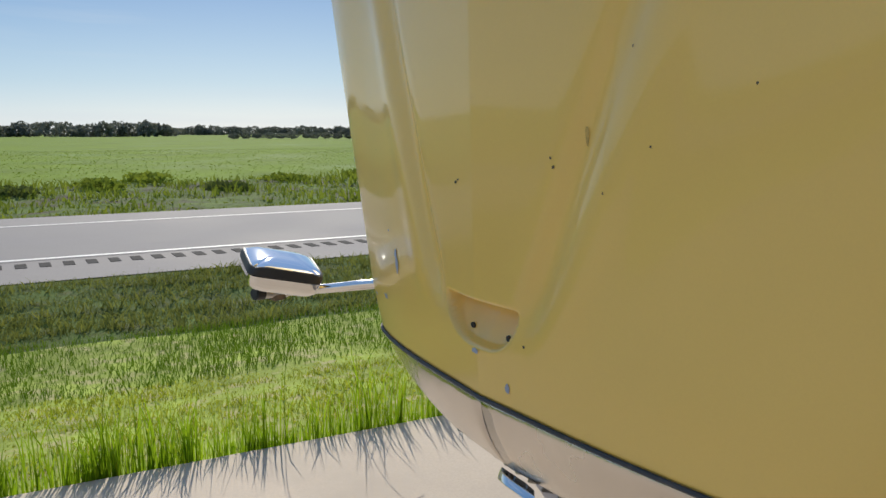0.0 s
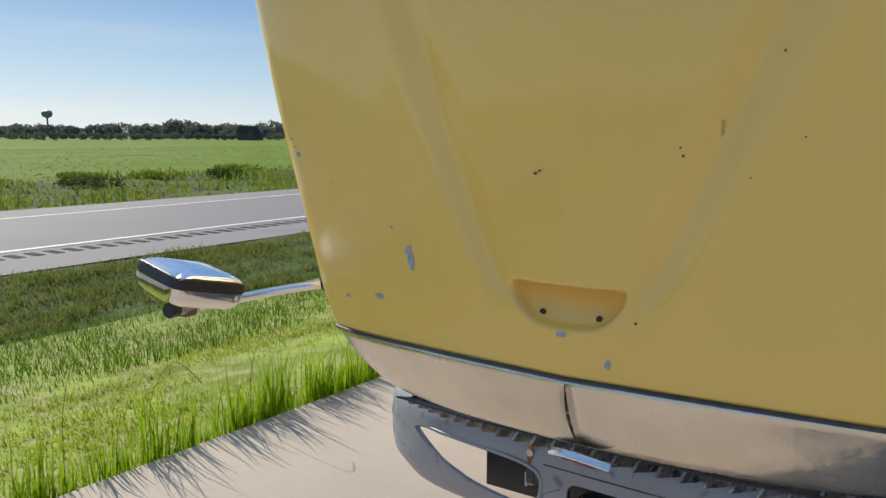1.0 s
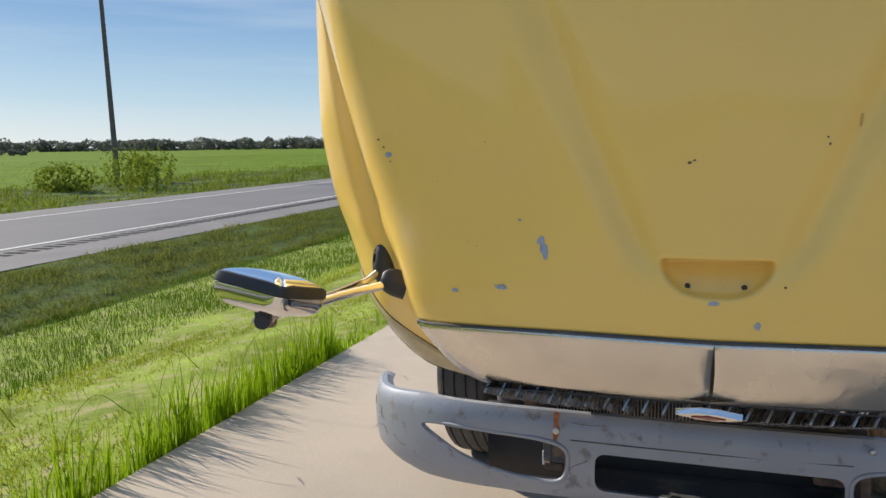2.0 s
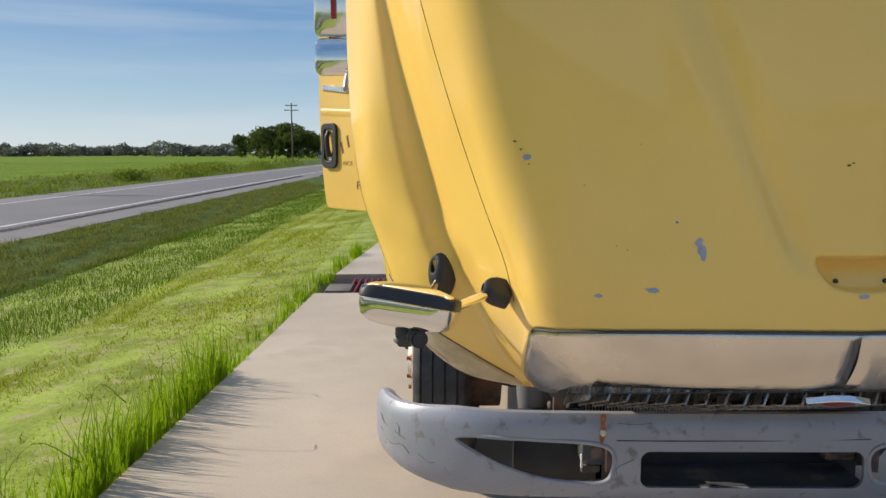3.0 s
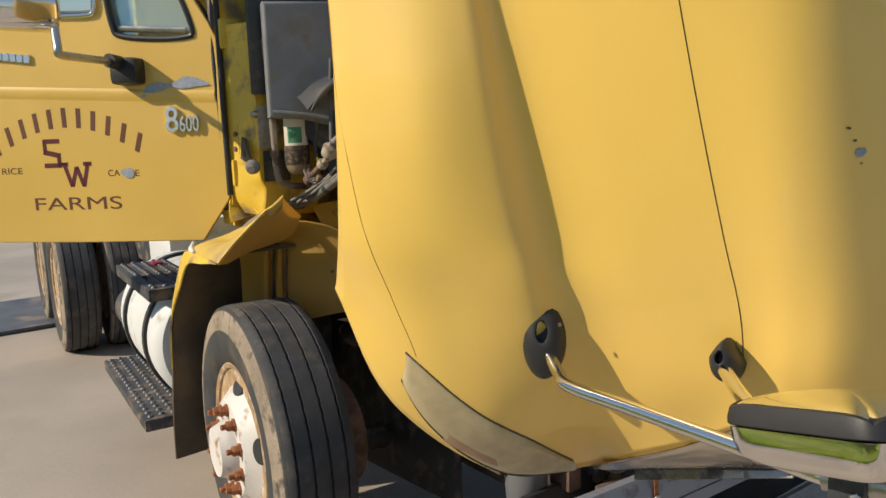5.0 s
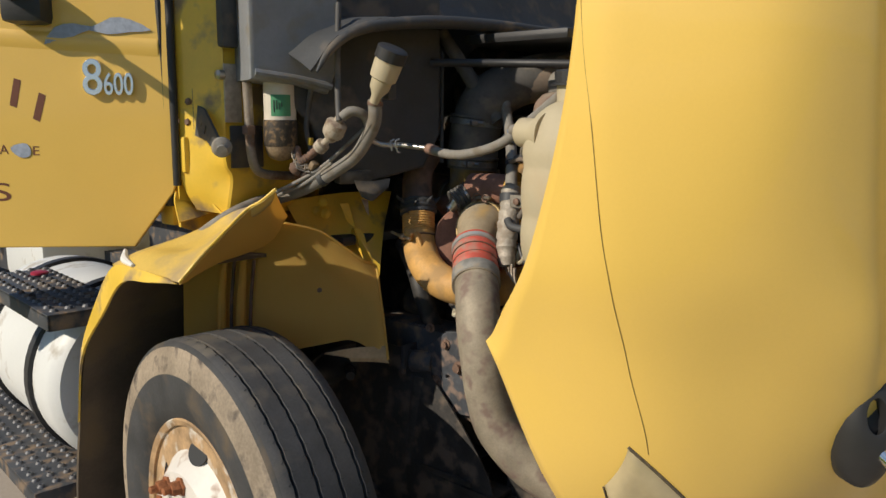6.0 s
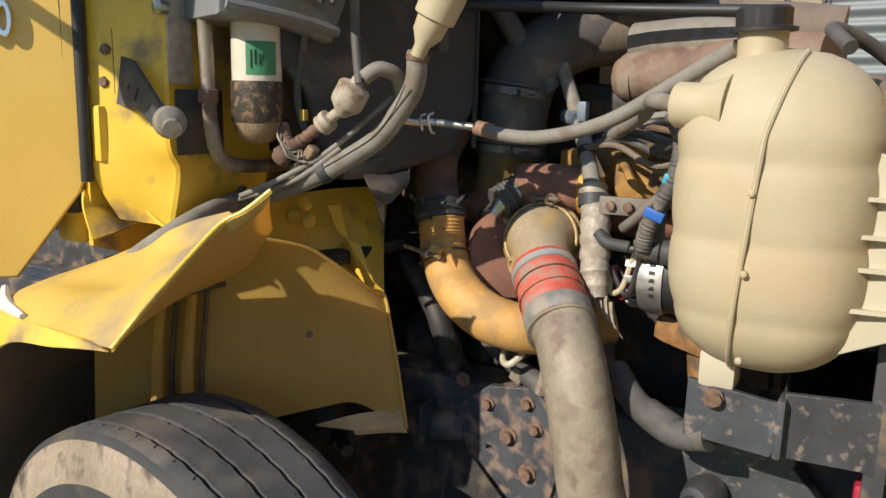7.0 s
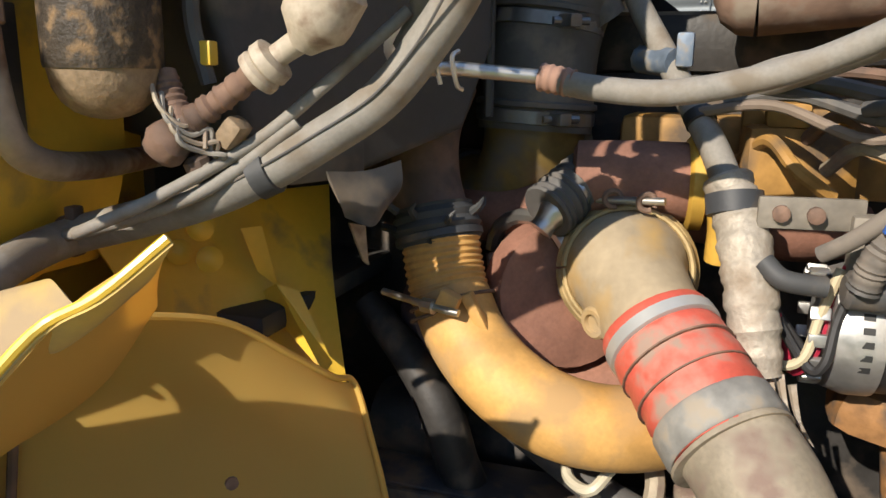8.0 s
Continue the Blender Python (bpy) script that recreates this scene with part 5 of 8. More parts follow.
RIDGE = [(-.90, 2.915, 1.385), (-.925, 2.985, 1.362), (-.96, 3.06, 1.322), (-1.02, 3.125, 1.282), (-1.10, 3.19, 1.25), (-1.165, 3.20, 1.222)]
INNER = [(-.885, 2.945, 1.37), (-.90, 3.01, 1.348), (-.93, 3.09, 1.312), (-.98, 3.18, 1.275), (-1.05, 3.235, 1.245), (-1.12, 3.235, 1.22)]
fender = part("quarter_fender", sheet([EDGE, FLOOR, TROUGH, RIDGE, INNER], .005), DUSTYEL, truck, "bent yellow quarter fender with dusty liner behind the front wheel")
part("fender_bead", tube(EDGE, .0035, 8, 5), CABYEL, fender)
part("fender_lip", sheet([[(-.956, 2.770, 1.434), (-.995, 2.832, 1.381), (-1.10, 2.868, 1.276), (-1.156, 2.890, 1.213)], [(-.90, 2.825, 1.395), (-.93, 2.885, 1.32), (-1.01, 2.935, 1.25), (-1.08, 2.98, 1.20)], [(-.836, 2.881, 1.352), (-.855, 2.935, 1.278), (-.94, 2.985, 1.24), (-1.0, 3.06, 1.213)]], .004), LINER, fender)
part("fender_horn", sheet([[(-.985, 3.17, 1.318), (-.935, 3.17, 1.325), (-.885, 3.185, 1.33), (-.835, 3.20, 1.335)], [(-.972, 3.21, 1.37), (-.928, 3.215, 1.372), (-.885, 3.235, 1.37), (-.838, 3.225, 1.345)], [(-.962, 3.223, 1.402), (-.922, 3.237, 1.40), (-.888, 3.253, 1.394), (-.842, 3.235, 1.352)]], .005), CABYEL, fender)
def arch(x0, x1, mats, name, label=""):
    yz = [(3.05, 1.21), (3.19, 1.215), (3.31, 1.116), (3.43, .93), (3.50, .70), (3.55, .48), (3.57, .28)]
    return part(name, sheet([[(x0 + (x1 - x0) * i / 3, y + .02 * math.sin(i), z) for i in range(4)] for y, z in yz], .006), mats, fender, label)
part("fender_edge", sheet([[(-1.160, 2.93, 1.223), (-1.166, 3.09, 1.227), (-1.166, 3.19, 1.216), (-1.155, 3.31, 1.116), (-1.15, 3.45, .93), (-1.145, 3.51, .70)], [(-1.157, 2.892, 1.212), (-1.174, 3.00, 1.202), (-1.18, 3.12, 1.185), (-1.172, 3.25, 1.08), (-1.16, 3.425, .92), (-1.155, 3.495, .70)]], .006), CABYEL, fender)
arch(-1.15, -.60, mat("sooty_rubber", (.095, .072, .05), .75, var=.3, size=.15, grain=.2, bump=.1, dirt=(.13, .095, .055), dirt_amt=.4, dirt_size=.15), "rubber_flap", "dusty black rubber flap")
liner = part("fender_liner", sheet([[(-.95, 3.14, 1.29), (-.885, 3.06, 1.315), (-.78, 2.965, 1.315), (-.69, 2.925, 1.285), (-.62, 2.893, 1.232), (-.565, 2.870, 1.188), (-.531, 2.860, 1.172)], [(-.93, 3.25, 1.20), (-.88, 3.15, 1.255), (-.79, 3.05, 1.265), (-.675, 2.940, 1.215), (-.605, 2.885, 1.15), (-.562, 2.845, 1.125), (-.545, 2.832, 1.11)], [(-.91, 3.29, 1.11), (-.87, 3.19, 1.19), (-.79, 3.09, 1.20), (-.655, 2.945, 1.13), (-.60, 2.885, 1.07), (-.57, 2.825, 1.04), (-.553, 2.81, 1.04)], [(-.91, 3.31, .85), (-.87, 3.21, .86), (-.79, 3.10, .90), (-.665, 2.93, .95), (-.615, 2.87, .96), (-.588, 2.80, .93), (-.568, 2.777, .907)]], .005), LINER, fender, "dusty olive-yellow inner liner")
for x, y in ((-.862, 3.175), (-.826, 3.13)):
    part("liner_rib", tube([(x, y, .86), (x - .003, y - .012, 1.05), (x + .004, y - .03, 1.22)], [.014, .013, .009], 8), LINER, fender)
    # brown tube that paints the shade in the groove, not rusted metal
    part("rib_groove", tube([(x + .024, y - .018, .86), (x + .021, y - .026, 1.05), (x + .026, y - .045, 1.20)], .005, 8), RUST, fender)
part("liner_top", tube([(-.78, 2.962, 1.317), (-.69, 2.922, 1.288), (-.62, 2.890, 1.235), (-.565, 2.867, 1.191), (-.531, 2.857, 1.172), (-.545, 2.829, 1.11), (-.553, 2.807, 1.04), (-.567, 2.772, .91)], .004, 8), LINER, fender)
# the tray's light tan carries the sun patch at the liner's corner
part("liner_tray", sheet([[(-.70, 2.90, .935), (-.63, 2.85, .945), (-.565, 2.785, .95)], [(-.67, 2.84, .93), (-.61, 2.80, .925), (-.567, 2.775, .92)], [(-.66, 2.83, .915), (-.60, 2.795, .907), (-.566, 2.77, .90)]], .004), mat("sunlit_tan", (.55, .40, .22), .9, var=.15, size=.06, grain=.2, bump=.1), fender, "tan liner tray with a sunlit patch put into its colour")
part("liner_bracket", ([(-.552, 2.99, 1.352), (-.530, 2.975, 1.352), (-.500, 2.975, 1.270), (-.528, 2.985, 1.295)], [(0, 1, 2, 3)]), CABYEL, fender, smooth=False)
part("liner_bracket", ([(-.500, 3.006, 1.256), (-.520, 2.965, 1.280), (-.500, 2.945, 1.268), (-.512, 2.895, 1.185), (-.548, 2.888, 1.185)], [(0, 1, 4), (1, 2, 3, 4)]), CABYEL, fender, smooth=False)
for ob in list(fender.children)[-2:]:
    ob.modifiers.new("thickness", "SOLIDIFY").thickness = .003
for y, z in ((3.03, 1.36), (3.06, 1.33), (3.02, 1.325)):
    part("wing_bolt", turned([(.015, 0), (.015, .004), (.008, .009)], (-.60, y - .02, z), (-.7, -.7, .1), 12), CABYEL, fender)
part("inner_wing", sheet([[(-.68, 3.09, 1.36), (-.57, 3.05, 1.375), (-.46, 3.02, 1.38), (-.33, 2.99, 1.375)], [(-.65, 3.05, 1.27), (-.54, 3.01, 1.27), (-.46, 2.97, 1.27), (-.41, 2.945, 1.265)], [(-.61, 2.98, 1.15), (-.56, 2.94, 1.14), (-.52, 2.905, 1.13), (-.49, 2.885, 1.13)]], .004), CABYEL, fender)
part("lining_bolt", turned([(.007, 0), (.007, .004)], (-.70, 2.915, 1.12), (-.7, -.7, 0), 10), OLDBOLT, fender)
part("white_scuff", tube([(-1.12, 3.215, 1.252), (-1.145, 3.17, 1.236), (-1.165, 3.09, 1.233)], [.006, .012, .005], 8), WHITE, fender)

# fuel tank with straps, two tread-plate steps
tank = part("fuel_tank", turned([(.05, 0), (.28, .004), (.305, .03), (.31, .06), (.31, .84), (.305, .87), (.28, .896), (.05, .9)], (-.885, 3.66, .735), (0, 1, 0), 48), WHITE, truck, "white cylindrical fuel tank in black straps")
for y in (3.84, 4.32):
    part("tank_strap", turned([(.312, 0), (.324, .004), (.324, .046), (.312, .05)], (-.885, y, .735), (0, 1, 0), 48), BLACK, tank)
    part("strap_brace", tube([(-1.17, y + .02, .98), (-1.19, y - .06, 1.045)], .011, 8, 2), BLACK, tank)
part("air_tank", turned([(.02, 0), (.11, .01), (.135, .05), (.135, .6), (.11, .64), (.02, .65)], (-.98, 4.66, .62), (0, 1, 0), 28), DARK, truck, "dark steel air tank behind the fuel tank")
part("air_tank", turned([(.02, 0), (.11, .01), (.135, .05), (.135, .6), (.11, .64), (.02, .65)], (-.72, 4.66, .66), (0, 1, 0), 28), DARK, truck, "dark steel air tank behind the fuel tank")
part("wiring_loop", tube([(-1.1, 4.6, .72), (-1.13, 4.58, .80), (-1.08, 4.6, .86), (-1.0, 4.62, .84)], .008, 8), RUST, truck)
def step(name, x0, x1, y0, y1, z, label):
    ob = part(name, join(box(((x0 + x1) / 2, (y0 + y1) / 2, z), (x1 - x0, y1 - y0, .012), bevel=.003), box((x0 + .006, (y0 + y1) / 2, z - .02), (.012, y1 - y0, .05), bevel=.003), box(((x0 + x1) / 2, y0 + .006, z - .02), (x1 - x0, .012, .05), bevel=.003)), DARK, truck, label)
    nx, ny = max(2, int((x1 - x0) / .042)), int((y1 - y0) / .055)
    dimples = []
    for i in range(nx):
        for j in range(ny):
            c = (x0 + .03 + i * (x1 - x0 - .05) / (nx - 1) if nx > 1 else x0, y0 + .04 + j * (y1 - y0 - .07) / (ny - 1) + .012 * (i % 2), z + .006)
            dimples.append(turned([(.013, 0), (.011, .006), (.006, .009), (.005, .004)], c, (0, 0, 1), 8))
    tagged(part("tread_grip", join(*dimples), GREYPLATE, ob, "punched steel grip dimples"), kind="stuff")
    return ob
step("upper_step", -1.225, -.985, 3.52, 4.30, 1.03, "black tread-plate step over the fuel tank")
step("lower_step", -1.272, -1.03, 3.62, 4.72, .452, "black tread-plate step below the fuel tank")
part("step_hanger", join(tube([(-1.05, 3.63, .45), (-.95, 3.64, .62)], .014, 8, 2), tube([(-1.05, 4.33, .45), (-.95, 4.32, .62)], .014, 8, 2), box((-1.01, 3.98, .50), (.02, .76, .10))), BLACK, truck)
part("red_reflector", turned([(.03, 0), (.03, .008), (.02, .012)], (-1.06, 4.15, 1.043), (0, 0, 1), 16), REDW, truck)
part("side_box", box((-.60, 5.15, 1.0), (.50, .6, .34), bevel=.03), WHITE, truck, "white painted steel box on the frame")
part("mud_bar", tube([(-1.15, 6.2, 1.12), (-.3, 6.2, 1.12)], .022, 10, 2), RUST, truck)
for s in (-1, 1):
    part("frame_rail", join(box((s * .40 + .03 * s, 5.2, .86), (.012, 7.2, .25), bevel=.003), box((s * .37, 5.2, .98), (.10, 7.2, .012), bevel=.003), box((s * .37, 5.2, .735), (.10, 7.2, .012), bevel=.003)), DARK, truck, "dark steel frame rail with rust")

# the chassis behind the cab lies a little askew to the slab
askew = Matrix.Translation((-1.16, 3.4, 0)) @ Matrix.Rotation(radians(-5.7), 4, "Z") @ Matrix.Translation((1.16, -3.4, 0))
for ob in list(truck.children):
    if ob.name.split(".")[0] in ("fuel_tank", "air_tank", "wiring_loop", "upper_step", "lower_step", "step_hanger", "red_reflector", "side_box", "mud_bar", "rear_wheel", "axle_beam"):
        for q in [ob] + list(ob.children):
            q.data.transform(askew)

part("leaf_spring", join(*[box((-.47, 2.93, .50 + .022 * i), (.09, 1.5 - .16 * i, .017), bevel=.003) for i in range(5)]), GREASE, truck, "greasy leaf spring pack under the frame")
# made-up dark sheet that hides sunlit concrete and stands for the shade there
part("splash_shield", sheet([[(-.55, 2.35, .32), (-.56, 2.9, .30), (-.58, 3.55, .30)], [(-.50, 2.45, .62), (-.52, 2.9, .62), (-.56, 3.50, .62)], [(-.47, 2.75, .92), (-.50, 3.0, .93), (-.55, 3.45, .95)]], .006), GREASE, truck, "added dark sheet standing in for the shade inside the wheel arch")
part("brake_chamber", join(turned([(.02, 0), (.075, .01), (.10, .035), (.105, .06), (.112, .065), (.112, .08), (.10, .085), (.09, .14), (.04, .16)], (-.50, 3.02, .78), (.25, .5, .6), 30), tube([(-.50, 3.0, .80), (-.56, 2.95, .84), (-.60, 2.90, .84)], .014, 8)), BLACK, truck, "black brake chamber behind the front wheel")

# ---- the engine bay ----
eng = part("engine", box((.06, 2.62, 1.05), (.52, 1.05, .72), bevel=.03), GREASE, truck, "greasy black engine block behind the hoses")
part("head_deck", box((.06, 2.62, 1.47), (.36, .95, .14), bevel=.03), GREASE, eng)
part("oil_pan", box((.02, 2.62, .62), (.36, .9, .22), bevel=.03), GREASE, eng)
part("rocker_cover", box((.02, 2.60, 1.575), (.30, .86, .09), bevel=.03), GREASE, eng)
part("cylinder_head", box((-.20, 2.44, 1.43), (.10, .32, .10), bevel=.015), BLOCK, eng)
part("head_casting", box((-.30, 2.385, 1.425), (.05, .13, .10), Matrix.Rotation(.25, 4, "Z"), .014), BLOCK, eng)
for c, d in (((-.26, 2.40, 1.475), (.06, .10, .05)), ((-.25, 2.30, 1.42), (.05, .12, .07)), ((-.31, 2.40, 1.487), (.035, .05, .03))):
    part("head_boss", box(c, d, bevel=.008), BLOCK, eng)
part("exhaust_manifold", join(tube([(-.20, 2.30, 1.34), (-.26, 2.38, 1.34), (-.29, 2.48, 1.36), (-.31, 2.58, 1.37)], .038, 12), tube([(-.20, 2.86, 1.34), (-.28, 2.78, 1.34), (-.31, 2.66, 1.36)], .038, 12)), TURBO, eng)
part("engine_bolt", turned([(.012, 0), (.012, .014)], (-.225, 2.36, 1.485), (-1, 0, 0), 6), OLDBOLT, eng)

# turbocharger: rusty turbine barrel, dark red scroll, yellow flange
turbo = part("turbocharger", join(turned([(.036, -.075), (.047, -.07), (.049, .0), (.048, .06), (.04, .065)], (-.345, 2.566, 1.405), (.15, -1, 0), 28), turned([(.035, -.05), (.085, -.045), (.10, 0), (.09, .04), (.04, .05)], (-.35, 2.655, 1.255), (-.75, -.5, .2), 28), tube([(-.36, 2.70, 1.16), (-.35, 2.63, 1.13), (-.34, 2.55, 1.15), (-.33, 2.50, 1.25)], .045, 14)), TURBO, truck, "rusty turbocharger between hoses")
part("turbo_flange", join(turned([(.052, 0), (.057, .004), (.057, .018), (.046, .022)], (-.337, 2.508, 1.405), (.15, -1, 0), 28), tube([(-.36, 2.475, 1.43), (-.375, 2.46, 1.37), (-.37, 2.46, 1.32)], .02, 10)), mat("yellow_engine_paint", (.52, .31, .05), .55, var=.2, size=.05, bump=.05), turbo)
part("turbo_clamp", tube([(-.36 + .075 * math.cos(a) * .5, 2.69 + .06 * math.cos(a), 1.30 + .055 * math.sin(a)) for a in np.linspace(0, 6.2, 20)], .010, 8, 1), STEEL, turbo)
part("turbo_clamp", tube([(-.42, 2.665, 1.35), (-.40, 2.64, 1.385), (-.37, 2.61, 1.40)], [.016, .02, .016], 10, ring=lambda s: 1 + .12 * math.sin(60 * s)), STEEL, turbo)

# the charge pipe: elbow with its band, red sleeve with ridges, long dusty tube
charge = part("charge_pipe", tube([(-.555, 2.457, 1.205), (-.605, 2.412, 1.165), (-.64, 2.378, 1.10), (-.65, 2.356, 1.02), (-.645, 2.342, .93), (-.635, 2.31, .84), (-.60, 2.22, .75), (-.54, 2.10, .69), (-.47, 2.0, .66)], .0565, 28, 8), PIPE, truck, "dusty grey steel charge-air pipe with a red sleeve")
part("charge_elbow", join(tube([(-.380, 2.567, 1.301), (-.400, 2.562, 1.301), (-.425, 2.551, 1.291), (-.458, 2.532, 1.273), (-.492, 2.511, 1.252)], [.077, .073, .062, .057, .0575], 28, 6), turned([(.019, -.004), (.019, .010), (.016, .013), (.011, .013), (.010, .008), (.002, .008)], (-.468, 2.583, 1.262), (-.75, .55, -.1), 18)), mat("dusty_elbow", (.37, .295, .195), .68, .1, var=.2, size=.07, grain=.16, bump=.08, dirt=(.42, .27, .10), dirt_amt=.38, dirt_size=.09), charge)
for r0, r1, sh in ((.0775, .006, 0), (.073, .004, .014)):
    part("band_clamp", tube([Vector((-.396 - sh, 2.564 - sh * .15, 1.305 + sh * .3)) + r0 * (math.cos(a) * Vector((-.15, .99, 0)) + math.sin(a) * Vector((.29, .04, .95))) for a in np.linspace(0, 6.25, 48)], r1, 8, 1), mat("dusty_brass_band", (.36, .26, .12), .55, .35, var=.3, size=.03, grain=.2, bump=.05), charge)
part("band_bolt", tube([(-.412, 2.525, 1.392), (-.390, 2.605, 1.386)], .0045, 10, 2), STEEL, charge)
for y, x in ((2.545, -.407), (2.585, -.396)):
    part("band_ear", tube([Vector((x, y, 1.389)) + .0095 * Vector((.25 * math.cos(a), -math.cos(a), math.sin(a))) for a in np.linspace(-.6, 5.2, 18)], .0035, 8, 1), OLDBOLT, charge)
part("oil_line", tube([(-.470, 2.505, 1.30), (-.458, 2.487, 1.275), (-.462, 2.475, 1.24), (-.47, 2.468, 1.20)], [.009, .011, .009, .008], 10, 4), DUSTPIPE, charge)
part("sleeve", tube([(-.478, 2.524, 1.268), (-.497, 2.507, 1.250), (-.52, 2.487, 1.233), (-.545, 2.466, 1.213), (-.575, 2.44, 1.187)], .0595, 30, 10, ring=lambda s: 1 + .05 * abs(math.sin(math.pi * 3.5 * min(1, s * 1.25))) ** .6 * (s < .78)), REDHOSE, charge, "red ridged silicone sleeve")
for s, m0, w in ((.14, mat("dull_silver_band", (.45, .45, .44), .4, .35, bump=.03), .008), (.88, mat("grey_band", (.26, .25, .23), .65, .1, var=.25, size=.03, grain=.2, bump=.06, dirt=(.33, .28, .22), dirt_amt=.35, dirt_size=.03), .018), (1.04, PIPE, .0025), (.36, OLDBOLT, .0011), (.58, OLDBOLT, .0011)):
    p = Vector((-.478, 2.524, 1.268)).lerp(Vector((-.575, 2.44, 1.187)), s)
    part("sleeve_band", turned([(.0605, -w), (.0635, -w * .8), (.0635, w * .8), (.0605, w)], p, (-.097, -.084, -.081), 32), m0, charge)

# orange hose with its ribbed collar and clamps
orange = part("orange_hose", tube([(-.437, 2.768, 1.258), (-.462, 2.737, 1.218), (-.487, 2.685, 1.18), (-.495, 2.62, 1.152), (-.475, 2.55, 1.14), (-.43, 2.48, 1.145), (-.38, 2.42, 1.16)], .049, 22, 7), ORANGE, truck, "dusty orange silicone hose")
part("ribbed_collar", tube([(-.412, 2.795, 1.345), (-.424, 2.783, 1.295), (-.438, 2.767, 1.250)], .0485, 26, 34, ring=lambda s: 1 + .028 * math.sin(75 * s)), ORANGE, orange)
part("torn_boot", tube([(-.414, 2.793, 1.322), (-.409, 2.799, 1.345), (-.404, 2.805, 1.366)], [.0515, .055, .049], 40, 6, ring=lambda s: 1 + .035 * math.sin(19 * s)), DUSTY, orange, "cracked black rubber boot")
for k in range(9):
    a = .75 * k
    q = Vector((-.406, 2.802, 1.36)) + .05 * Vector((math.cos(a), math.sin(a), .12 * math.sin(3 * a)))
    part("rubber_shred", tube([q, q + Vector((.012 * math.cos(a), .012 * math.sin(a), .010)), q + Vector((.016 * math.cos(a + .5), .016 * math.sin(a + .5), .019))], [.006, .004, .001], 6, 3), DUSTY, orange)
part("boot_clamp", turned([(.0525, -.005), (.0555, -.004), (.0555, .004), (.0525, .005)], (-.413, 2.794, 1.33), (-.25, -.30, -1), 30), DARK, orange)
part("boot_screw", tube([(-.438, 2.86, 1.343), (-.462, 2.785, 1.336)], .005, 8, 2), BLACK, orange)
for dz in (-.007, .007):
    part("wire_clamp", tube([Vector((-.440, 2.766, 1.250 + dz)) + .0525 * (math.cos(a) * Vector((.80, -.60, 0)) + math.sin(a) * Vector((.52, .70, -.42))) for a in np.linspace(0, 6.25, 40)], .0024, 6, 1), OLDBOLT, orange)
part("clamp_bolt", join(tube([(-.478, 2.842, 1.272), (-.505, 2.768, 1.268), (-.512, 2.735, 1.266)], [.0045, .0045, .0045], 10, 3), turned([(.009, 0), (.009, .016)], (-.500, 2.782, 1.268), (-.3, -.95, 0), 8)), STEEL, orange)
part("clamp_lug", join(box((-.498, 2.752, 1.274), (.018, .026, .026), Matrix.Rotation(.4, 4, "X"), .005), box((-.488, 2.722, 1.262), (.016, .014, .05), Matrix.Rotation(-.5, 4, "X"), .004)), ORANGE, orange)
part("rusty_riser", tube([(-.408, 2.80, 1.34), (-.385, 2.825, 1.40), (-.37, 2.83, 1.46), (-.33, 2.82, 1.52)], .046, 18), RUST, orange)

# black air intake duct with clamps
duct = part("intake_duct", tube([(-.262, 2.712, 1.455), (-.252, 2.706, 1.58), (-.235, 2.67, 1.665), (-.15, 2.58, 1.725), (0, 2.42, 1.74), (.05, 2.2, 1.72)], [.0765, .0765, .075, .07, .07, .07], 28, 7), DARKHOSE, truck, "dusty black rubber intake duct with steel clamps")
DUCTCLAMP = mat("dull_clamp_steel", (.20, .205, .215), .38, .7, var=.2, size=.03, grain=.15, bump=.05, dirt=(.2, .17, .14), dirt_amt=.3, dirt_size=.03)
part("inlet_elbow", join(tube([(-.262, 2.712, 1.475), (-.258, 2.715, 1.43), (-.25, 2.735, 1.385), (-.232, 2.775, 1.362), (-.205, 2.818, 1.358), (-.17, 2.87, 1.362)], [.068, .068, .065, .060, .056, .055], 28, 7), tube([(-.235, 2.69, 1.44), (-.205, 2.650, 1.438)], [.021, .019], 16, 2), turned([(.019, 0), (.014, .002), (.013, -.012)], (-.205, 2.650, 1.438), (.6, -.8, 0), 16)), mat("grimy_yellow_casting", (.20, .135, .04), .55, .1, var=.3, size=.05, grain=.2, bump=.08, dirt=(.13, .12, .11), dirt_amt=.5, dirt_size=.09), duct, "grimy yellow cast inlet elbow")
for c, ax in (((-.261, 2.712, 1.475), (.03, -.05, 1)), ((-.252, 2.706, 1.595), (.08, -.1, 1))):
    part("duct_clamp", turned([(.077, -.009), (.0795, -.008), (.0795, .008), (.077, .009)], c, ax, 34), DUCTCLAMP, duct)
    part("duct_lip", turned([(.077, .011), (.0815, .013), (.0815, .019), (.077, .021)], c, ax, 34), DARKHOSE, duct)
    part("clamp_screw", join(box(Vector(c) + Vector((-.068, -.045, 0)), (.02, .03, .016), Matrix.Rotation(radians(-35), 4, "Z"), .003), tube([Vector(c) + Vector((-.078, -.028, 0)), Vector(c) + Vector((-.052, -.068, 0))], .005, 8, 2)), DUCTCLAMP, duct)
part("duct_cuff", turned([(.057, -.012), (.063, -.010), (.063, .010), (.057, .012)], (-.200, 2.824, 1.358), (.5, .85, 0), 30), DARKHOSE, duct)
part("inlet_pipe", tube([(-.17, 2.87, 1.362), (-.20, 2.93, 1.375), (-.27, 2.96, 1.40)], .058, 20), RUST, duct)
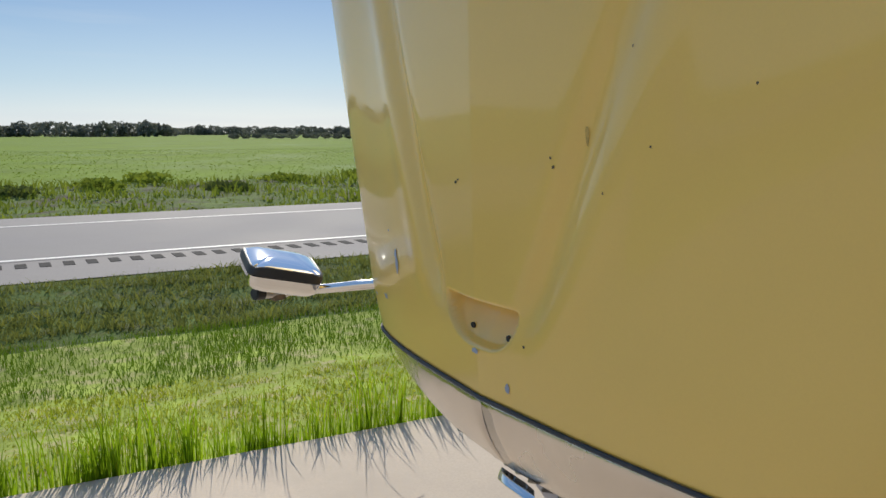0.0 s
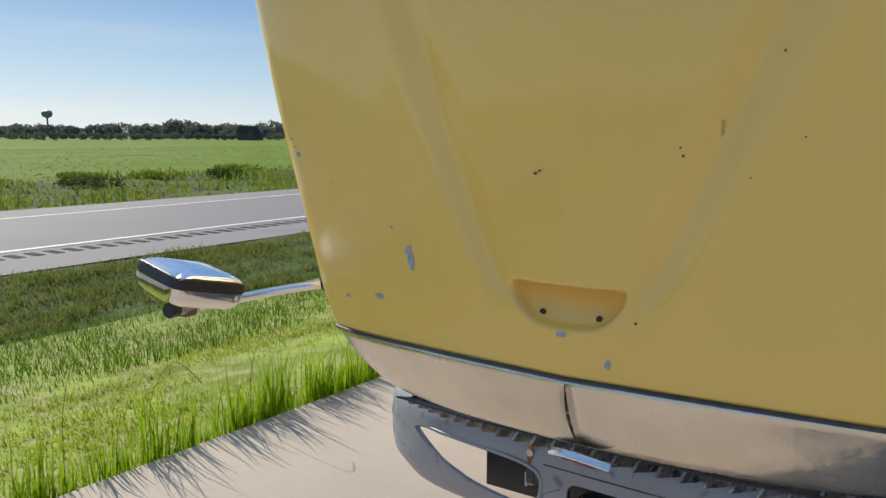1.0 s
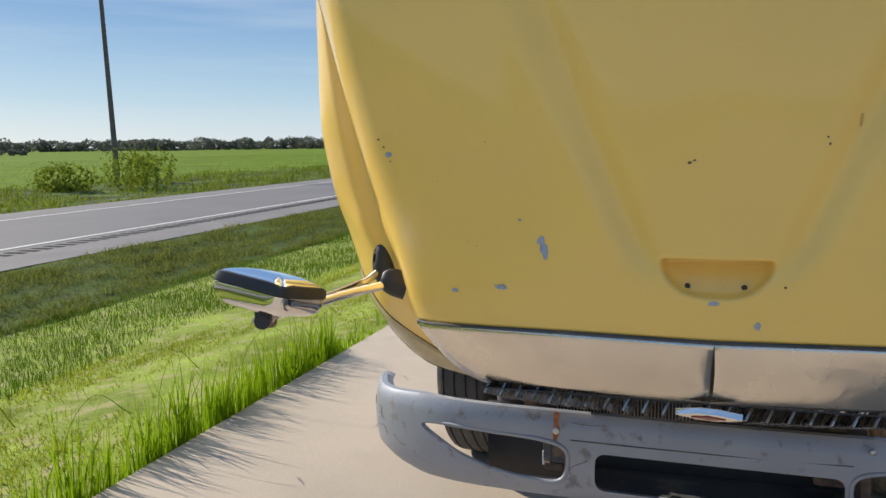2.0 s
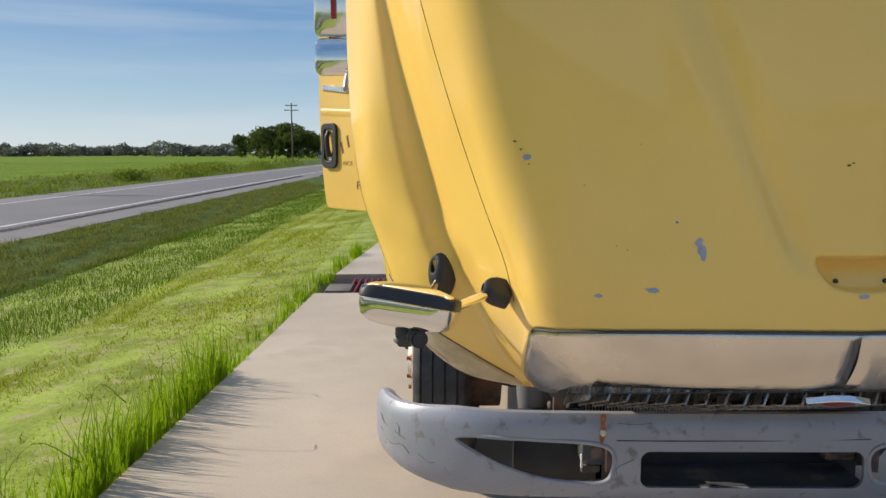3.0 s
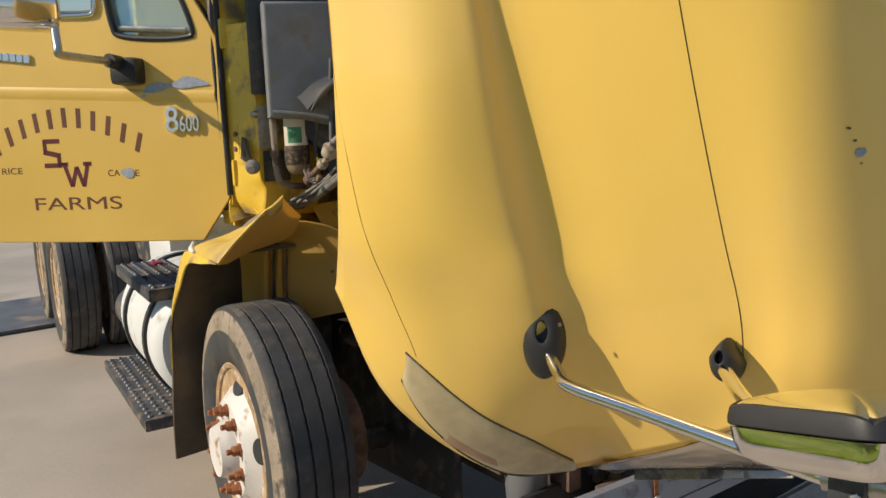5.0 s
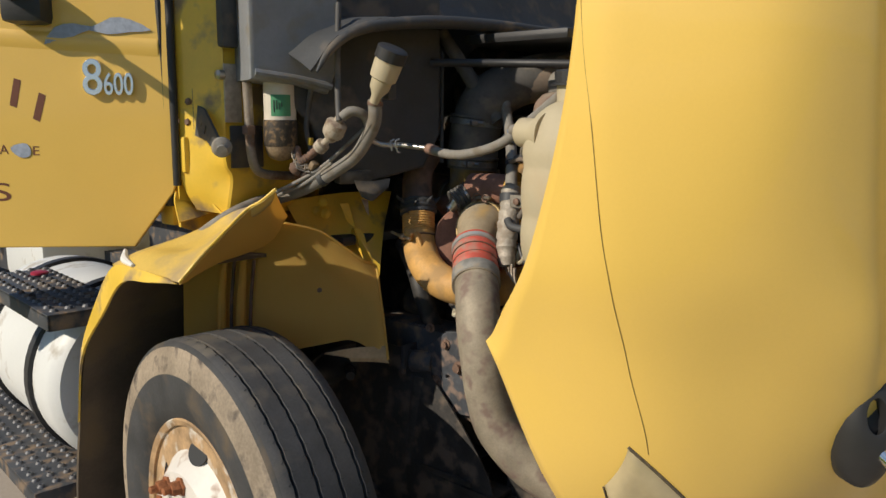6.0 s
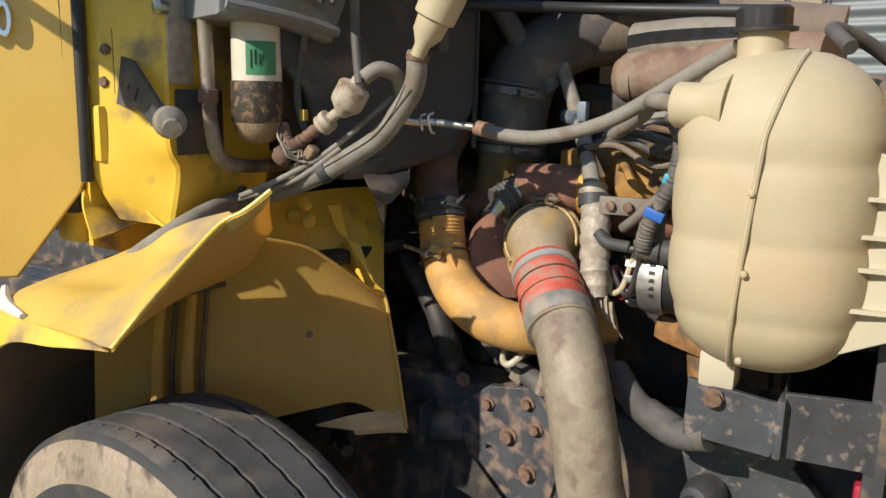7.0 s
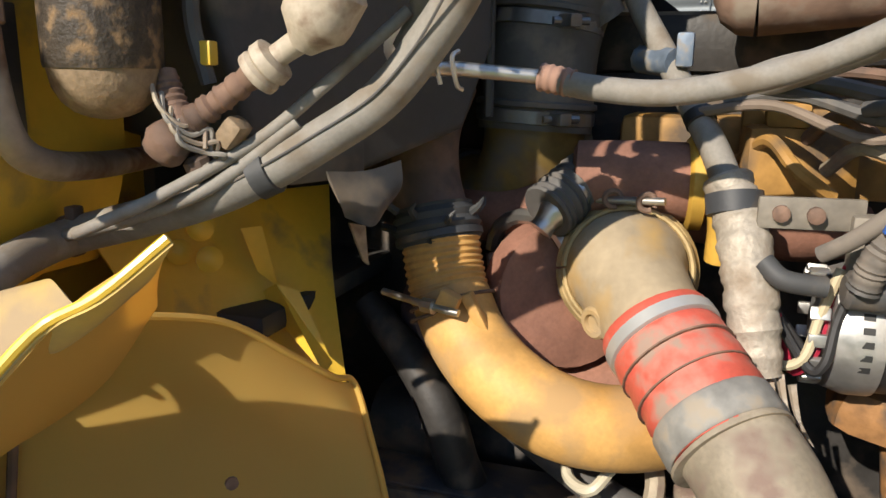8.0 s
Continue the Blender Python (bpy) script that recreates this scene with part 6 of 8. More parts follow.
hot = part("crossover_pipe", join(tube([(-.235, 2.445, 1.63), (-.235, 2.34, 1.64), (-.26, 2.20, 1.655), (-.30, 2.08, 1.66)], .052, 20), turned([(.01, -.05), (.035, -.04), (.050, -.02), (.052, 0)], (-.235, 2.445, 1.63), (0, -1, 0), 20)), mat("rusty_dusty_pipe", (.22, .14, .10), .75, var=.3, size=.07, grain=.2, bump=.12, dirt=(.29, .235, .18), dirt_amt=.4, dirt_size=.06), truck, "rust-brown capped pipe over the engine")
part("crossover_shield", tube([(-.17, 2.47, 1.70), (-.19, 2.33, 1.705), (-.22, 2.18, 1.69)], .045, 16), GREYHOSE, hot)

# wrapped hose held by a bracket
wrap = part("wrapped_hose", tube([(-.402, 2.462, 1.42), (-.42, 2.448, 1.385), (-.448, 2.434, 1.335), (-.468, 2.424, 1.28), (-.482, 2.412, 1.225)], [.026, .027, .0285, .027, .022], 22, 12, ring=lambda s: 1 + .05 * math.sin(50 * s) + .03 * math.sin(113 * s)), FOIL, truck, "silver heat-wrapped hose with torn foil")
part("bare_hose", tube([(-.22, 2.63, 1.72), (-.255, 2.59, 1.63), (-.292, 2.548, 1.56), (-.335, 2.51, 1.50), (-.378, 2.478, 1.45), (-.408, 2.457, 1.405)], [.0135, .0145, .0155, .016, .0165, .0175], 18, 8), GREYHOSE, wrap)
part("hose_band", turned([(.0165, -.008), (.0182, -.007), (.0182, .007), (.0165, .008)], (-.352, 2.497, 1.482), (-.5, -.35, -.65), 20), BLACK, wrap)
for k in range(5):
    part("foil_shred", tube([(-.472 - .004 * k, 2.43 - .012 * k, 1.255 - .008 * k), (-.484 - .003 * k, 2.425 - .013 * k, 1.235 - .012 * k), (-.488, 2.42 - .016 * k, 1.215 - .014 * k)], [.005, .003, .001], 5, 2), FOIL, wrap)
part("wrap_clamp", turned([(.027, -.012), (.031, -.011), (.031, .011), (.027, .012)], (-.415, 2.452, 1.395), (-.3, -.15, -1), 20), DARK, wrap)
part("hose_bracket", join(box((-.44, 2.378, 1.393), (.008, .105, .034), Matrix.Rotation(radians(8), 4, "Z"), .004), box((-.44, 2.325, 1.36), (.03, .03, .07), bevel=.004)), mat("dusty_bracket", (.22, .195, .16), .65, .2, var=.25, size=.03, grain=.2, bump=.08), wrap)
for y in (2.407, 2.374):
    part("bracket_bolt", turned([(.009, 0), (.009, .008), (.005, .010)], (-.447, y, 1.393), (-1, 0, 0), 10), OLDBOLT, wrap)
part("blue_clamp", join(tube([(-.27, 2.575, 1.55), (-.315, 2.53, 1.545)], .018, 10, 2), box((-.325, 2.52, 1.56), (.02, .02, .04), bevel=.004)), mat("dusty_blue", (.17, .215, .28), .5, .3, var=.25, size=.02, bump=.05, dirt=(.28, .25, .21), dirt_amt=.4, dirt_size=.02), wrap)

# coolant tank: ribbed translucent plastic, seam, neck, flange, cap
TC = Vector((-.605, 2.105, 1.425))
tv, tf = [], []
NT, NL = 48, 56
for i in range(NL + 1):
    h = -1 + 2 * i / NL
    z = .235 * h
    rr = (1 - abs(h) ** 4.2) ** .5 if abs(h) < 1 else 0
    lobes = 1 - .05 * (1 - abs(math.sin(math.pi * (h * 2.15 + .28))) ** .45) * (h < .45)
    for j in range(NT):
        a = 2 * math.pi * j / NT
        c, s = math.cos(a), math.sin(a)
        x = .128 * rr * lobes * math.copysign(abs(c) ** .8, c)
        y = .142 * rr * lobes * math.copysign(abs(s) ** .82, s)
        if h > .3 and s > 0:
            y *= 1 + .10 * (h - .3)
        tv.append(TC + Vector((x, y, z)))
for i in range(NL):
    for j in range(NT):
        tf.append((i * NT + j, i * NT + (j + 1) % NT, (i + 1) * NT + (j + 1) % NT, (i + 1) * NT + j))
ct = part("coolant_tank", (tv, tf), TANKPL, truck, "yellowed ribbed plastic coolant tank with a black cap", angle=80)
part("tank_seam", tube([TC + Vector((-.128 * (1 - abs(h) ** 4.2) ** .5 - .001, .012 - .02 * h - .045 * max(0, h - .5), .235 * h)) for h in np.linspace(-.985, .97, 40)], .0042, 8, 1), TANKPL, ct)
for z in (1.465, 1.356, 1.235):
    part("seam_pip", turned([(.005, 0), (.005, .006), (.002, .008)], (-.735, 2.116 - .004 * (z < 1.3), z), (-1, 0, 0), 8), TANKPL, ct)
part("filler_neck", turned([(.045, -.04), (.034, -.005), (.034, .03)], (-.62, 2.14, 1.655), (-.03, .03, 1), 28), TANKPL, ct)
part("tank_cap", turned([(.046, 0), (.046, .005), (.037, .007), (.0375, .030), (.034, .034), (.01, .035)], (-.62, 2.141, 1.682), (-.03, .03, 1), 48, lambda a, h: 1 + .035 * (math.sin(12 * a) > 0) * (.006 < h < .031)), BLACK, ct)
part("tank_nipple", turned([(.05, -.05), (.038, -.022), (.033, -.005), (.033, .028), (.030, .032), (.012, .032)], (-.668, 2.212, 1.577), (.12, 1, .05), 26), TANKPL, ct)
part("nipple_hose", tube([(-.667, 2.238, 1.578), (-.648, 2.278, 1.583), (-.585, 2.305, 1.580), (-.497, 2.345, 1.558), (-.40, 2.42, 1.525), (-.345, 2.458, 1.512), (-.325, 2.452, 1.525), (-.345, 2.40, 1.545), (-.38, 2.30, 1.56)], .0125, 14, 7), GREYHOSE, ct)
fl = axes((-.655, 1.93, 1.40), (0, 1, 0), (0, 0, 1))
part("tank_flange", plate([(-.045, -.10), (.07, -.155), (.07, .13), (.03, .115), (-.042, .068)], (), .008, fl, .002), TANKFL, ct)
part("tank_arm", join(plate([(.09, .035), (.02, .022), (-.05, .010), (-.175, .008), (-.175, -.008), (-.05, -.010), (.01, -.022), (.05, -.05), (.09, -.09)], (), .035, axes((-.60, 1.975, 1.548), (0, 1, 0), (0, 0, 1)), .004), box((-.60, 1.80, 1.548), (.042, .03, .022), bevel=.004)), TANKFL, ct)
for z in (1.462, 1.412, 1.368, 1.312):
    part("flange_rib", plate([(-.035, -.004), (.075, .02), (.075, -.03), (.02, -.016)], (), .006, axes((-.668, 1.93, z), (0, 1, 0), (-1, 0, .1))), TANKFL, ct)
for z in (1.436, 1.339):
    part("flange_bolt", join(turned([(.016, 0), (.016, .003)], (-.66, 1.911, z), (-1, 0, 0), 18), turned([(.011, .003), (.011, .012), (.006, .013)], (-.66, 1.911, z), (-1, 0, 0), 6)), DARK, ct)
part("tank_foot", box((-.635, 2.155, 1.19), (.05, .055, .06), bevel=.01), TANKFL, ct)

# bracket bars that carry the tank and the radiator
br = part("tank_bracket", join(plate([(-.075, -.045), (.05, -.045), (.065, -.02), (.065, .035), (-.075, .042)], (), .008, axes((-.655, 2.12, 1.122), (-.08, -1, -.02), (0, 0, 1)), .002), plate([(-.05, -.05), (.06, -.06), (.14, -.095), (.30, -.12), (.30, -.03), (.14, .0), (.10, .04), (-.05, .045)], (), .008, axes((-.63, 2.01, 1.125), (.33, -.94, 0), (0, 0, 1)), .002), box((-.645, 2.06, 1.12), (.05, .012, .09), bevel=.003)), FRAMEPAINT2, truck, "dark steel bracket with rusty bolts under the coolant tank")
for c in ((-.665, 2.155, 1.148), (-.595, 2.035, 1.097), (-.555, 1.86, 1.06), (-.553, 1.862, 1.105)):
    part("bracket_bolt", turned([(.016, 0), (.016, .004), (.011, .005), (.011, .013)], c, (-.95, -.3, 0), 8), OLDBOLT, br)
part("lower_bracket", join(plate([(-.11, -.16), (-.11, .06), (-.075, .085), (.03, .08), (.12, -.02), (.16, -.16)], (), .03, axes((-.50, 2.10, .94), (0, -1, 0), (0, 0, 1)), .004), box((-.51, 2.12, 1.02), (.05, .15, .02), bevel=.004)), FRAMEPAINT2, br)
part("link_arm", plate(rounded(-.12, .22, -.045, .05, .045), (), .03, axes((-.53, 2.06, .83), (0, -.80, -.60), (0, -.60, .80)), .006), FRAMEPAINT2, br)
part("bushing", join(turned([(.02, -.03), (.034, -.025), (.036, .0), (.026, .03), (.015, .035)], (-.545, 2.18, .925), (-1, .3, 0), 18), turned([(.015, .03), (.015, .06), (.010, .062)], (-.545, 2.18, .925), (-1, .3, 0), 8), turned([(.012, .0), (.014, .05), (.010, .06)], (-.54, 2.19, .865), (-1, .3, 0), 8)), DARK, br)

# frame bracket with the shock absorber's upper eye
shock = part("shock_absorber", tube([(-.455, 2.735, .845), (-.47, 2.74, .70), (-.50, 2.75, .42)], [.036, .036, .036], 18, 3), GREASE, truck, "black shock absorber hung on the frame bracket")
part("shock_eye", join(turned([(.030, -.035), (.034, -.03), (.034, .03), (.030, .035)], (-.455, 2.735, .885), (.3, -1, 0), 20), box((-.46, 2.785, .89), (.07, .012, .09), bevel=.012), turned([(.014, .0), (.014, .06), (.008, .062)], (-.45, 2.70, .885), (.3, -1, 0), 10)), DARK, shock)
part("frame_bracket", join(plate([(-.11, -.16), (.10, -.14), (.14, .03), (.06, .10), (-.04, .085), (-.11, .03)], (rounded(-.045, -.025, -.055, -.04, .004),), .014, axes((-.45, 2.60, .91), (0, -1, 0), (0, 0, 1)), .003), box((-.44, 2.50, .88), (.02, .12, .20), bevel=.006)), FRAMEPAINT, truck, "rusty cast frame bracket with bolts")
for y, z in ((2.591, .90), (2.68, .84), (2.545, .83)):
    part("frame_bolt", turned([(.020, 0), (.020, .005), (.013, .006), (.013, .018)], (-.458, y, z), (-1, 0, 0), 10), OLDBOLT, truck)
part("steering_arm", tube([(-.36, 2.92, 1.22), (-.39, 2.83, 1.14), (-.40, 2.79, 1.08), (-.385, 2.77, 1.0), (-.36, 2.74, .93)], [.02, .026, .03, .03, .025], 12), GREASE, truck)
part("starter_body", join(turned([(.06, 0), (.075, .01), (.075, .18), (.05, .2)], (-.22, 2.66, .98), (.1, 1, 0), 20), turned([(.05, 0), (.058, .01), (.058, .12), (.03, .13)], (-.30, 2.80, 1.02), (.1, 1, 0), 18)), GREASE, eng)
for pts, r in (([(-.35, 2.70, 1.06), (-.40, 2.62, 1.04), (-.44, 2.56, 1.03), (-.45, 2.50, 1.01)], .022), ([(-.25, 2.75, 1.10), (-.35, 2.67, 1.075), (-.42, 2.58, 1.07)], .016), ([(-.50, 2.36, 1.10), (-.56, 2.30, 1.07), (-.62, 2.22, 1.06), (-.64, 2.16, 1.075)], .024)):
    part("dark_hose", tube(pts, r, 12), DARKHOSE, truck)
part("white_loop", tube([(-.47, 2.56, 1.085), (-.49, 2.58, 1.065), (-.46, 2.61, 1.06), (-.43, 2.62, 1.08)], .007, 8), TANKFL, truck)
part("hose_cuff", tube([(-.575, 2.275, 1.065), (-.62, 2.215, 1.06)], .026, 14, 2), DARKHOSE, truck)
for c, size, ax, an in (((-.43, 2.46, 1.05), (.03, .06, .02), "Z", .4), ((-.40, 2.42, 1.10), (.05, .03, .02), "Y", .7), ((-.44, 2.58, 1.03), (.035, .03, .03), "X", .5)):
    part("pipe_union", box(c, size, Matrix.Rotation(an, 4, ax), .006), PIPE, truck)

# alternator and wiring behind the tank
alt = part("alternator", join(turned([(.03, -.07), (.065, -.06), (.072, -.04), (.072, -.015)], (-.40, 2.29, 1.265), (.1, -1, 0), 28), turned([(.072, .02), (.072, .05), (.06, .07), (.03, .075)], (-.40, 2.29, 1.265), (.1, -1, 0), 28)), ALU, truck, "cast aluminium alternator with black core")
part("alternator_core", turned([(.068, -.02), (.068, .025)], (-.40, 2.29, 1.265), (.1, -1, 0), 28), BLACK, alt)
for i in range(14):
    a = 2 * math.pi * i / 14
    part("cooling_fin", box((-.40 + .062 * math.cos(a), 2.36, 1.265 + .062 * math.sin(a)), (.008, .02, .014), Matrix.Rotation(-a, 4, "Y"), .002), ALU, alt)
for i in range(9):
    a = math.pi * .62 + .19 * i
    u = Vector((math.cos(a), 0.1 * math.cos(a), math.sin(a)))
    for o in (-.052, -.033, .038, .056):
        part("vent_slot", box(Vector((-.40, 2.29 - o, 1.265)) + u * (.0725 if abs(o) < .05 else .067), (.005, .011, .007), Matrix.Rotation(-a, 4, "Y"), 0), INK, alt)
part("engine_mount", join(box((-.36, 2.25, 1.15), (.09, .16, .06), Matrix.Rotation(.25, 4, "X"), .025), tube([(-.36, 2.24, 1.12), (-.36, 2.23, 1.04)], .03, 12, 2)), mat("orange_brown_iron", (.30, .15, .055), .75, var=.35, size=.03, grain=.2, bump=.2, dirt=(.13, .085, .055), dirt_amt=.45, dirt_size=.04), eng)
part("pulley", turned([(.02, 0), (.06, .002), (.062, .012), (.052, .018), (.062, .024), (.062, .034), (.02, .036)], (-.34, 2.13, 1.13), (0, -1, 0), 32), GREASE, eng)
loom = part("wiring_loom", tube([(-.47, 2.30, 1.56), (-.495, 2.275, 1.52), (-.51, 2.275, 1.47), (-.51, 2.295, 1.42), (-.50, 2.32, 1.37), (-.49, 2.33, 1.33)], .0155, 12, 14, ring=lambda s: 1 + .07 * math.sin(190 * s)), DARKHOSE, truck, "corrugated black wiring loom with blue clips")
for c, m0 in (((-.516, 2.278, 1.452), CYANPL), ((-.516, 2.306, 1.394), BLUEPL)):
    part("blue_clip", box(c, (.018, .035, .018), Matrix.Rotation(radians(20), 4, "X"), .003), m0, loom)
part("connector_block", box((-.512, 2.292, 1.425), (.02, .024, .06), Matrix.Rotation(radians(25), 4, "X"), .004), BLACK, loom)
part("cable_tag", box((-.46, 2.235, 1.455), (.004, .034, .055), bevel=.001), WHITE, loom)
part("tag_stripe", box((-.4625, 2.243, 1.462), (.002, .012, .04), bevel=0), mat("tag_green", (.05, .42, .10), .5, bump=0), loom)
part("branch", tube([(-.515, 2.285, 1.44), (-.512, 2.315, 1.41), (-.50, 2.345, 1.38), (-.485, 2.37, 1.36)], .009, 10), DARKHOSE, loom)
part("connector", join(turned([(.014, 0), (.020, .005), (.020, .04), (.014, .045)], (-.475, 2.345, 1.325), (.1, -1, -.05), 18), turned([(.022, .045), (.024, .05), (.024, .062), (.02, .066)], (-.475, 2.345, 1.325), (.1, -1, -.05), 18), tube([(-.475, 2.36, 1.325), (-.48, 2.40, 1.33), (-.47, 2.42, 1.345)], .011, 10)), DUSTY, loom)
for k, (m0, x) in enumerate(((TANKPL, -.452), (REDW, -.440), (BLACK, -.46), (BLACK, -.43))):
    part("wire", tube([(x, 2.345 - .008 * k, 1.34), (x - .004, 2.36 - .008 * k, 1.29), (x - .012, 2.372 - .01 * k, 1.245), (x - .005, 2.395 - .014 * k, 1.235 - .01 * (k % 2)), (x + .01, 2.40, 1.28)], .0055, 8), m0, loom)
for k in range(5):
    part("pipe_run", tube([(-.36 - .01 * k, 2.50 - .03 * k, 1.49 + .012 * k), (-.40, 2.42 - .02 * k, 1.50 + .012 * k), (-.44, 2.33 - .015 * k, 1.47 + .02 * k), (-.42, 2.25, 1.50 + .015 * k)], .006 + .0015 * (k % 3), 8), (DUSTPIPE, DARKHOSE, DARKHOSE, RUST, BLACK)[k], truck)

DUSTWHITE = mat("grimy_white_plastic", (.47, .40, .31), .6, var=.2, size=.03, grain=.15, grain_size=.004, bump=.08, dirt=(.24, .17, .12), dirt_amt=.45, dirt_size=.03)
# lines from the brake reservoir: hose, thin lines, fittings
res = part("brake_reservoir", turned([(.012, -.085), (.013, -.065), (.025, -.045), (.027, -.022), (.034, -.018), (.036, .02), (.035, .032)], (-.727, 2.614, 1.722), (.05, -.44, .90), 28), TANKPL, truck, "small yellowed fluid reservoir with a black cap")
part("reservoir_cap", turned([(.0385, 0), (.0385, .028), (.034, .032), (.008, .033)], (-.7255, 2.601, 1.749), (.05, -.44, .90), 36, lambda a, h: 1 + .03 * (math.sin(14 * a) > 0)), BLACK, res)
part("reservoir_bracket", box((-.69, 2.65, 1.68), (.03, .05, .05), bevel=.006), DUSTY, res)
part("fluid_hose", tube([(-.722, 2.657, 1.655), (-.714, 2.668, 1.60), (-.713, 2.702, 1.55), (-.72, 2.738, 1.508), (-.735, 2.785, 1.475), (-.75, 2.825, 1.45), (-.755, 2.88, 1.425), (-.748, 2.96, 1.40), (-.750, 3.035, 1.379), (-.80, 3.035, 1.374), (-.845, 3.03, 1.366), (-.91, 3.03, 1.345), (-.965, 3.07, 1.30), (-.99, 3.14, 1.24)], .0178, 16, 8), GREYHOSE, res)
part("hose_clip", turned([(.017, -.006), (.020, -.005), (.020, .005), (.017, .006)], (-.72, 2.658, 1.645), (0, -.15, 1), 16), OLDBOLT, res)
part("cable_tie", turned([(.0185, -.009), (.021, -.008), (.021, .008), (.0185, .009)], (-.750, 2.83, 1.448), (-.15, .8, -.38), 20), DUSTY, res)
part("cable_tie", join(turned([(.0185, -.004), (.0205, -.003), (.0205, .003), (.0185, .004)], (-.748, 3.044, 1.377), (-.1, .9, -.3), 20), box((-.752, 3.035, 1.400), (.014, .012, .014), bevel=.003)), RUST, res)
part("hose_seam", tube([(-.742, 2.667, 1.60), (-.733, 2.70, 1.553), (-.739, 2.736, 1.512), (-.753, 2.783, 1.480), (-.768, 2.823, 1.455), (-.773, 2.88, 1.428), (-.766, 2.96, 1.403), (-.766, 3.044, 1.380)], .0012, 6, 8), DARKHOSE, res)
line = part("coolant_line", tube([(-.537, 2.640, 1.527), (-.545, 2.59, 1.518), (-.55, 2.52, 1.515), (-.545, 2.44, 1.53), (-.55, 2.37, 1.556), (-.57, 2.29, 1.60), (-.595, 2.21, 1.645), (-.61, 2.175, 1.662)], .0125, 14, 8), GREYHOSE, truck, "grey rubber coolant line to the tank")
part("red_sleeve", tube([(-.537, 2.645, 1.528), (-.54, 2.612, 1.522)], .0138, 16, 24, ring=lambda s: 1 + .055 * math.sin(26 * s)), mat("faded_red", (.32, .19, .14), .75, var=.2, bump=.05), line)
part("thin_line", tube([(-.537, 2.645, 1.528), (-.55, 2.69, 1.532), (-.566, 2.725, 1.535), (-.60, 2.755, 1.536), (-.63, 2.765, 1.55), (-.64, 2.75, 1.58)], .0075, 10), STEEL, line)
part("spring_clip", join(tube([(-.57, 2.72, 1.552), (-.583, 2.722, 1.545), (-.58, 2.718, 1.52), (-.572, 2.715, 1.515)], .0025, 6), tube([(-.575, 2.735, 1.55), (-.588, 2.737, 1.543), (-.585, 2.733, 1.52)], .0025, 6)), STEEL, line)
fit = part("valve_fitting", join(turned([(.010, -.02), (.016, -.012), (.027, .0), (.0285, .008), (.0285, .034), (.025, .038), (.012, .042), (.010, .06)], (-.766, 2.772, 1.565), (.05, -.52, .85), 26)), DUSTWHITE, truck, "white plastic check valve on rusty fittings")
part("fitting_stem", tube([(-.767, 2.776, 1.558), (-.768, 2.797, 1.546), (-.772, 2.82, 1.53)], [.0105, .0095, .010], 14, 4), DUSTWHITE, fit)
part("fitting_collar", join(turned([(.011, -.014), (.0185, -.011), (.0195, -.002), (.016, .001), (.019, .004), (.019, .010), (.012, .013)], (-.770, 2.813, 1.534), (-.1, .78, -.62), 18)), DUSTWHITE, fit)
part("fitting_elbow", join(tube([(-.772, 2.82, 1.53), (-.779, 2.85, 1.508), (-.787, 2.878, 1.488)], [.011, .010, .0125], 14, 12, ring=lambda s: 1 + .10 * math.sin(31 * s) + .07 * math.sin(73 * s)), turned([(.006, -.018), (.016, -.012), (.019, 0), (.016, .012), (.006, .018)], (-.790, 2.892, 1.474), (.3, .8, -.4), 16, lambda a, h: 1 + .10 * math.sin(3 * a + 90 * h)), turned([(.008, 0), (.012, .004), (.012, .016), (.009, .020)], (-.777, 2.878, 1.463), (.2, -.3, -1), 8)), RUST, fit)
part("fitting_tip", join(tube([(-.788, 2.882, 1.490), (-.786, 2.890, 1.507), (-.783, 2.896, 1.524)], [.012, .0115, .0095], 14, 6, ring=lambda s: 1 + .08 * math.sin(40 * s)), turned([(.0095, 0), (.0085, .008), (.003, .010)], (-.783, 2.896, 1.523), (.15, .3, 1), 12)), OLDBOLT, fit)
for k in range(4):
    part("twisted_wire", tube([(-.800 + .004 * k, 2.898 - .006 * k, 1.520 - .006 * k), (-.806, 2.886 - .005 * k, 1.502 - .008 * k), (-.797 + .003 * k, 2.872 - .004 * k, 1.488 - .007 * k), (-.782, 2.864 - .006 * k, 1.495 - .010 * k), (-.790 + .006 * k, 2.858, 1.470 - .004 * k)], .0022, 6, 5), GREYHOSE if k % 2 else PIPE, fit)
part("fitting_shell", box((-.77, 2.845, 1.482), (.022, .018, .026), Matrix.Rotation(.7, 4, "X"), .006), DRIERLOW, fit)
part("vacuum_hose", tube([(-.765, 2.735, 1.61), (-.75, 2.715, 1.625), (-.72, 2.70, 1.615), (-.69, 2.71, 1.58), (-.68, 2.73, 1.55)], .013, 12), GREYHOSE, fit)
part("thin_hose", tube([(-.77, 2.74, 1.60), (-.755, 2.76, 1.68), (-.745, 2.77, 1.78), (-.73, 2.78, 1.90)], .008, 10), DARKHOSE, fit)
part("thin_hose", tube([(-.70, 2.72, 1.58), (-.735, 2.78, 1.52), (-.76, 2.83, 1.475), (-.80, 2.90, 1.43), (-.83, 2.96, 1.40)], .0055, 10), GREYHOSE, fit)
part("thin_hose", tube([(-.755, 2.85, 1.75), (-.75, 2.88, 1.66), (-.755, 2.89, 1.58), (-.75, 2.88, 1.52)], .007, 8), DARKHOSE, fit)
part("yellow_tag", box((-.752, 2.878, 1.545), (.012, .012, .02), bevel=.002), CABYEL, fit)

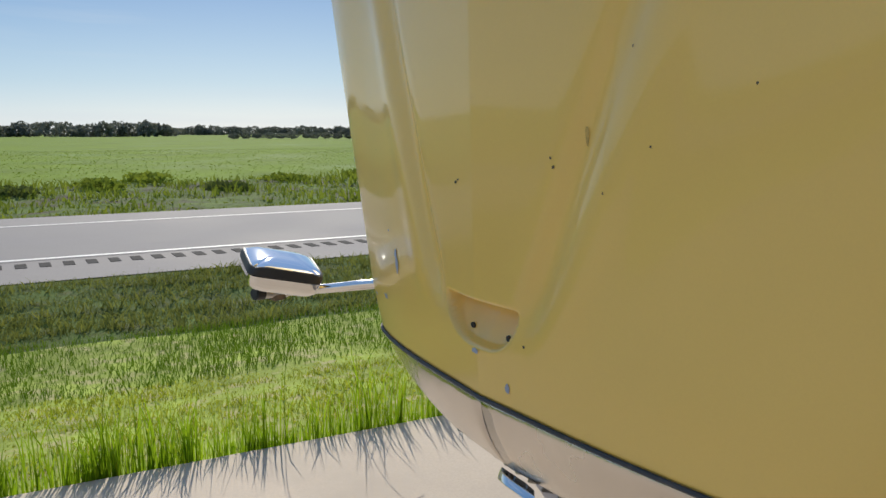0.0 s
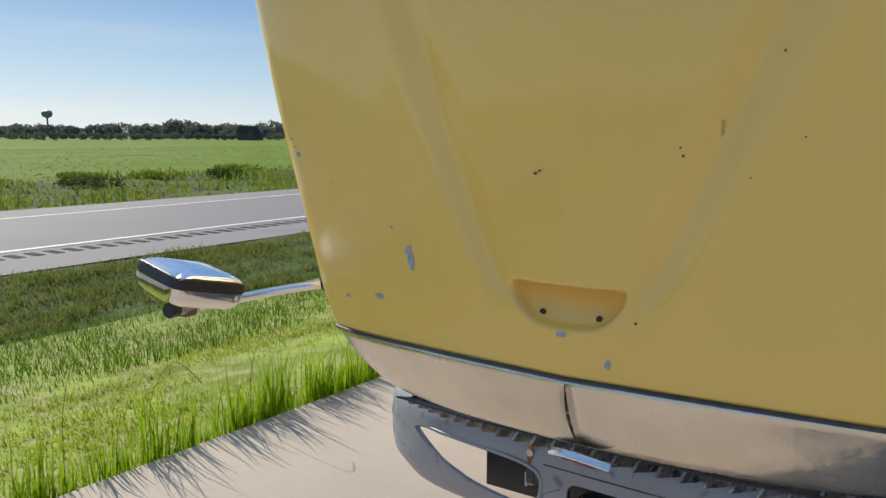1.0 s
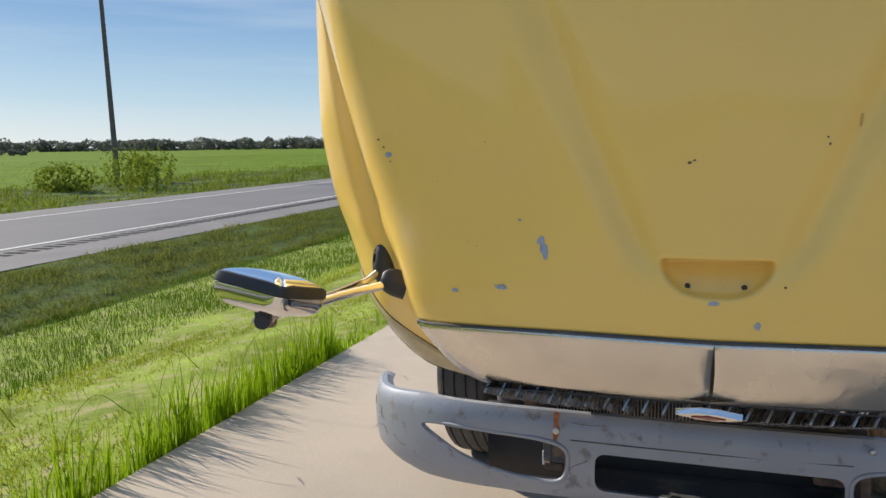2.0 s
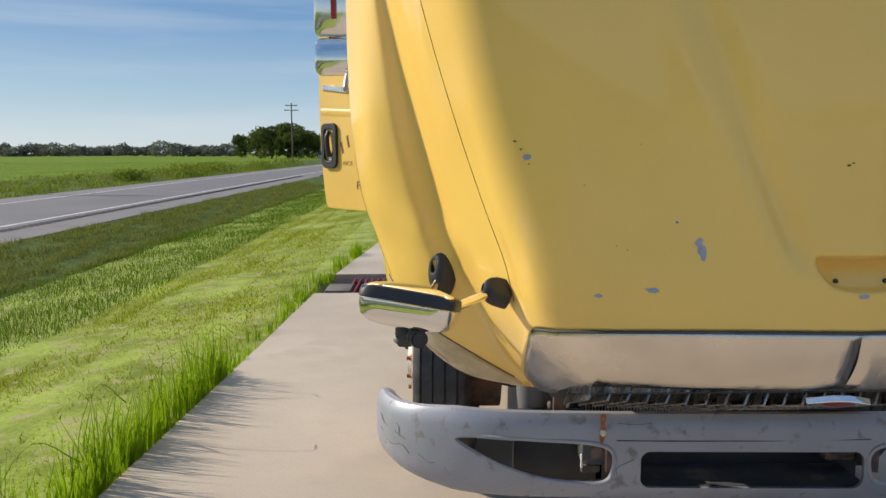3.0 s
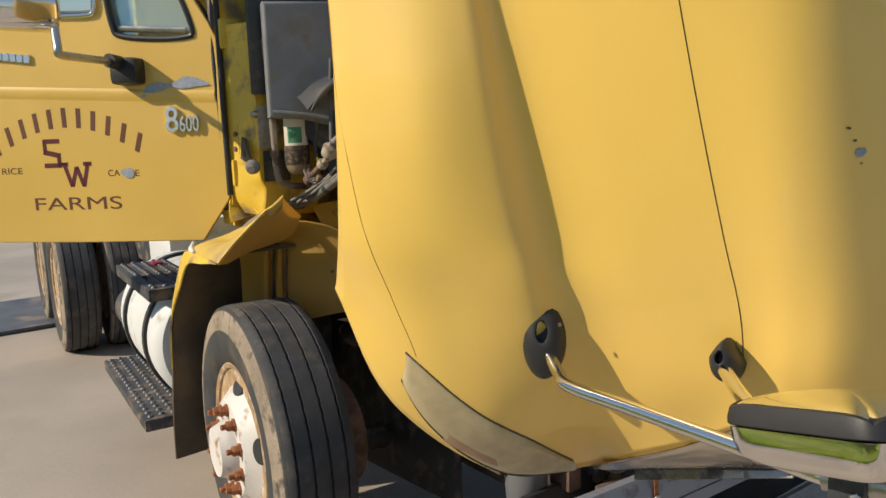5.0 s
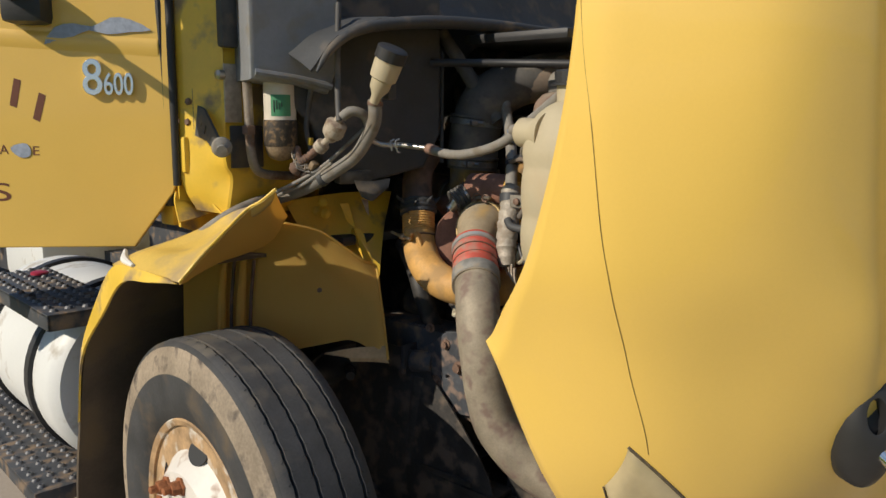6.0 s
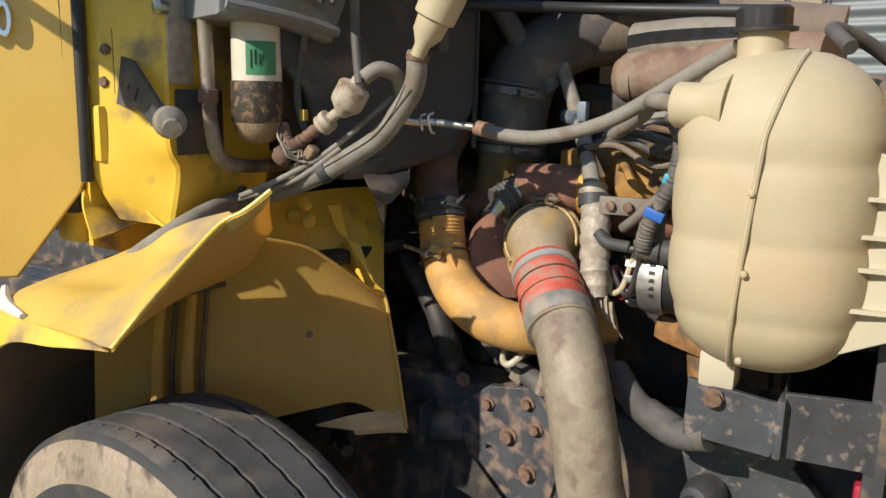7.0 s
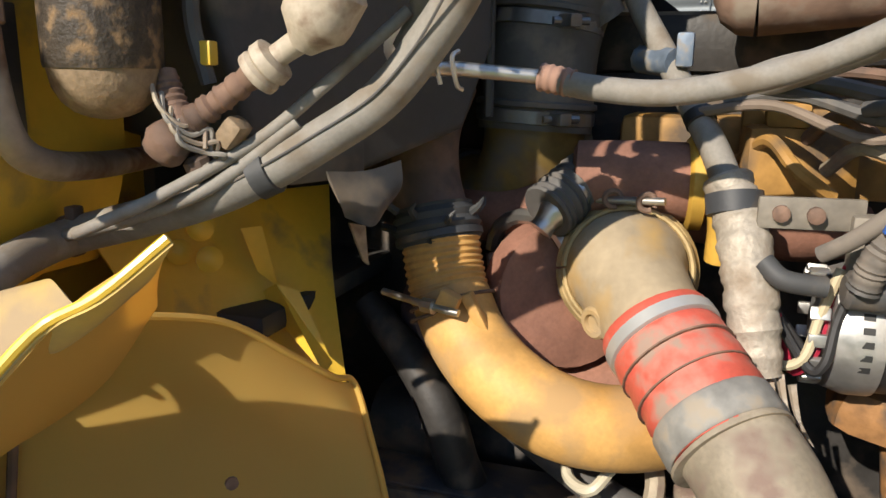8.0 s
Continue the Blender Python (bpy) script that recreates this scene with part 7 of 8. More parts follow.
# air-conditioning drier and its pipe
dry = part("drier", turned([(.004, 0), (.015, .002), (.025, .006), (.034, .014), (.040, .025), (.043, .04), (.043, .06)], (-.805, 2.937, 1.492), (0, 0, 1), 32), DRIERLOW, truck, "white air-conditioning drier with a green label and tarry band")
part("drier_band", turned([(.0445, 0), (.0455, .004), (.0455, .066), (.0445, .07)], (-.805, 2.937, 1.532), (0, 0, 1), 32), mat("tarry_wrap", (.05, .037, .025), .6, var=.4, size=.015, grain=.4, grain_size=.004, bump=.6, dirt=(.22, .14, .07), dirt_amt=.35, dirt_size=.015), dry)
part("drier_can", turned([(.043, 0), (.043, .14)], (-.805, 2.937, 1.602), (0, 0, 1), 32), mat("white_can", (.66, .60, .50), .45, var=.1, size=.05, bump=.03), dry)
lab = []
for i in range(9):
    a = radians(200 + 9 * i)
    lab += [Vector((-.805 + .0436 * math.cos(a), 2.937 + .0436 * math.sin(a), z)) for z in (1.612, 1.668)]
part("green_label", (lab, [(2 * i, 2 * i + 2, 2 * i + 3, 2 * i + 1) for i in range(8)]), GREENLAB, dry)
for k in range(4):
    a = radians(212 + 9 * k)
    part("label_bar", box((-.805 + .0438 * math.cos(a), 2.937 + .0438 * math.sin(a), 1.638 + .004 * (k % 2)), (.003, .0018, .03 - .006 * k), Matrix.Rotation(a, 4, "Z"), 0), INK, dry)
pipe2 = part("ac_pipe", tube([(-.87, 3.01, 1.98), (-.868, 2.998, 1.80), (-.866, 2.993, 1.60), (-.868, 2.985, 1.52), (-.86, 2.98, 1.475), (-.83, 2.98, 1.456), (-.76, 3.0, 1.447), (-.68, 3.03, 1.442), (-.60, 3.06, 1.438)], .0125, 14, 8), ACPIPE, truck, "dusty aluminium air-conditioning pipe")
part("pipe_nut", turned([(.017, -.012), (.019, -.01), (.019, .01), (.017, .012)], (-.866, 2.993, 1.575), (0, 0, 1), 6), RUST, pipe2)
part("pipe_top", tube([(-.872, 3.01, 1.97), (-.85, 3.02, 2.0), (-.80, 3.04, 2.0)], .0135, 12), GREYHOSE, pipe2)
part("pipe_valve", turned([(.010, 0), (.013, .003), (.013, .02), (.008, .024)], (-.90, 3.05, 1.72), (-1, 0, 0), 12), STEEL, pipe2)

# heater housing and cowl over the firewall
hvac = part("heater_housing", join(plate([(-.09, .01), (.02, -.03), (.20, .01), (.25, .10), (.25, .50), (-.20, .50), (-.20, .2), (-.125, .13)], (), .22, axes((-.575, 2.945, 1.465), (.93, -.36, 0), (0, 0, 1)), .01), box((-.62, 2.855, 1.445), (.10, .05, .04), Matrix.Rotation(radians(-21), 4, "Z"), .008)), DUSTY, truck, "dusty black plastic heater housing on the firewall")
part("housing_rib", join(*[tube([(-.66 + .075 * i, 2.865 - .029 * i, 1.43 + .012 * i), (-.66 + .075 * i, 2.865 - .029 * i, 1.80)], .006, 6, 2) for i in range(5)]), DUSTY, hvac)
part("torn_flap", sheet([[(-.635, 2.832, 1.436), (-.585, 2.814, 1.432), (-.53, 2.797, 1.438)], [(-.628, 2.822, 1.405), (-.590, 2.797, 1.402), (-.545, 2.790, 1.412)], [(-.618, 2.822, 1.388), (-.600, 2.800, 1.377), (-.572, 2.796, 1.392)]], .004), DUSTY, hvac, angle=25)
part("flap_tag", sheet([[(-.628, 2.812, 1.385), (-.612, 2.802, 1.380)], [(-.622, 2.806, 1.362), (-.612, 2.800, 1.352)], [(-.618, 2.802, 1.345), (-.613, 2.798, 1.340)]], .003), DRIERLOW, hvac)
part("grey_cover", join(plate([(-.085, -.075), (.03, -.085), (.105, -.105), (.135, -.03), (.125, .30), (-.085, .30)], (), .15, axes((-.795, 2.955, 1.79), (.93, -.36, 0), (0, 0, 1)), .012), tube([(-.905, 2.905, 1.722), (-.80, 2.863, 1.708), (-.715, 2.83, 1.690)], .010, 8, 4)), mat("dusty_grey_cover", (.20, .205, .215), .55, var=.15, size=.12, grain=.1, bump=.04, dirt=(.2, .18, .15), dirt_amt=.25), hvac)
cowl = part("cowl_tray", join(tube([(-.84, 2.74, 1.72), (-.80, 2.735, 1.775), (-.73, 2.72, 1.825), (-.62, 2.70, 1.852), (-.45, 2.66, 1.868), (-.2, 2.62, 1.872), (.3, 2.60, 1.87)], [.004, .011, .014, .016, .018, .018, .018], 14, 6), sheet([[(-.84, 2.76, 1.72), (-.73, 2.74, 1.825), (-.45, 2.68, 1.868), (1.0, 2.62, 1.87)], [(-.80, 3.0, 1.86), (-.70, 3.0, 1.90), (-.45, 3.0, 1.94), (1.0, 3.0, 1.94)], [(-.80, 3.16, 2.28), (-.68, 3.15, 2.30), (-.45, 3.14, 2.32), (1.0, 3.12, 2.32)]], .006)), DUSTY, truck, "black plastic cowl tray above the engine")
part("cowl_edge", join(tube([(-.42, 2.74, 1.765), (-.30, 2.5, 1.76), (-.30, 2.2, 1.745)], .012, 10), box((-.05, 2.54, 1.835), (.5, .36, .03), bevel=.012)), BLACK, cowl)

# radiator with its side panel, shroud and sticker
rad = part("radiator", join(box((-.02, 1.86, 1.05), (1.0, .16, .85), bevel=.02), box((-.56, 1.80, 1.25), (.06, .26, .60), bevel=.012)), DUSTY, truck, "black radiator pack with dusty side panel")
part("fin_core", join(*[box((-.50 + .012 * i, 1.775, .66), (.003, .02, .10), bevel=0) for i in range(40)]), STEEL, rad)
tagged(rad.children[-1], kind="stuff")
part("side_channel", join(box((-.60, 1.935, 1.20), (.02, .03, .70), bevel=.005), box((-.585, 1.74, 1.1), (.03, .03, .7), bevel=.005)), DARK, rad)
part("header_tank", join(tube([(-.55, 1.86, 1.555), (0, 1.86, 1.57), (.5, 1.86, 1.555)], .028, 14), tube([(-.50, 1.98, 1.595), (-.42, 1.92, 1.58), (-.30, 1.88, 1.575)], .016, 12)), DUSTPIPE, rad)
part("sticker", box((-.595, 1.87, 1.20), (.003, .085, .15), bevel=0), mat("white_sticker", (.70, .68, .64), .55, var=.05, bump=0), rad, "white sticker with a yellow emblem and red bars")
part("sticker_emblem", turned([(.016, 0), (.016, .0008)], (-.597, 1.895, 1.255), (-1, 0, 0), 16), mat("emblem_yellow", (.72, .38, .02), .5, bump=0), rad)
for k, text in ((3, "DO NOT"), (4, "CONVENTI"), (5, "COOLANTS")):
    part("sticker_word", words(text, .013, axes((-.599, 1.896, 1.231 - .0125 * k), (0, -1, 0), (0, 0, 1)), .0006, .05), REDW, rad, smooth=False)
for k in (0, 1, 2, 6, 7, 8):
    part("sticker_bar", box((-.5975, 1.868 - .004 * (k % 3), 1.235 - .012 * k), (.001, .055 - .008 * (k % 3), .005), bevel=0), INK, rad)
part("red_panel", box((-.56, 1.93, .98), (.05, .06, .10), bevel=.01), REDW, rad)
part("hood_strut_plate", plate([(2.466, 1.883), (2.422, 2.002), (2.259, 1.989), (2.153, 1.66), (2.305, 1.65), (2.353, 1.764), (2.417, 1.831)], ([(2.357, 1.955), (2.315, 1.926), (2.192, 1.675), (2.225, 1.675), (2.322, 1.884)],), .05, axes((.62, 0, 0), (0, 1, 0), (0, 0, 1)), .006), mat("tan_plastic", (.33, .285, .22), .65, var=.12, size=.1, bump=.05), truck, "tan moulded hood support plate on the far side")
part("far_ledge", join(box((.45, 2.15, 1.59), (.55, .30, .05), bevel=.015), tube([(.1, 2.0, 1.61), (.3, 2.05, 1.635), (.55, 2.1, 1.62)], .014, 12), tube([(.05, 2.1, 1.60), (.25, 2.0, 1.625), (.5, 1.95, 1.60)], .009, 8), box((.30, 2.06, 1.63), (.08, .05, .05), Matrix.Rotation(.4, 4, "Z"), .01)), DUSTPIPE, truck)
part("radiator_hose", tube([(-.60, 2.03, 1.66), (-.55, 2.06, 1.69), (-.48, 2.02, 1.675), (-.42, 1.96, 1.63), (-.40, 1.92, 1.60)], .011, 12), DARKHOSE, rad)
part("air_boot", tube([(-.70, 1.85, .76), (-.69, 1.86, .64), (-.66, 1.90, .55), (-.58, 2.0, .55)], .056, 20), mat("grey_boot", (.14, .14, .145), .6, var=.15, bump=.05), truck)
part("front_bracket", box((-.60, 1.80, .68), (.05, .08, .12), bevel=.008), RUST, truck)
part("latch_hook", tube([(-.53, 1.75, .72), (-.525, 1.73, .75), (-.51, 1.73, .73), (-.51, 1.74, .70)], .008, 8), PIPE, truck)
part("front_bracket", box((-.50, 1.72, .58), (.10, .03, .10), bevel=.006), RUST, truck)
part("tow_block", box((.42, 1.72, .52), (.12, .08, .10), bevel=.02), RUST, truck)
part("cross_member", join(box((0, 1.92, .55), (1.1, .16, .20), bevel=.02), box((-.30, 2.2, .62), (.25, .5, .2), bevel=.03)), GREASE, truck)
part("under_tray", box((.0, 2.5, .40), (.8, 1.2, .04), bevel=.01), GREASE, truck)
# added black sheet that stands for the shade across the bay
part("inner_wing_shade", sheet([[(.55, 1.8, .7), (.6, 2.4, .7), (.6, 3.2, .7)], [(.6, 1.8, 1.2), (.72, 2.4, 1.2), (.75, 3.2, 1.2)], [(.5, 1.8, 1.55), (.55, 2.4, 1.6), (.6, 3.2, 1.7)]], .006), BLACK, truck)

# more lines and small pieces round the turbocharger and the housing
part("intake_pipe", tube([(-.17, 2.60, 1.715), (-.05, 2.44, 1.74), (.02, 2.25, 1.735), (.03, 2.1, 1.72)], .066, 22), DUSTPIPE, duct)
part("drain_hose", tube([(-.33, 2.78, 1.86), (-.30, 2.72, 1.76), (-.27, 2.66, 1.66), (-.255, 2.62, 1.60)], [.02, .022, .024, .024], 12), DARKHOSE, duct)
part("side_hose", tube([(-.40, 2.30, 1.60), (-.45, 2.27, 1.55), (-.47, 2.30, 1.51), (-.44, 2.34, 1.50)], .008, 12), DARKHOSE, line)
part("thin_hose", tube([(-.745, 2.80, 1.49), (-.775, 2.86, 1.44), (-.79, 2.93, 1.41), (-.775, 3.02, 1.385), (-.76, 3.10, 1.36)], .006, 10), GREYHOSE, fit)
for k, (c, m0) in enumerate((((-.30, 2.45, 1.43), BLOCK), ((-.32, 2.38, 1.46), RUST), ((-.28, 2.34, 1.47), BLOCK), ((-.36, 2.36, 1.43), PIPE))):
    part("injector_line", tube([c, (c[0] - .05, c[1] - .03, c[2] + .03), (c[0] - .08, c[1] - .06 - .01 * k, c[2]), (c[0] - .06, c[1] - .10, c[2] - .03)], .008, 8), m0, eng)
for y, z in ((2.50, 1.05), (2.56, 1.06), (2.44, 1.08), (2.47, 1.03)):
    part("small_hose", tube([(-.33, y, z), (-.40, y - .03, z + .03), (-.46, y - .05, z + .01), (-.47, y - .04, z - .05)], .012, 8), PIPE if y > 2.48 else DARKHOSE, eng)
for y, z in ((2.70, 1.00), (2.64, .96), (2.55, .98), (2.53, .93)):
    part("frame_bolt", turned([(.016, 0), (.016, .004), (.010, .005), (.010, .014)], (-.46, y, z), (-1, 0, 0), 8), OLDBOLT, truck)
part("gear_box", join(box((-.42, 2.52, .93), (.07, .16, .14), Matrix.Rotation(.2, 4, "X"), .02)), FRAMEPAINT, truck)
part("compressor_scroll", join(turned([(.03, -.05), (.075, -.04), (.09, 0), (.075, .04), (.03, .05)], (-.29, 2.80, 1.20), (-.8, -.4, .2), 26)), mat("dull_violet_iron", (.16, .11, .115), .7, var=.25, size=.05, bump=.1), turbo)
part("ribbed_boot", tube([(-.41, 2.66, 1.37), (-.38, 2.64, 1.39), (-.35, 2.62, 1.41)], .034, 18, 14, ring=lambda s: 1 + .07 * math.sin(50 * s)), DARKHOSE, turbo)
part("air_cleaner", join(turned([(.10, 0), (.17, .01), (.185, .03), (.185, .50), (.17, .53), (.08, .54)], (.12, 2.95, 1.70), (1, 0, 0), 36), box((.40, 2.86, 1.66), (.5, .4, .5), bevel=.05)), GREASE, truck, "black air cleaner body on the far side of the engine")
# plain black sheet closing the far side above the engine
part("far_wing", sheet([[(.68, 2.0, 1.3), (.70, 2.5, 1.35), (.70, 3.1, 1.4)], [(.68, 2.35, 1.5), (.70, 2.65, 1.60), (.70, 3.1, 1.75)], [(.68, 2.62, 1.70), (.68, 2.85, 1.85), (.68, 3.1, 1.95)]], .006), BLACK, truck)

# ---- grass, weeds, trees and what stands far off ----
RNG = np.random.default_rng(7)


def edge_x(y):
    """The grass side of the slabs along the way."""
    return np.interp(y, [-30, -3.35, 0, 2.6, 5.2, 7.78, 9.2, 13, 17.2, 19], [-3.0, -2.80, -2.74, -2.64, -2.53, -2.44, -2.37, -2.05, -1.7, -1.5])


def blades(x, y, z, tall, wide, lean, bend=0.5):
    """Many tapered, bowed blades as one (verts, faces): three levels each."""
    n = len(x)
    a, b = RNG.uniform(0, 2 * np.pi, n), RNG.uniform(0, 2 * np.pi, n)
    ca, sa = np.cos(a) * wide / 2, np.sin(a) * wide / 2
    out = np.empty((n, 5, 3))
    for k, (h, w) in enumerate(((0, 1.0), (0.55, 0.8))):
        off = lean * tall * h ** (1 + 2 * bend)
        for s, q in ((0, -1), (1, 1)):
            out[:, 2 * k + s, 0] = x + off * np.cos(b) + q * w * ca
            out[:, 2 * k + s, 1] = y + off * np.sin(b) + q * w * sa
            out[:, 2 * k + s, 2] = z + tall * h
    out[:, 4, 0], out[:, 4, 1], out[:, 4, 2] = x + lean * tall * np.cos(b), y + lean * tall * np.sin(b), z + tall * (1 - 0.25 * lean)
    base = np.arange(n)[:, None] * 5
    quads = (base + np.array([0, 1, 3, 2])).tolist()
    tris = (base + np.array([2, 3, 4])).tolist()
    return out.reshape(-1, 3).tolist(), quads + tris


def green(name, geo, material, label, cat):
    return tagged(part(name, geo, material, smooth=False), label, cat, kind="stuff")


def heights(x):
    return np.array([profile(q) for q in x])


# tall unmown grass in tufts along the slab's edge
def edge_grass():
    xs, ys, hs = [], [], []
    for y0, y1, count, lo, hi, spread in ((-4.5, 4.6, 170, 0.12, 0.30, 0.13), (-1.6, 4.4, 105, 0.30, 0.52, 0.08), (4.6, 9.3, 54, 0.08, 0.2, 0.22), (9.6, 11.6, 16, 0.16, 0.34, 0.18), (11.6, 18.0, 40, 0.06, 0.16, 0.25)):
        for _ in range(count):
            cy = RNG.uniform(y0, y1)
            cx = edge_x(cy) - 0.015 - abs(RNG.normal(0, spread * 0.6))
            m = int(RNG.integers(7, 24))
            top = RNG.uniform(lo, hi) * (1.15 if RNG.random() < 0.2 else 1)
            xs.append(cx + RNG.normal(0, 0.035, m))
            ys.append(cy + RNG.normal(0, 0.05, m))
            hs.append(top * RNG.uniform(0.35, 1.15, m))
    x, y, h = np.concatenate(xs), np.concatenate(ys), np.concatenate(hs)
    x = np.minimum(x, edge_x(y) - 0.006)
    return blades(x, y, heights(x) - 0.02, h, RNG.uniform(0.006, 0.013, len(x)), RNG.uniform(0.03, 0.30, len(x)))


green("tall_grass", edge_grass(), GRASS, "tall bright green grass tufts along the concrete edge", "grass")

# single seed stalks that bow over the slab
for y, h, reach in ((0.4, 0.56, 0.24), (1.3, 0.62, 0.12), (1.75, 0.52, 0.3), (2.4, 0.55, 0.2), (3.2, 0.5, 0.34), (4.1, 0.46, 0.2)):
    x0 = float(edge_x(y)) - 0.06
    tip = (x0 + reach, y + 0.1, h * 0.82)
    stalk = tube([(x0, y, -0.05), (x0 + 0.02, y, h * 0.6), (x0 + reach * 0.5, y + 0.05, h), tip], [0.0022, 0.0018, 0.0014, 0.003], n=5, k=4)
    tagged(part("grass_stalk", stalk, GRASS), "thin bowed grass stalk rising from the edge tufts", "grass stalk", "grass stalks")


def scatter(n, x0, x1, y0, y1, power=1.0):
    """Places over a strip, denser towards its near end."""
    return RNG.uniform(x0, x1, n), y0 + (y1 - y0) * RNG.random(n) ** power


x, y = scatter(80000, -5.05, -2.75, -5, 34, 1.5)
keep = x < edge_x(y) - 0.03
x, y = x[keep], y[keep]
clump = np.array([noise.noise((q * 1.3, w * 1.0, 2)) for q, w in zip(x, y)])
green("lawn_grass", blades(x, y, heights(x) - 0.01, (0.036 + 0.02 * clump) * RNG.uniform(0.5, 1.4, len(x)), RNG.uniform(0.006, 0.012, len(x)), RNG.uniform(0.3, 1.0, len(x))),
      MOWN, "short mown bright green lawn grass", "grass")
# ridges that the mower left, running along the lawn
lines = []
for a, n in ((-3.5, 2200), (-4.05, 3000), (-4.55, 3600)):
    yy = -5 + 40 * RNG.random(n) ** 1.3
    lines.append((a + 0.06 * np.sin(0.7 * yy + 3 * a) + RNG.normal(0, 0.045, n), yy))
x, y = np.concatenate([q[0] for q in lines]), np.concatenate([q[1] for q in lines])
green("mown_ridge", blades(x, y, heights(x) - 0.01, RNG.uniform(0.035, 0.085, len(x)), RNG.uniform(0.006, 0.012, len(x)), RNG.uniform(0.2, 0.8, len(x))),
      MOWN, "taller uncut grass lines left between mower passes", "grass")
# the strip beside the swale that the mower has not reached
x, y = scatter(64000, -7.35, -4.98, -5, 40, 1.5)
x = np.maximum(x, -7.3 + 0.1 * np.sin(1.1 * y)) + 0.035 * np.sin(0.6 * y)
clump = np.array([noise.noise((q * 1.1, w * 0.8, 7)) for q, w in zip(x, y)])
green("unmown_grass", blades(x, y, heights(x) - 0.02, (0.095 + 0.06 * clump) * RNG.uniform(0.5, 1.35, len(x)), RNG.uniform(0.006, 0.011, len(x)), RNG.uniform(0.08, 0.6, len(x))),
      UNMOWN, "unmown medium green grass strip between lawn and swale", "grass")
x, y = scatter(60000, -9.75, -7.15, -6, 48, 1.5)
clump = np.array([noise.noise((q * 1.6, w * 0.9, 5)) for q, w in zip(x, y)])
green("rough_grass", blades(x, y, heights(x) - 0.03, (0.10 + 0.09 * clump) * RNG.uniform(0.5, 1.3, len(x)), RNG.uniform(0.010, 0.022, len(x)), RNG.uniform(0.2, 1.0, len(x))),
      GRASSDK, "darker matted grass in the roadside swale", "grass")
rows_x = RNG.choice(np.array([-7.3, -7.65, -8.05, -8.4, -8.8, -9.2, -9.55]), 26000)
y = -6 + 54 * RNG.random(26000) ** 1.5
x = rows_x + 0.10 * np.sin(0.9 * y + 5 * rows_x) + RNG.normal(0, 0.06, 26000)
green("matted_grass", blades(x, y, heights(x) - 0.02, RNG.uniform(0.10, 0.24, len(x)) * (0.7 + 0.5 * np.sin(1.7 * y + 9 * rows_x)), RNG.uniform(0.010, 0.02, len(x)), RNG.uniform(0.5, 1.2, len(x))),
      GRASSDK, "long matted grass lying in rows along the swale", "grass")
x, y = scatter(26000, -33.5, -18.7, -8, 130, 1.5)
clump = np.array([noise.noise((q * 0.45, w * 0.25, 9)) for q, w in zip(x, y)])
mound = np.where(x < -22, 1.7, 0.75)
green("roadside_weeds", blades(x, y, heights(x) - 0.05, np.maximum(0.08, (0.17 + 0.36 * clump) * mound) * RNG.uniform(0.5, 1.3, len(x)), RNG.uniform(0.03, 0.09, len(x)), RNG.uniform(0.2, 1.1, len(x))),
      WEED, "uneven green weeds on the bank beyond the highway", "weeds")
x, y = scatter(30000, -110, -33, -10, 190, 1.2)
green("rice_plants", blades(x, y, heights(x) - 0.05, RNG.uniform(0.07, 0.13, len(x)), RNG.uniform(0.08, 0.2, len(x)), RNG.uniform(0.5, 1.3, len(x))),
      RICE, "even bright green rice plants in a wide field", "rice field")


def clumps(c, r, n, size, seed=0):
    """Small leaf faces through an uneven rounded body: centre, three half-axes."""
    g = np.random.default_rng(seed)
    d = g.normal(size=(n, 3))
    d /= np.linalg.norm(d, axis=1)[:, None]
    lump = np.array([1 + 0.55 * noise.noise((q[0] * 1.7 + seed, q[1] * 1.7, q[2] * 1.7)) for q in d])
    p = np.array(c) + d * np.array(r) * (lump * g.uniform(0.45, 1.0, n) ** 0.5)[:, None]
    u = g.normal(size=(n, 3))
    u /= np.linalg.norm(u, axis=1)[:, None]
    w = np.cross(u, g.normal(size=(n, 3)))
    w /= np.linalg.norm(w, axis=1)[:, None]
    s = (size * g.uniform(0.5, 1.3, n))[:, None]
    v = np.stack([p - u * s, p + w * s * 0.6, p + u * s, p - w * s * 0.6], 1)
    return v.reshape(-1, 3).tolist(), (np.arange(n)[:, None] * 4 + np.array([0, 1, 2, 3])).tolist()


def bush(name, x, y, r, h, n, label, material):
    z = profile(x)
    geo = join(*[clumps((x + a * r, y + b * r, z + h * 0.45), (r * 0.6, r * 0.6, h * 0.55), n // 3, 0.11, seed=int(10 * abs(x) + i)) for i, (a, b) in enumerate(((0, 0), (0.5, 0.3), (-0.45, 0.2)))])
    return tagged(part(name, geo, material, smooth=False), label, "bush", "roadside bushes")


for x, y, r, h in ((-27.5, 34.5, 2.0, 2.1), (-30.5, 39.5, 1.7, 1.9), (-29.5, 31.5, 1.5, 1.4), (-25, 61, 1.5, 1.0), (-24, 72, 2.4, 1.3), (-26, 88, 2.2, 1.2), (-24, 104, 2.5, 1.2), (-25, 128, 2.5, 1.4)):
    bush("bush", x, y, r, h, 900, "loose green weedy bush on the highway's far bank", WEED)
for i in range(15):
    bush("bush", -31.5 + 2.2 * math.sin(2.3 * i), -9 + 2.9 * i + 0.8 * math.sin(5 * i), 1.3 + 0.5 * math.sin(3.1 * i), 0.34 + 0.10 * math.sin(1.7 * i), 420, "low dark weed clump at the field's edge", WEED if i % 3 else LEAF)


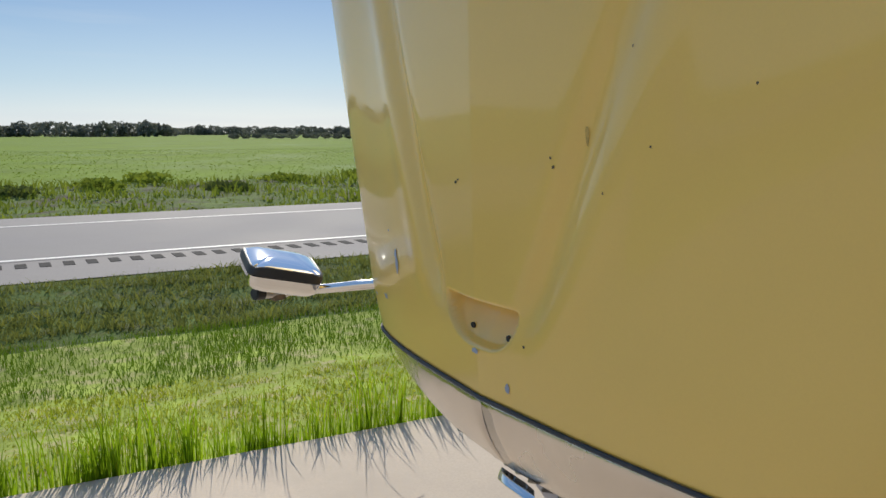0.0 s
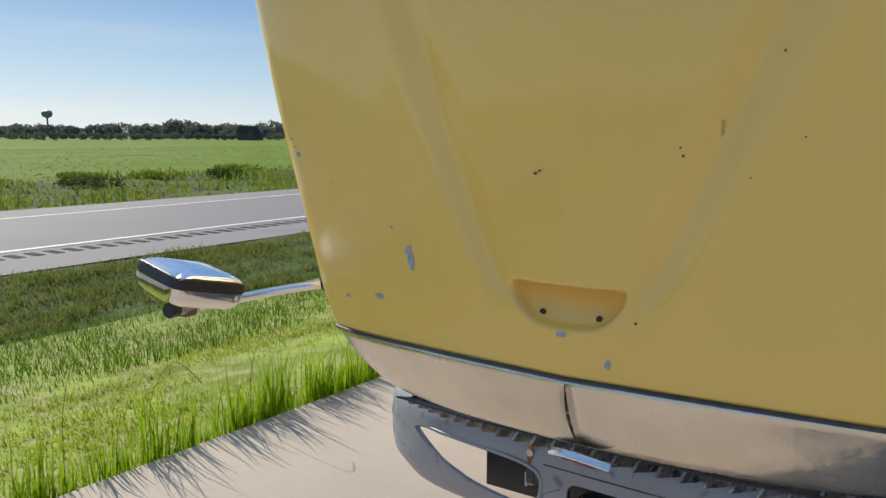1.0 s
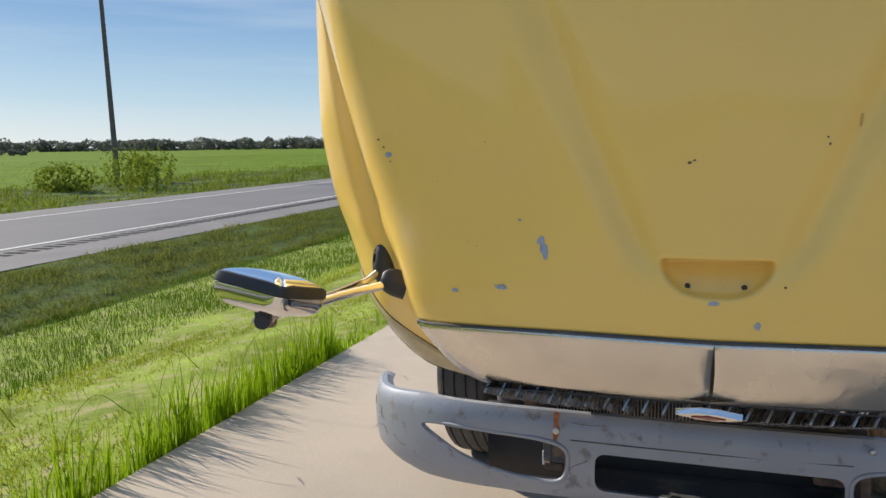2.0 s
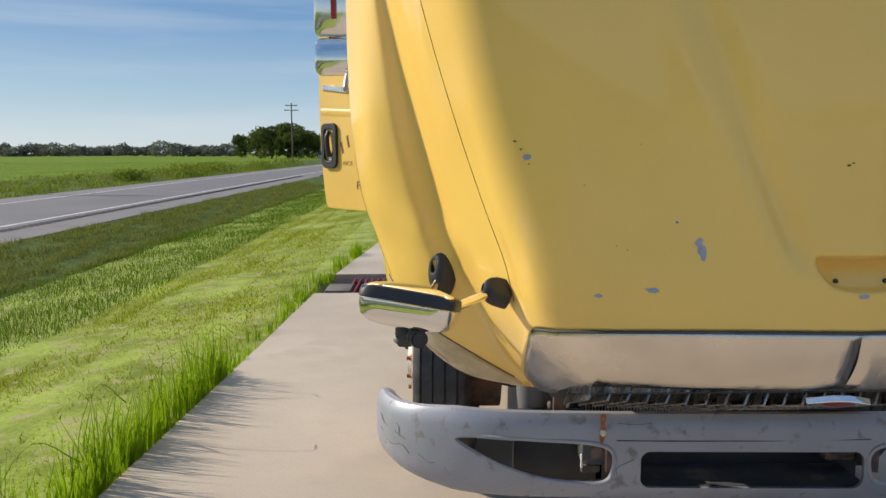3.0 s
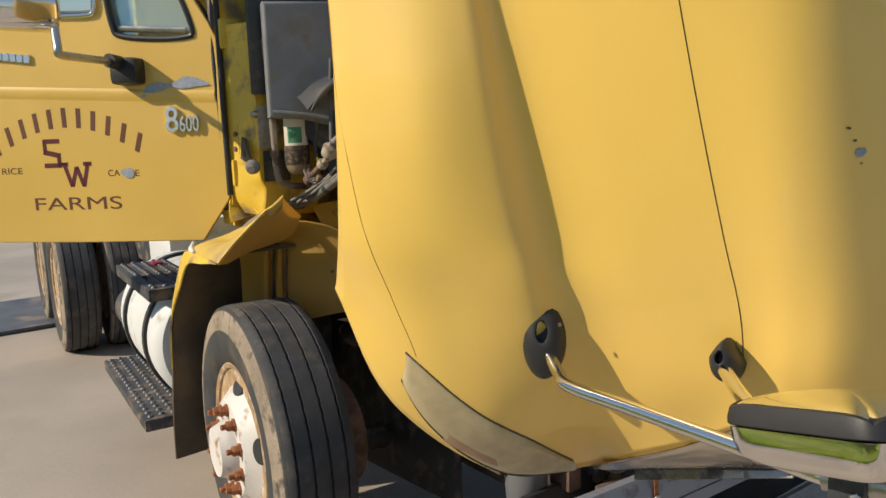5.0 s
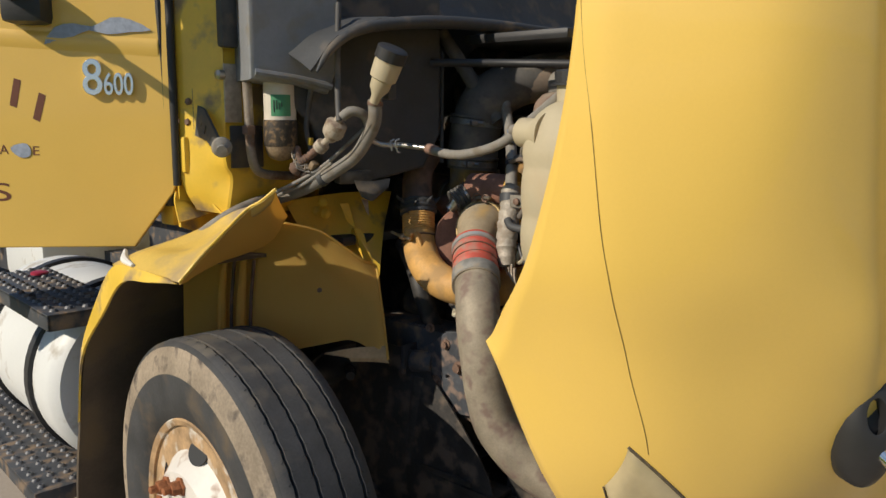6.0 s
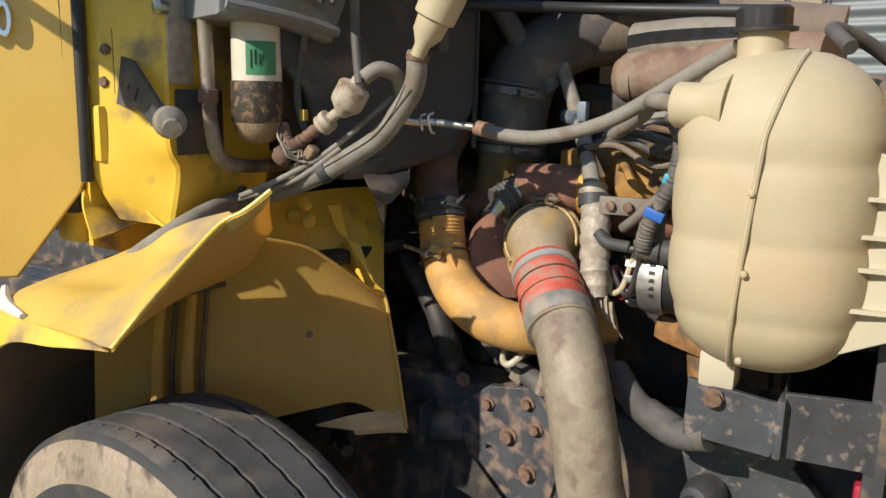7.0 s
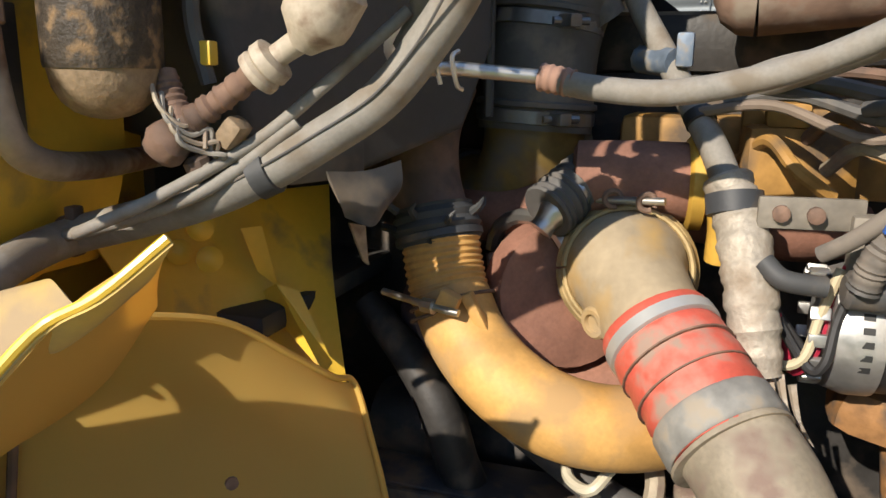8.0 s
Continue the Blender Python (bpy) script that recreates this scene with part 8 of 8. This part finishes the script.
def tree(x, y, h, w, seed):
    """A tapered trunk, limbs and a crown of several uneven masses of small leaves."""
    g = random.Random(seed)
    t = thing("tree", (x, y, profile(x)), "broad green leafy tree far along the highway", "tree", "roadside trees")
    z0 = profile(x) - 0.2
    r = 0.03 * h
    trunk = [tube([(x, y, z0), (x + 0.1, y, z0 + h * 0.25), (x - 0.05, y + 0.1, z0 + h * 0.6)], [r, r * 0.75, r * 0.3], n=8, k=3)]
    masses = []
    for i in range(6):
        a = i * 1.05 + g.uniform(-0.3, 0.3)
        q = g.uniform(0.25, 0.55) * w
        e = (x + q * math.cos(a), y + q * math.sin(a), z0 + h * g.uniform(0.42, 0.78))
        trunk.append(tube([(x, y, z0 + h * 0.25), ((x + e[0]) / 2, (y + e[1]) / 2, z0 + h * 0.45), e], [r * 0.5, r * 0.3, r * 0.12], n=6, k=3))
        masses.append(clumps(e, (w * g.uniform(0.26, 0.4), w * g.uniform(0.26, 0.4), h * g.uniform(0.15, 0.26)), 520, 0.036 * h, seed + i))
    masses.append(clumps((x, y, z0 + h * 0.75), (w * 0.32, w * 0.32, h * 0.25), 700, 0.036 * h, seed + 9))
    masses.append(clumps((x, y, z0 + h * 0.3), (w * 0.45, w * 0.45, h * 0.24), 700, 0.04 * h, seed + 11))
    part("trunk", join(*trunk), BARK, t)
    part("crown", join(*masses), LEAF, t, smooth=False)


# (bearing from the truck's nose, distance, height, width)
for i, (az, d, h, w) in enumerate(((-13.6, 330, 8.3, 6.5), (-12.3, 290, 9.0, 9), (-11.5, 270, 9.7, 9), (-10.4, 265, 10.6, 9.5), (-9.6, 262, 9.0, 9), (-8.7, 285, 7.8, 8), (-7.6, 360, 8.6, 10), (-6.9, 330, 10.4, 10),
                                   (-6.1, 250, 9.8, 9), (-5.2, 245, 10.8, 10), (-4.4, 240, 11.4, 10), (-3.5, 255, 11.6, 11), (-2.7, 290, 12.0, 12), (-2.0, 340, 12.0, 13), (-1.4, 400, 11.6, 14), (-0.9, 480, 10.6, 15), (-0.3, 600, 9.4, 18))):
    h, w = 1.15 * h, 1.0 * w
    tree(-1.5 + d * math.sin(radians(az)), -0.7 + d * math.cos(radians(az)), h, w, 40 + 13 * i)


def wood(name, az0, az1, d, h, label, step=1.1, seed=3):
    """A far belt of trees as one uneven mass of leaf clumps, with distance haze in their colour."""
    g = random.Random(seed)
    out, az = [], az0
    k = 0
    while az < az1:
        a = radians(az)
        dd = d * g.uniform(0.95, 1.05)
        top = h * g.uniform(0.72, 1.12)
        wd = g.uniform(0.7, 1.3) * h * 0.9
        out.append(clumps((dd * math.sin(a), dd * math.cos(a), top * 0.45), (wd, wd, top * 0.55), 760, 0.115 * h, seed + k))
        az += math.degrees(wd * step / d)
        k += 1
    green(name, join(*out), HAZELEAF, label, "woods")


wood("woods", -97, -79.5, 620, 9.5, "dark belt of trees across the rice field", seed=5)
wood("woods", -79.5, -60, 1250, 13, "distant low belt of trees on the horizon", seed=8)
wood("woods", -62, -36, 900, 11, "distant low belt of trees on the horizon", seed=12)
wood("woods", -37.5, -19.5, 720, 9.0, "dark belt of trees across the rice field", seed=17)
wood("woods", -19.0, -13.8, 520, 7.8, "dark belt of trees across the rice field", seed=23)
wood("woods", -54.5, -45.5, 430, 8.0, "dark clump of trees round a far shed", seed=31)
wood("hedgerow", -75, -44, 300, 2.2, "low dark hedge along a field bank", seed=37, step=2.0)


# ---- poles, house, shed and pickups along the road ----
def pole(x, y, h, lean=0.0, arms=True):
    z = profile(x) - 0.5
    p = thing("utility_pole", (x, y, z), "weathered wooden utility pole with crossarms and insulators", "utility pole", "utility poles")
    part("shaft", tube([(x, y, z), (x + lean * h, y, z + h)], [0.17, 0.11], n=12, k=8), POLEWOOD, p)
    if arms:
        for dz, half in ((0.45, 1.15), (1.35, 1.35)):
            cx = x + lean * h
            arm = part("crossarm", box((cx, y - 0.15, z + h - dz), (2 * half, 0.1, 0.13)), POLEWOOD, p)
            for q in (-1, -0.6, 0.6, 1):
                part("insulator", turned([(0.03, 0), (0.05, 0.05), (0.035, 0.09), (0.05, 0.14), (0.02, 0.18)], (cx + q * half * 0.93, y - 0.15, z + h - dz + 0.06), n=8), DARK, arm)


pole(-31.6, 38.6, 13.0, -0.03)
pole(-28.4, 152, 12.0)
pole(-17.5, 222, 11.0)
pole(1.2, 121, 12.3)

hx, hy = -41, 300
house = thing("house", (hx, hy, -0.45), "low white house with a pale roof among trees", "house")
part("wall", box((hx, hy, 1.0), (8.6, 6, 3.0), bevel=0.02), WHITE, house)
part("roof", plate([(-4.9, 0), (4.9, 0), (4.2, 1.5), (-4.2, 1.5)], thick=7.0, frame_m=axes((hx, hy, 2.5), (1, 0, 0), (0, 0, 1))), ZINC, house)
for i in range(3):
    w = part("window", box((hx - 2.8 + 2.7 * i, hy - 3.02, 1.2), (1.3, 0.12, 1.1)), WHITE, house)
    part("pane", box((hx - 2.8 + 2.7 * i, hy - 3.07, 1.2), (1.05, 0.06, 0.85), bevel=0), BLACK, w)
part("carport", box((hx + 3.6, hy - 3.06, 0.75), (2.2, 0.1, 2.1)), BLACK, house)

sx, sy = -300 * math.sin(radians(47.6)), 300 * math.cos(radians(47.6))
shed = thing("shed", (sx, sy, -0.45), "dark-roofed farm shed beyond the rice field", "shed")
part("wall", box((sx, sy, 1.0), (7, 6, 3.0), bevel=0.02), DARK, shed)
part("roof", plate([(-4.4, 0), (4.4, 0), (3.3, 2.2), (-3.3, 2.2)], thick=7.5, frame_m=axes((sx, sy, 2.5), (0.78, 0.62, 0), (0, 0, 1))), BLACK, shed)
mx, my = -1000 * math.sin(radians(60.4)), 1000 * math.cos(radians(60.4))
tower = thing("water_tower", (mx, my, -0.5), "pale water tower far off above the trees", "water tower")
part("tank", turned([(0.5, 0), (5, 2), (6, 5), (5, 8), (0.4, 10)], (mx, my, 19), n=16), ZINC, tower)
part("stem", tube([(mx, my, -0.5), (mx, my, 20)], 1.0, n=10, k=1), ZINC, tower)


def pickup(x, y, way, paint, label):
    """A pickup: body with bed, cabin with windows, bumper, lamps and wheels; way +1 faces away from the truck's nose."""
    p = thing("pickup", (x, y, -0.18), label, "pickup truck")

    def at(a, b, c):
        return (x + b * way, y + a * way, -0.18 + c)
    side = [(-2.85, 0.55), (-2.9, 0.95), (-2.8, 1.12), (-1.2, 1.2), (2.75, 1.2), (2.85, 0.6), (2.4, 0.42), (-2.4, 0.42)]
    body = part("body", plate(soft(side, 3), thick=1.86, frame_m=axes(at(0, 0, 0), (0, -way, 0), (0, 0, 1)), bevel=0.04), paint, p)
    cab = [(-1.25, 1.15), (-0.55, 1.78), (0.95, 1.84), (1.35, 1.2)]
    cabin = part("cabin", plate(cab, thick=1.5, frame_m=axes(at(0, 0, 0), (0, -way, 0), (0, 0, 1)), bevel=0.06), paint, p)
    for b in (-0.84, 0.84):
        part("side_window", plate([(-0.95, 1.25), (-0.5, 1.68), (0.85, 1.72), (1.1, 1.25)], thick=0.03, frame_m=axes(at(0, b, 0), (0, -way, 0), (0, 0, 1))), BLACK, cabin)
    part("windscreen", plate([(-0.7, 0), (0.7, 0), (0.6, 0.68), (-0.6, 0.68)], thick=0.03, frame_m=axes(at(1.27, 0, 1.22), (1, 0, 0), (0, -0.6 * way, 0.62))), BLACK, cabin)
    part("rear_window", plate([(-0.65, 0), (0.65, 0), (0.58, 0.42), (-0.58, 0.42)], thick=0.03, frame_m=axes(at(-1.2, 0, 1.28), (1, 0, 0), (0, 0.65 * way, 0.6))), BLACK, cabin)
    part("front_bumper", box(at(2.9, 0, 0.55), (1.8, 0.14, 0.22), bevel=0.03), CHROME, p)
    part("rear_bumper", box(at(-2.95, 0, 0.55), (1.8, 0.14, 0.2), bevel=0.03), CHROME, p)
    part("grille", box(at(2.87, 0, 0.9), (1.1, 0.06, 0.3), bevel=0.02), BLACK, p)
    for b in (-0.75, 0.75):
        part("headlight", box(at(2.86, b, 0.92), (0.34, 0.08, 0.24), bevel=0.02), WHITE, p)
        part("tail_light", box(at(-2.9, b * 1.13, 0.98), (0.14, 0.05, 0.36), bevel=0.02), REDW, p)
        for a in (-1.75, 1.8):
            w = part("wheel", turned([(0.3, -0.13), (0.4, -0.1), (0.4, 0.1), (0.3, 0.13)], at(a, b * 1.12, 0.4), (1, 0, 0), n=18), RUBBER, p)
            part("rim", turned([(0.05, 0.14), (0.24, 0.135), (0.25, 0.1)], at(a, b * 1.12, 0.4), (1 if b * way > 0 else -1, 0, 0), n=14), STEEL, w)


pickup(-14.6, 116, -1, DARKPAINT, "dark grey pickup truck driving up the highway")
pickup(-9.9, 190, 1, WHITE, "pale pickup truck driving away on the highway")


# ---- the corrugated grain bin beyond the truck ----
def grain_bin():
    cx, cy, r = 9.7, 1.6, 5.38
    b = thing("grain_bin", (cx, cy, -0.03), "galvanised corrugated steel grain bin with bolted seams", "grain bin")
    rows = 460
    prof = [(r + 0.010 * math.sin(2 * math.pi * i / 8), -0.02 + i * 0.0133) for i in range(rows)]
    part("shell", turned(prof, (cx, cy, 0), n=160), ZINC, b)
    top = -0.02 + rows * 0.0133
    part("roof", turned([(r + 0.12, 0), (r + 0.1, 0.04), (0.6, 2.3), (0.55, 2.5), (0.1, 2.55)], (cx, cy, top), n=64), ZINC, b)
    a0 = math.atan2(2.61 - cy, 4.42 - cx)
    for k in range(-2, 3):
        a = a0 + k * 0.52
        part("seam", tube([(cx + (r + 0.012) * math.cos(a), cy + (r + 0.012) * math.sin(a), z) for z in (0.05, 2.0, 4.0, 6.0)], 0.004, n=6, k=2), ZINC, b)
    for i in range(46):
        a = a0 - 0.006
        z = 1.2 + 0.062 * i
        for o in (0, 0.005):
            part("bolt", turned([(0.008, 0), (0.008, 0.006), (0.004, 0.009)], (cx + (r + 0.008) * math.cos(a - o), cy + (r + 0.008) * math.sin(a - o), z), (math.cos(a), math.sin(a), 0), n=6), STEEL, b)


grain_bin()
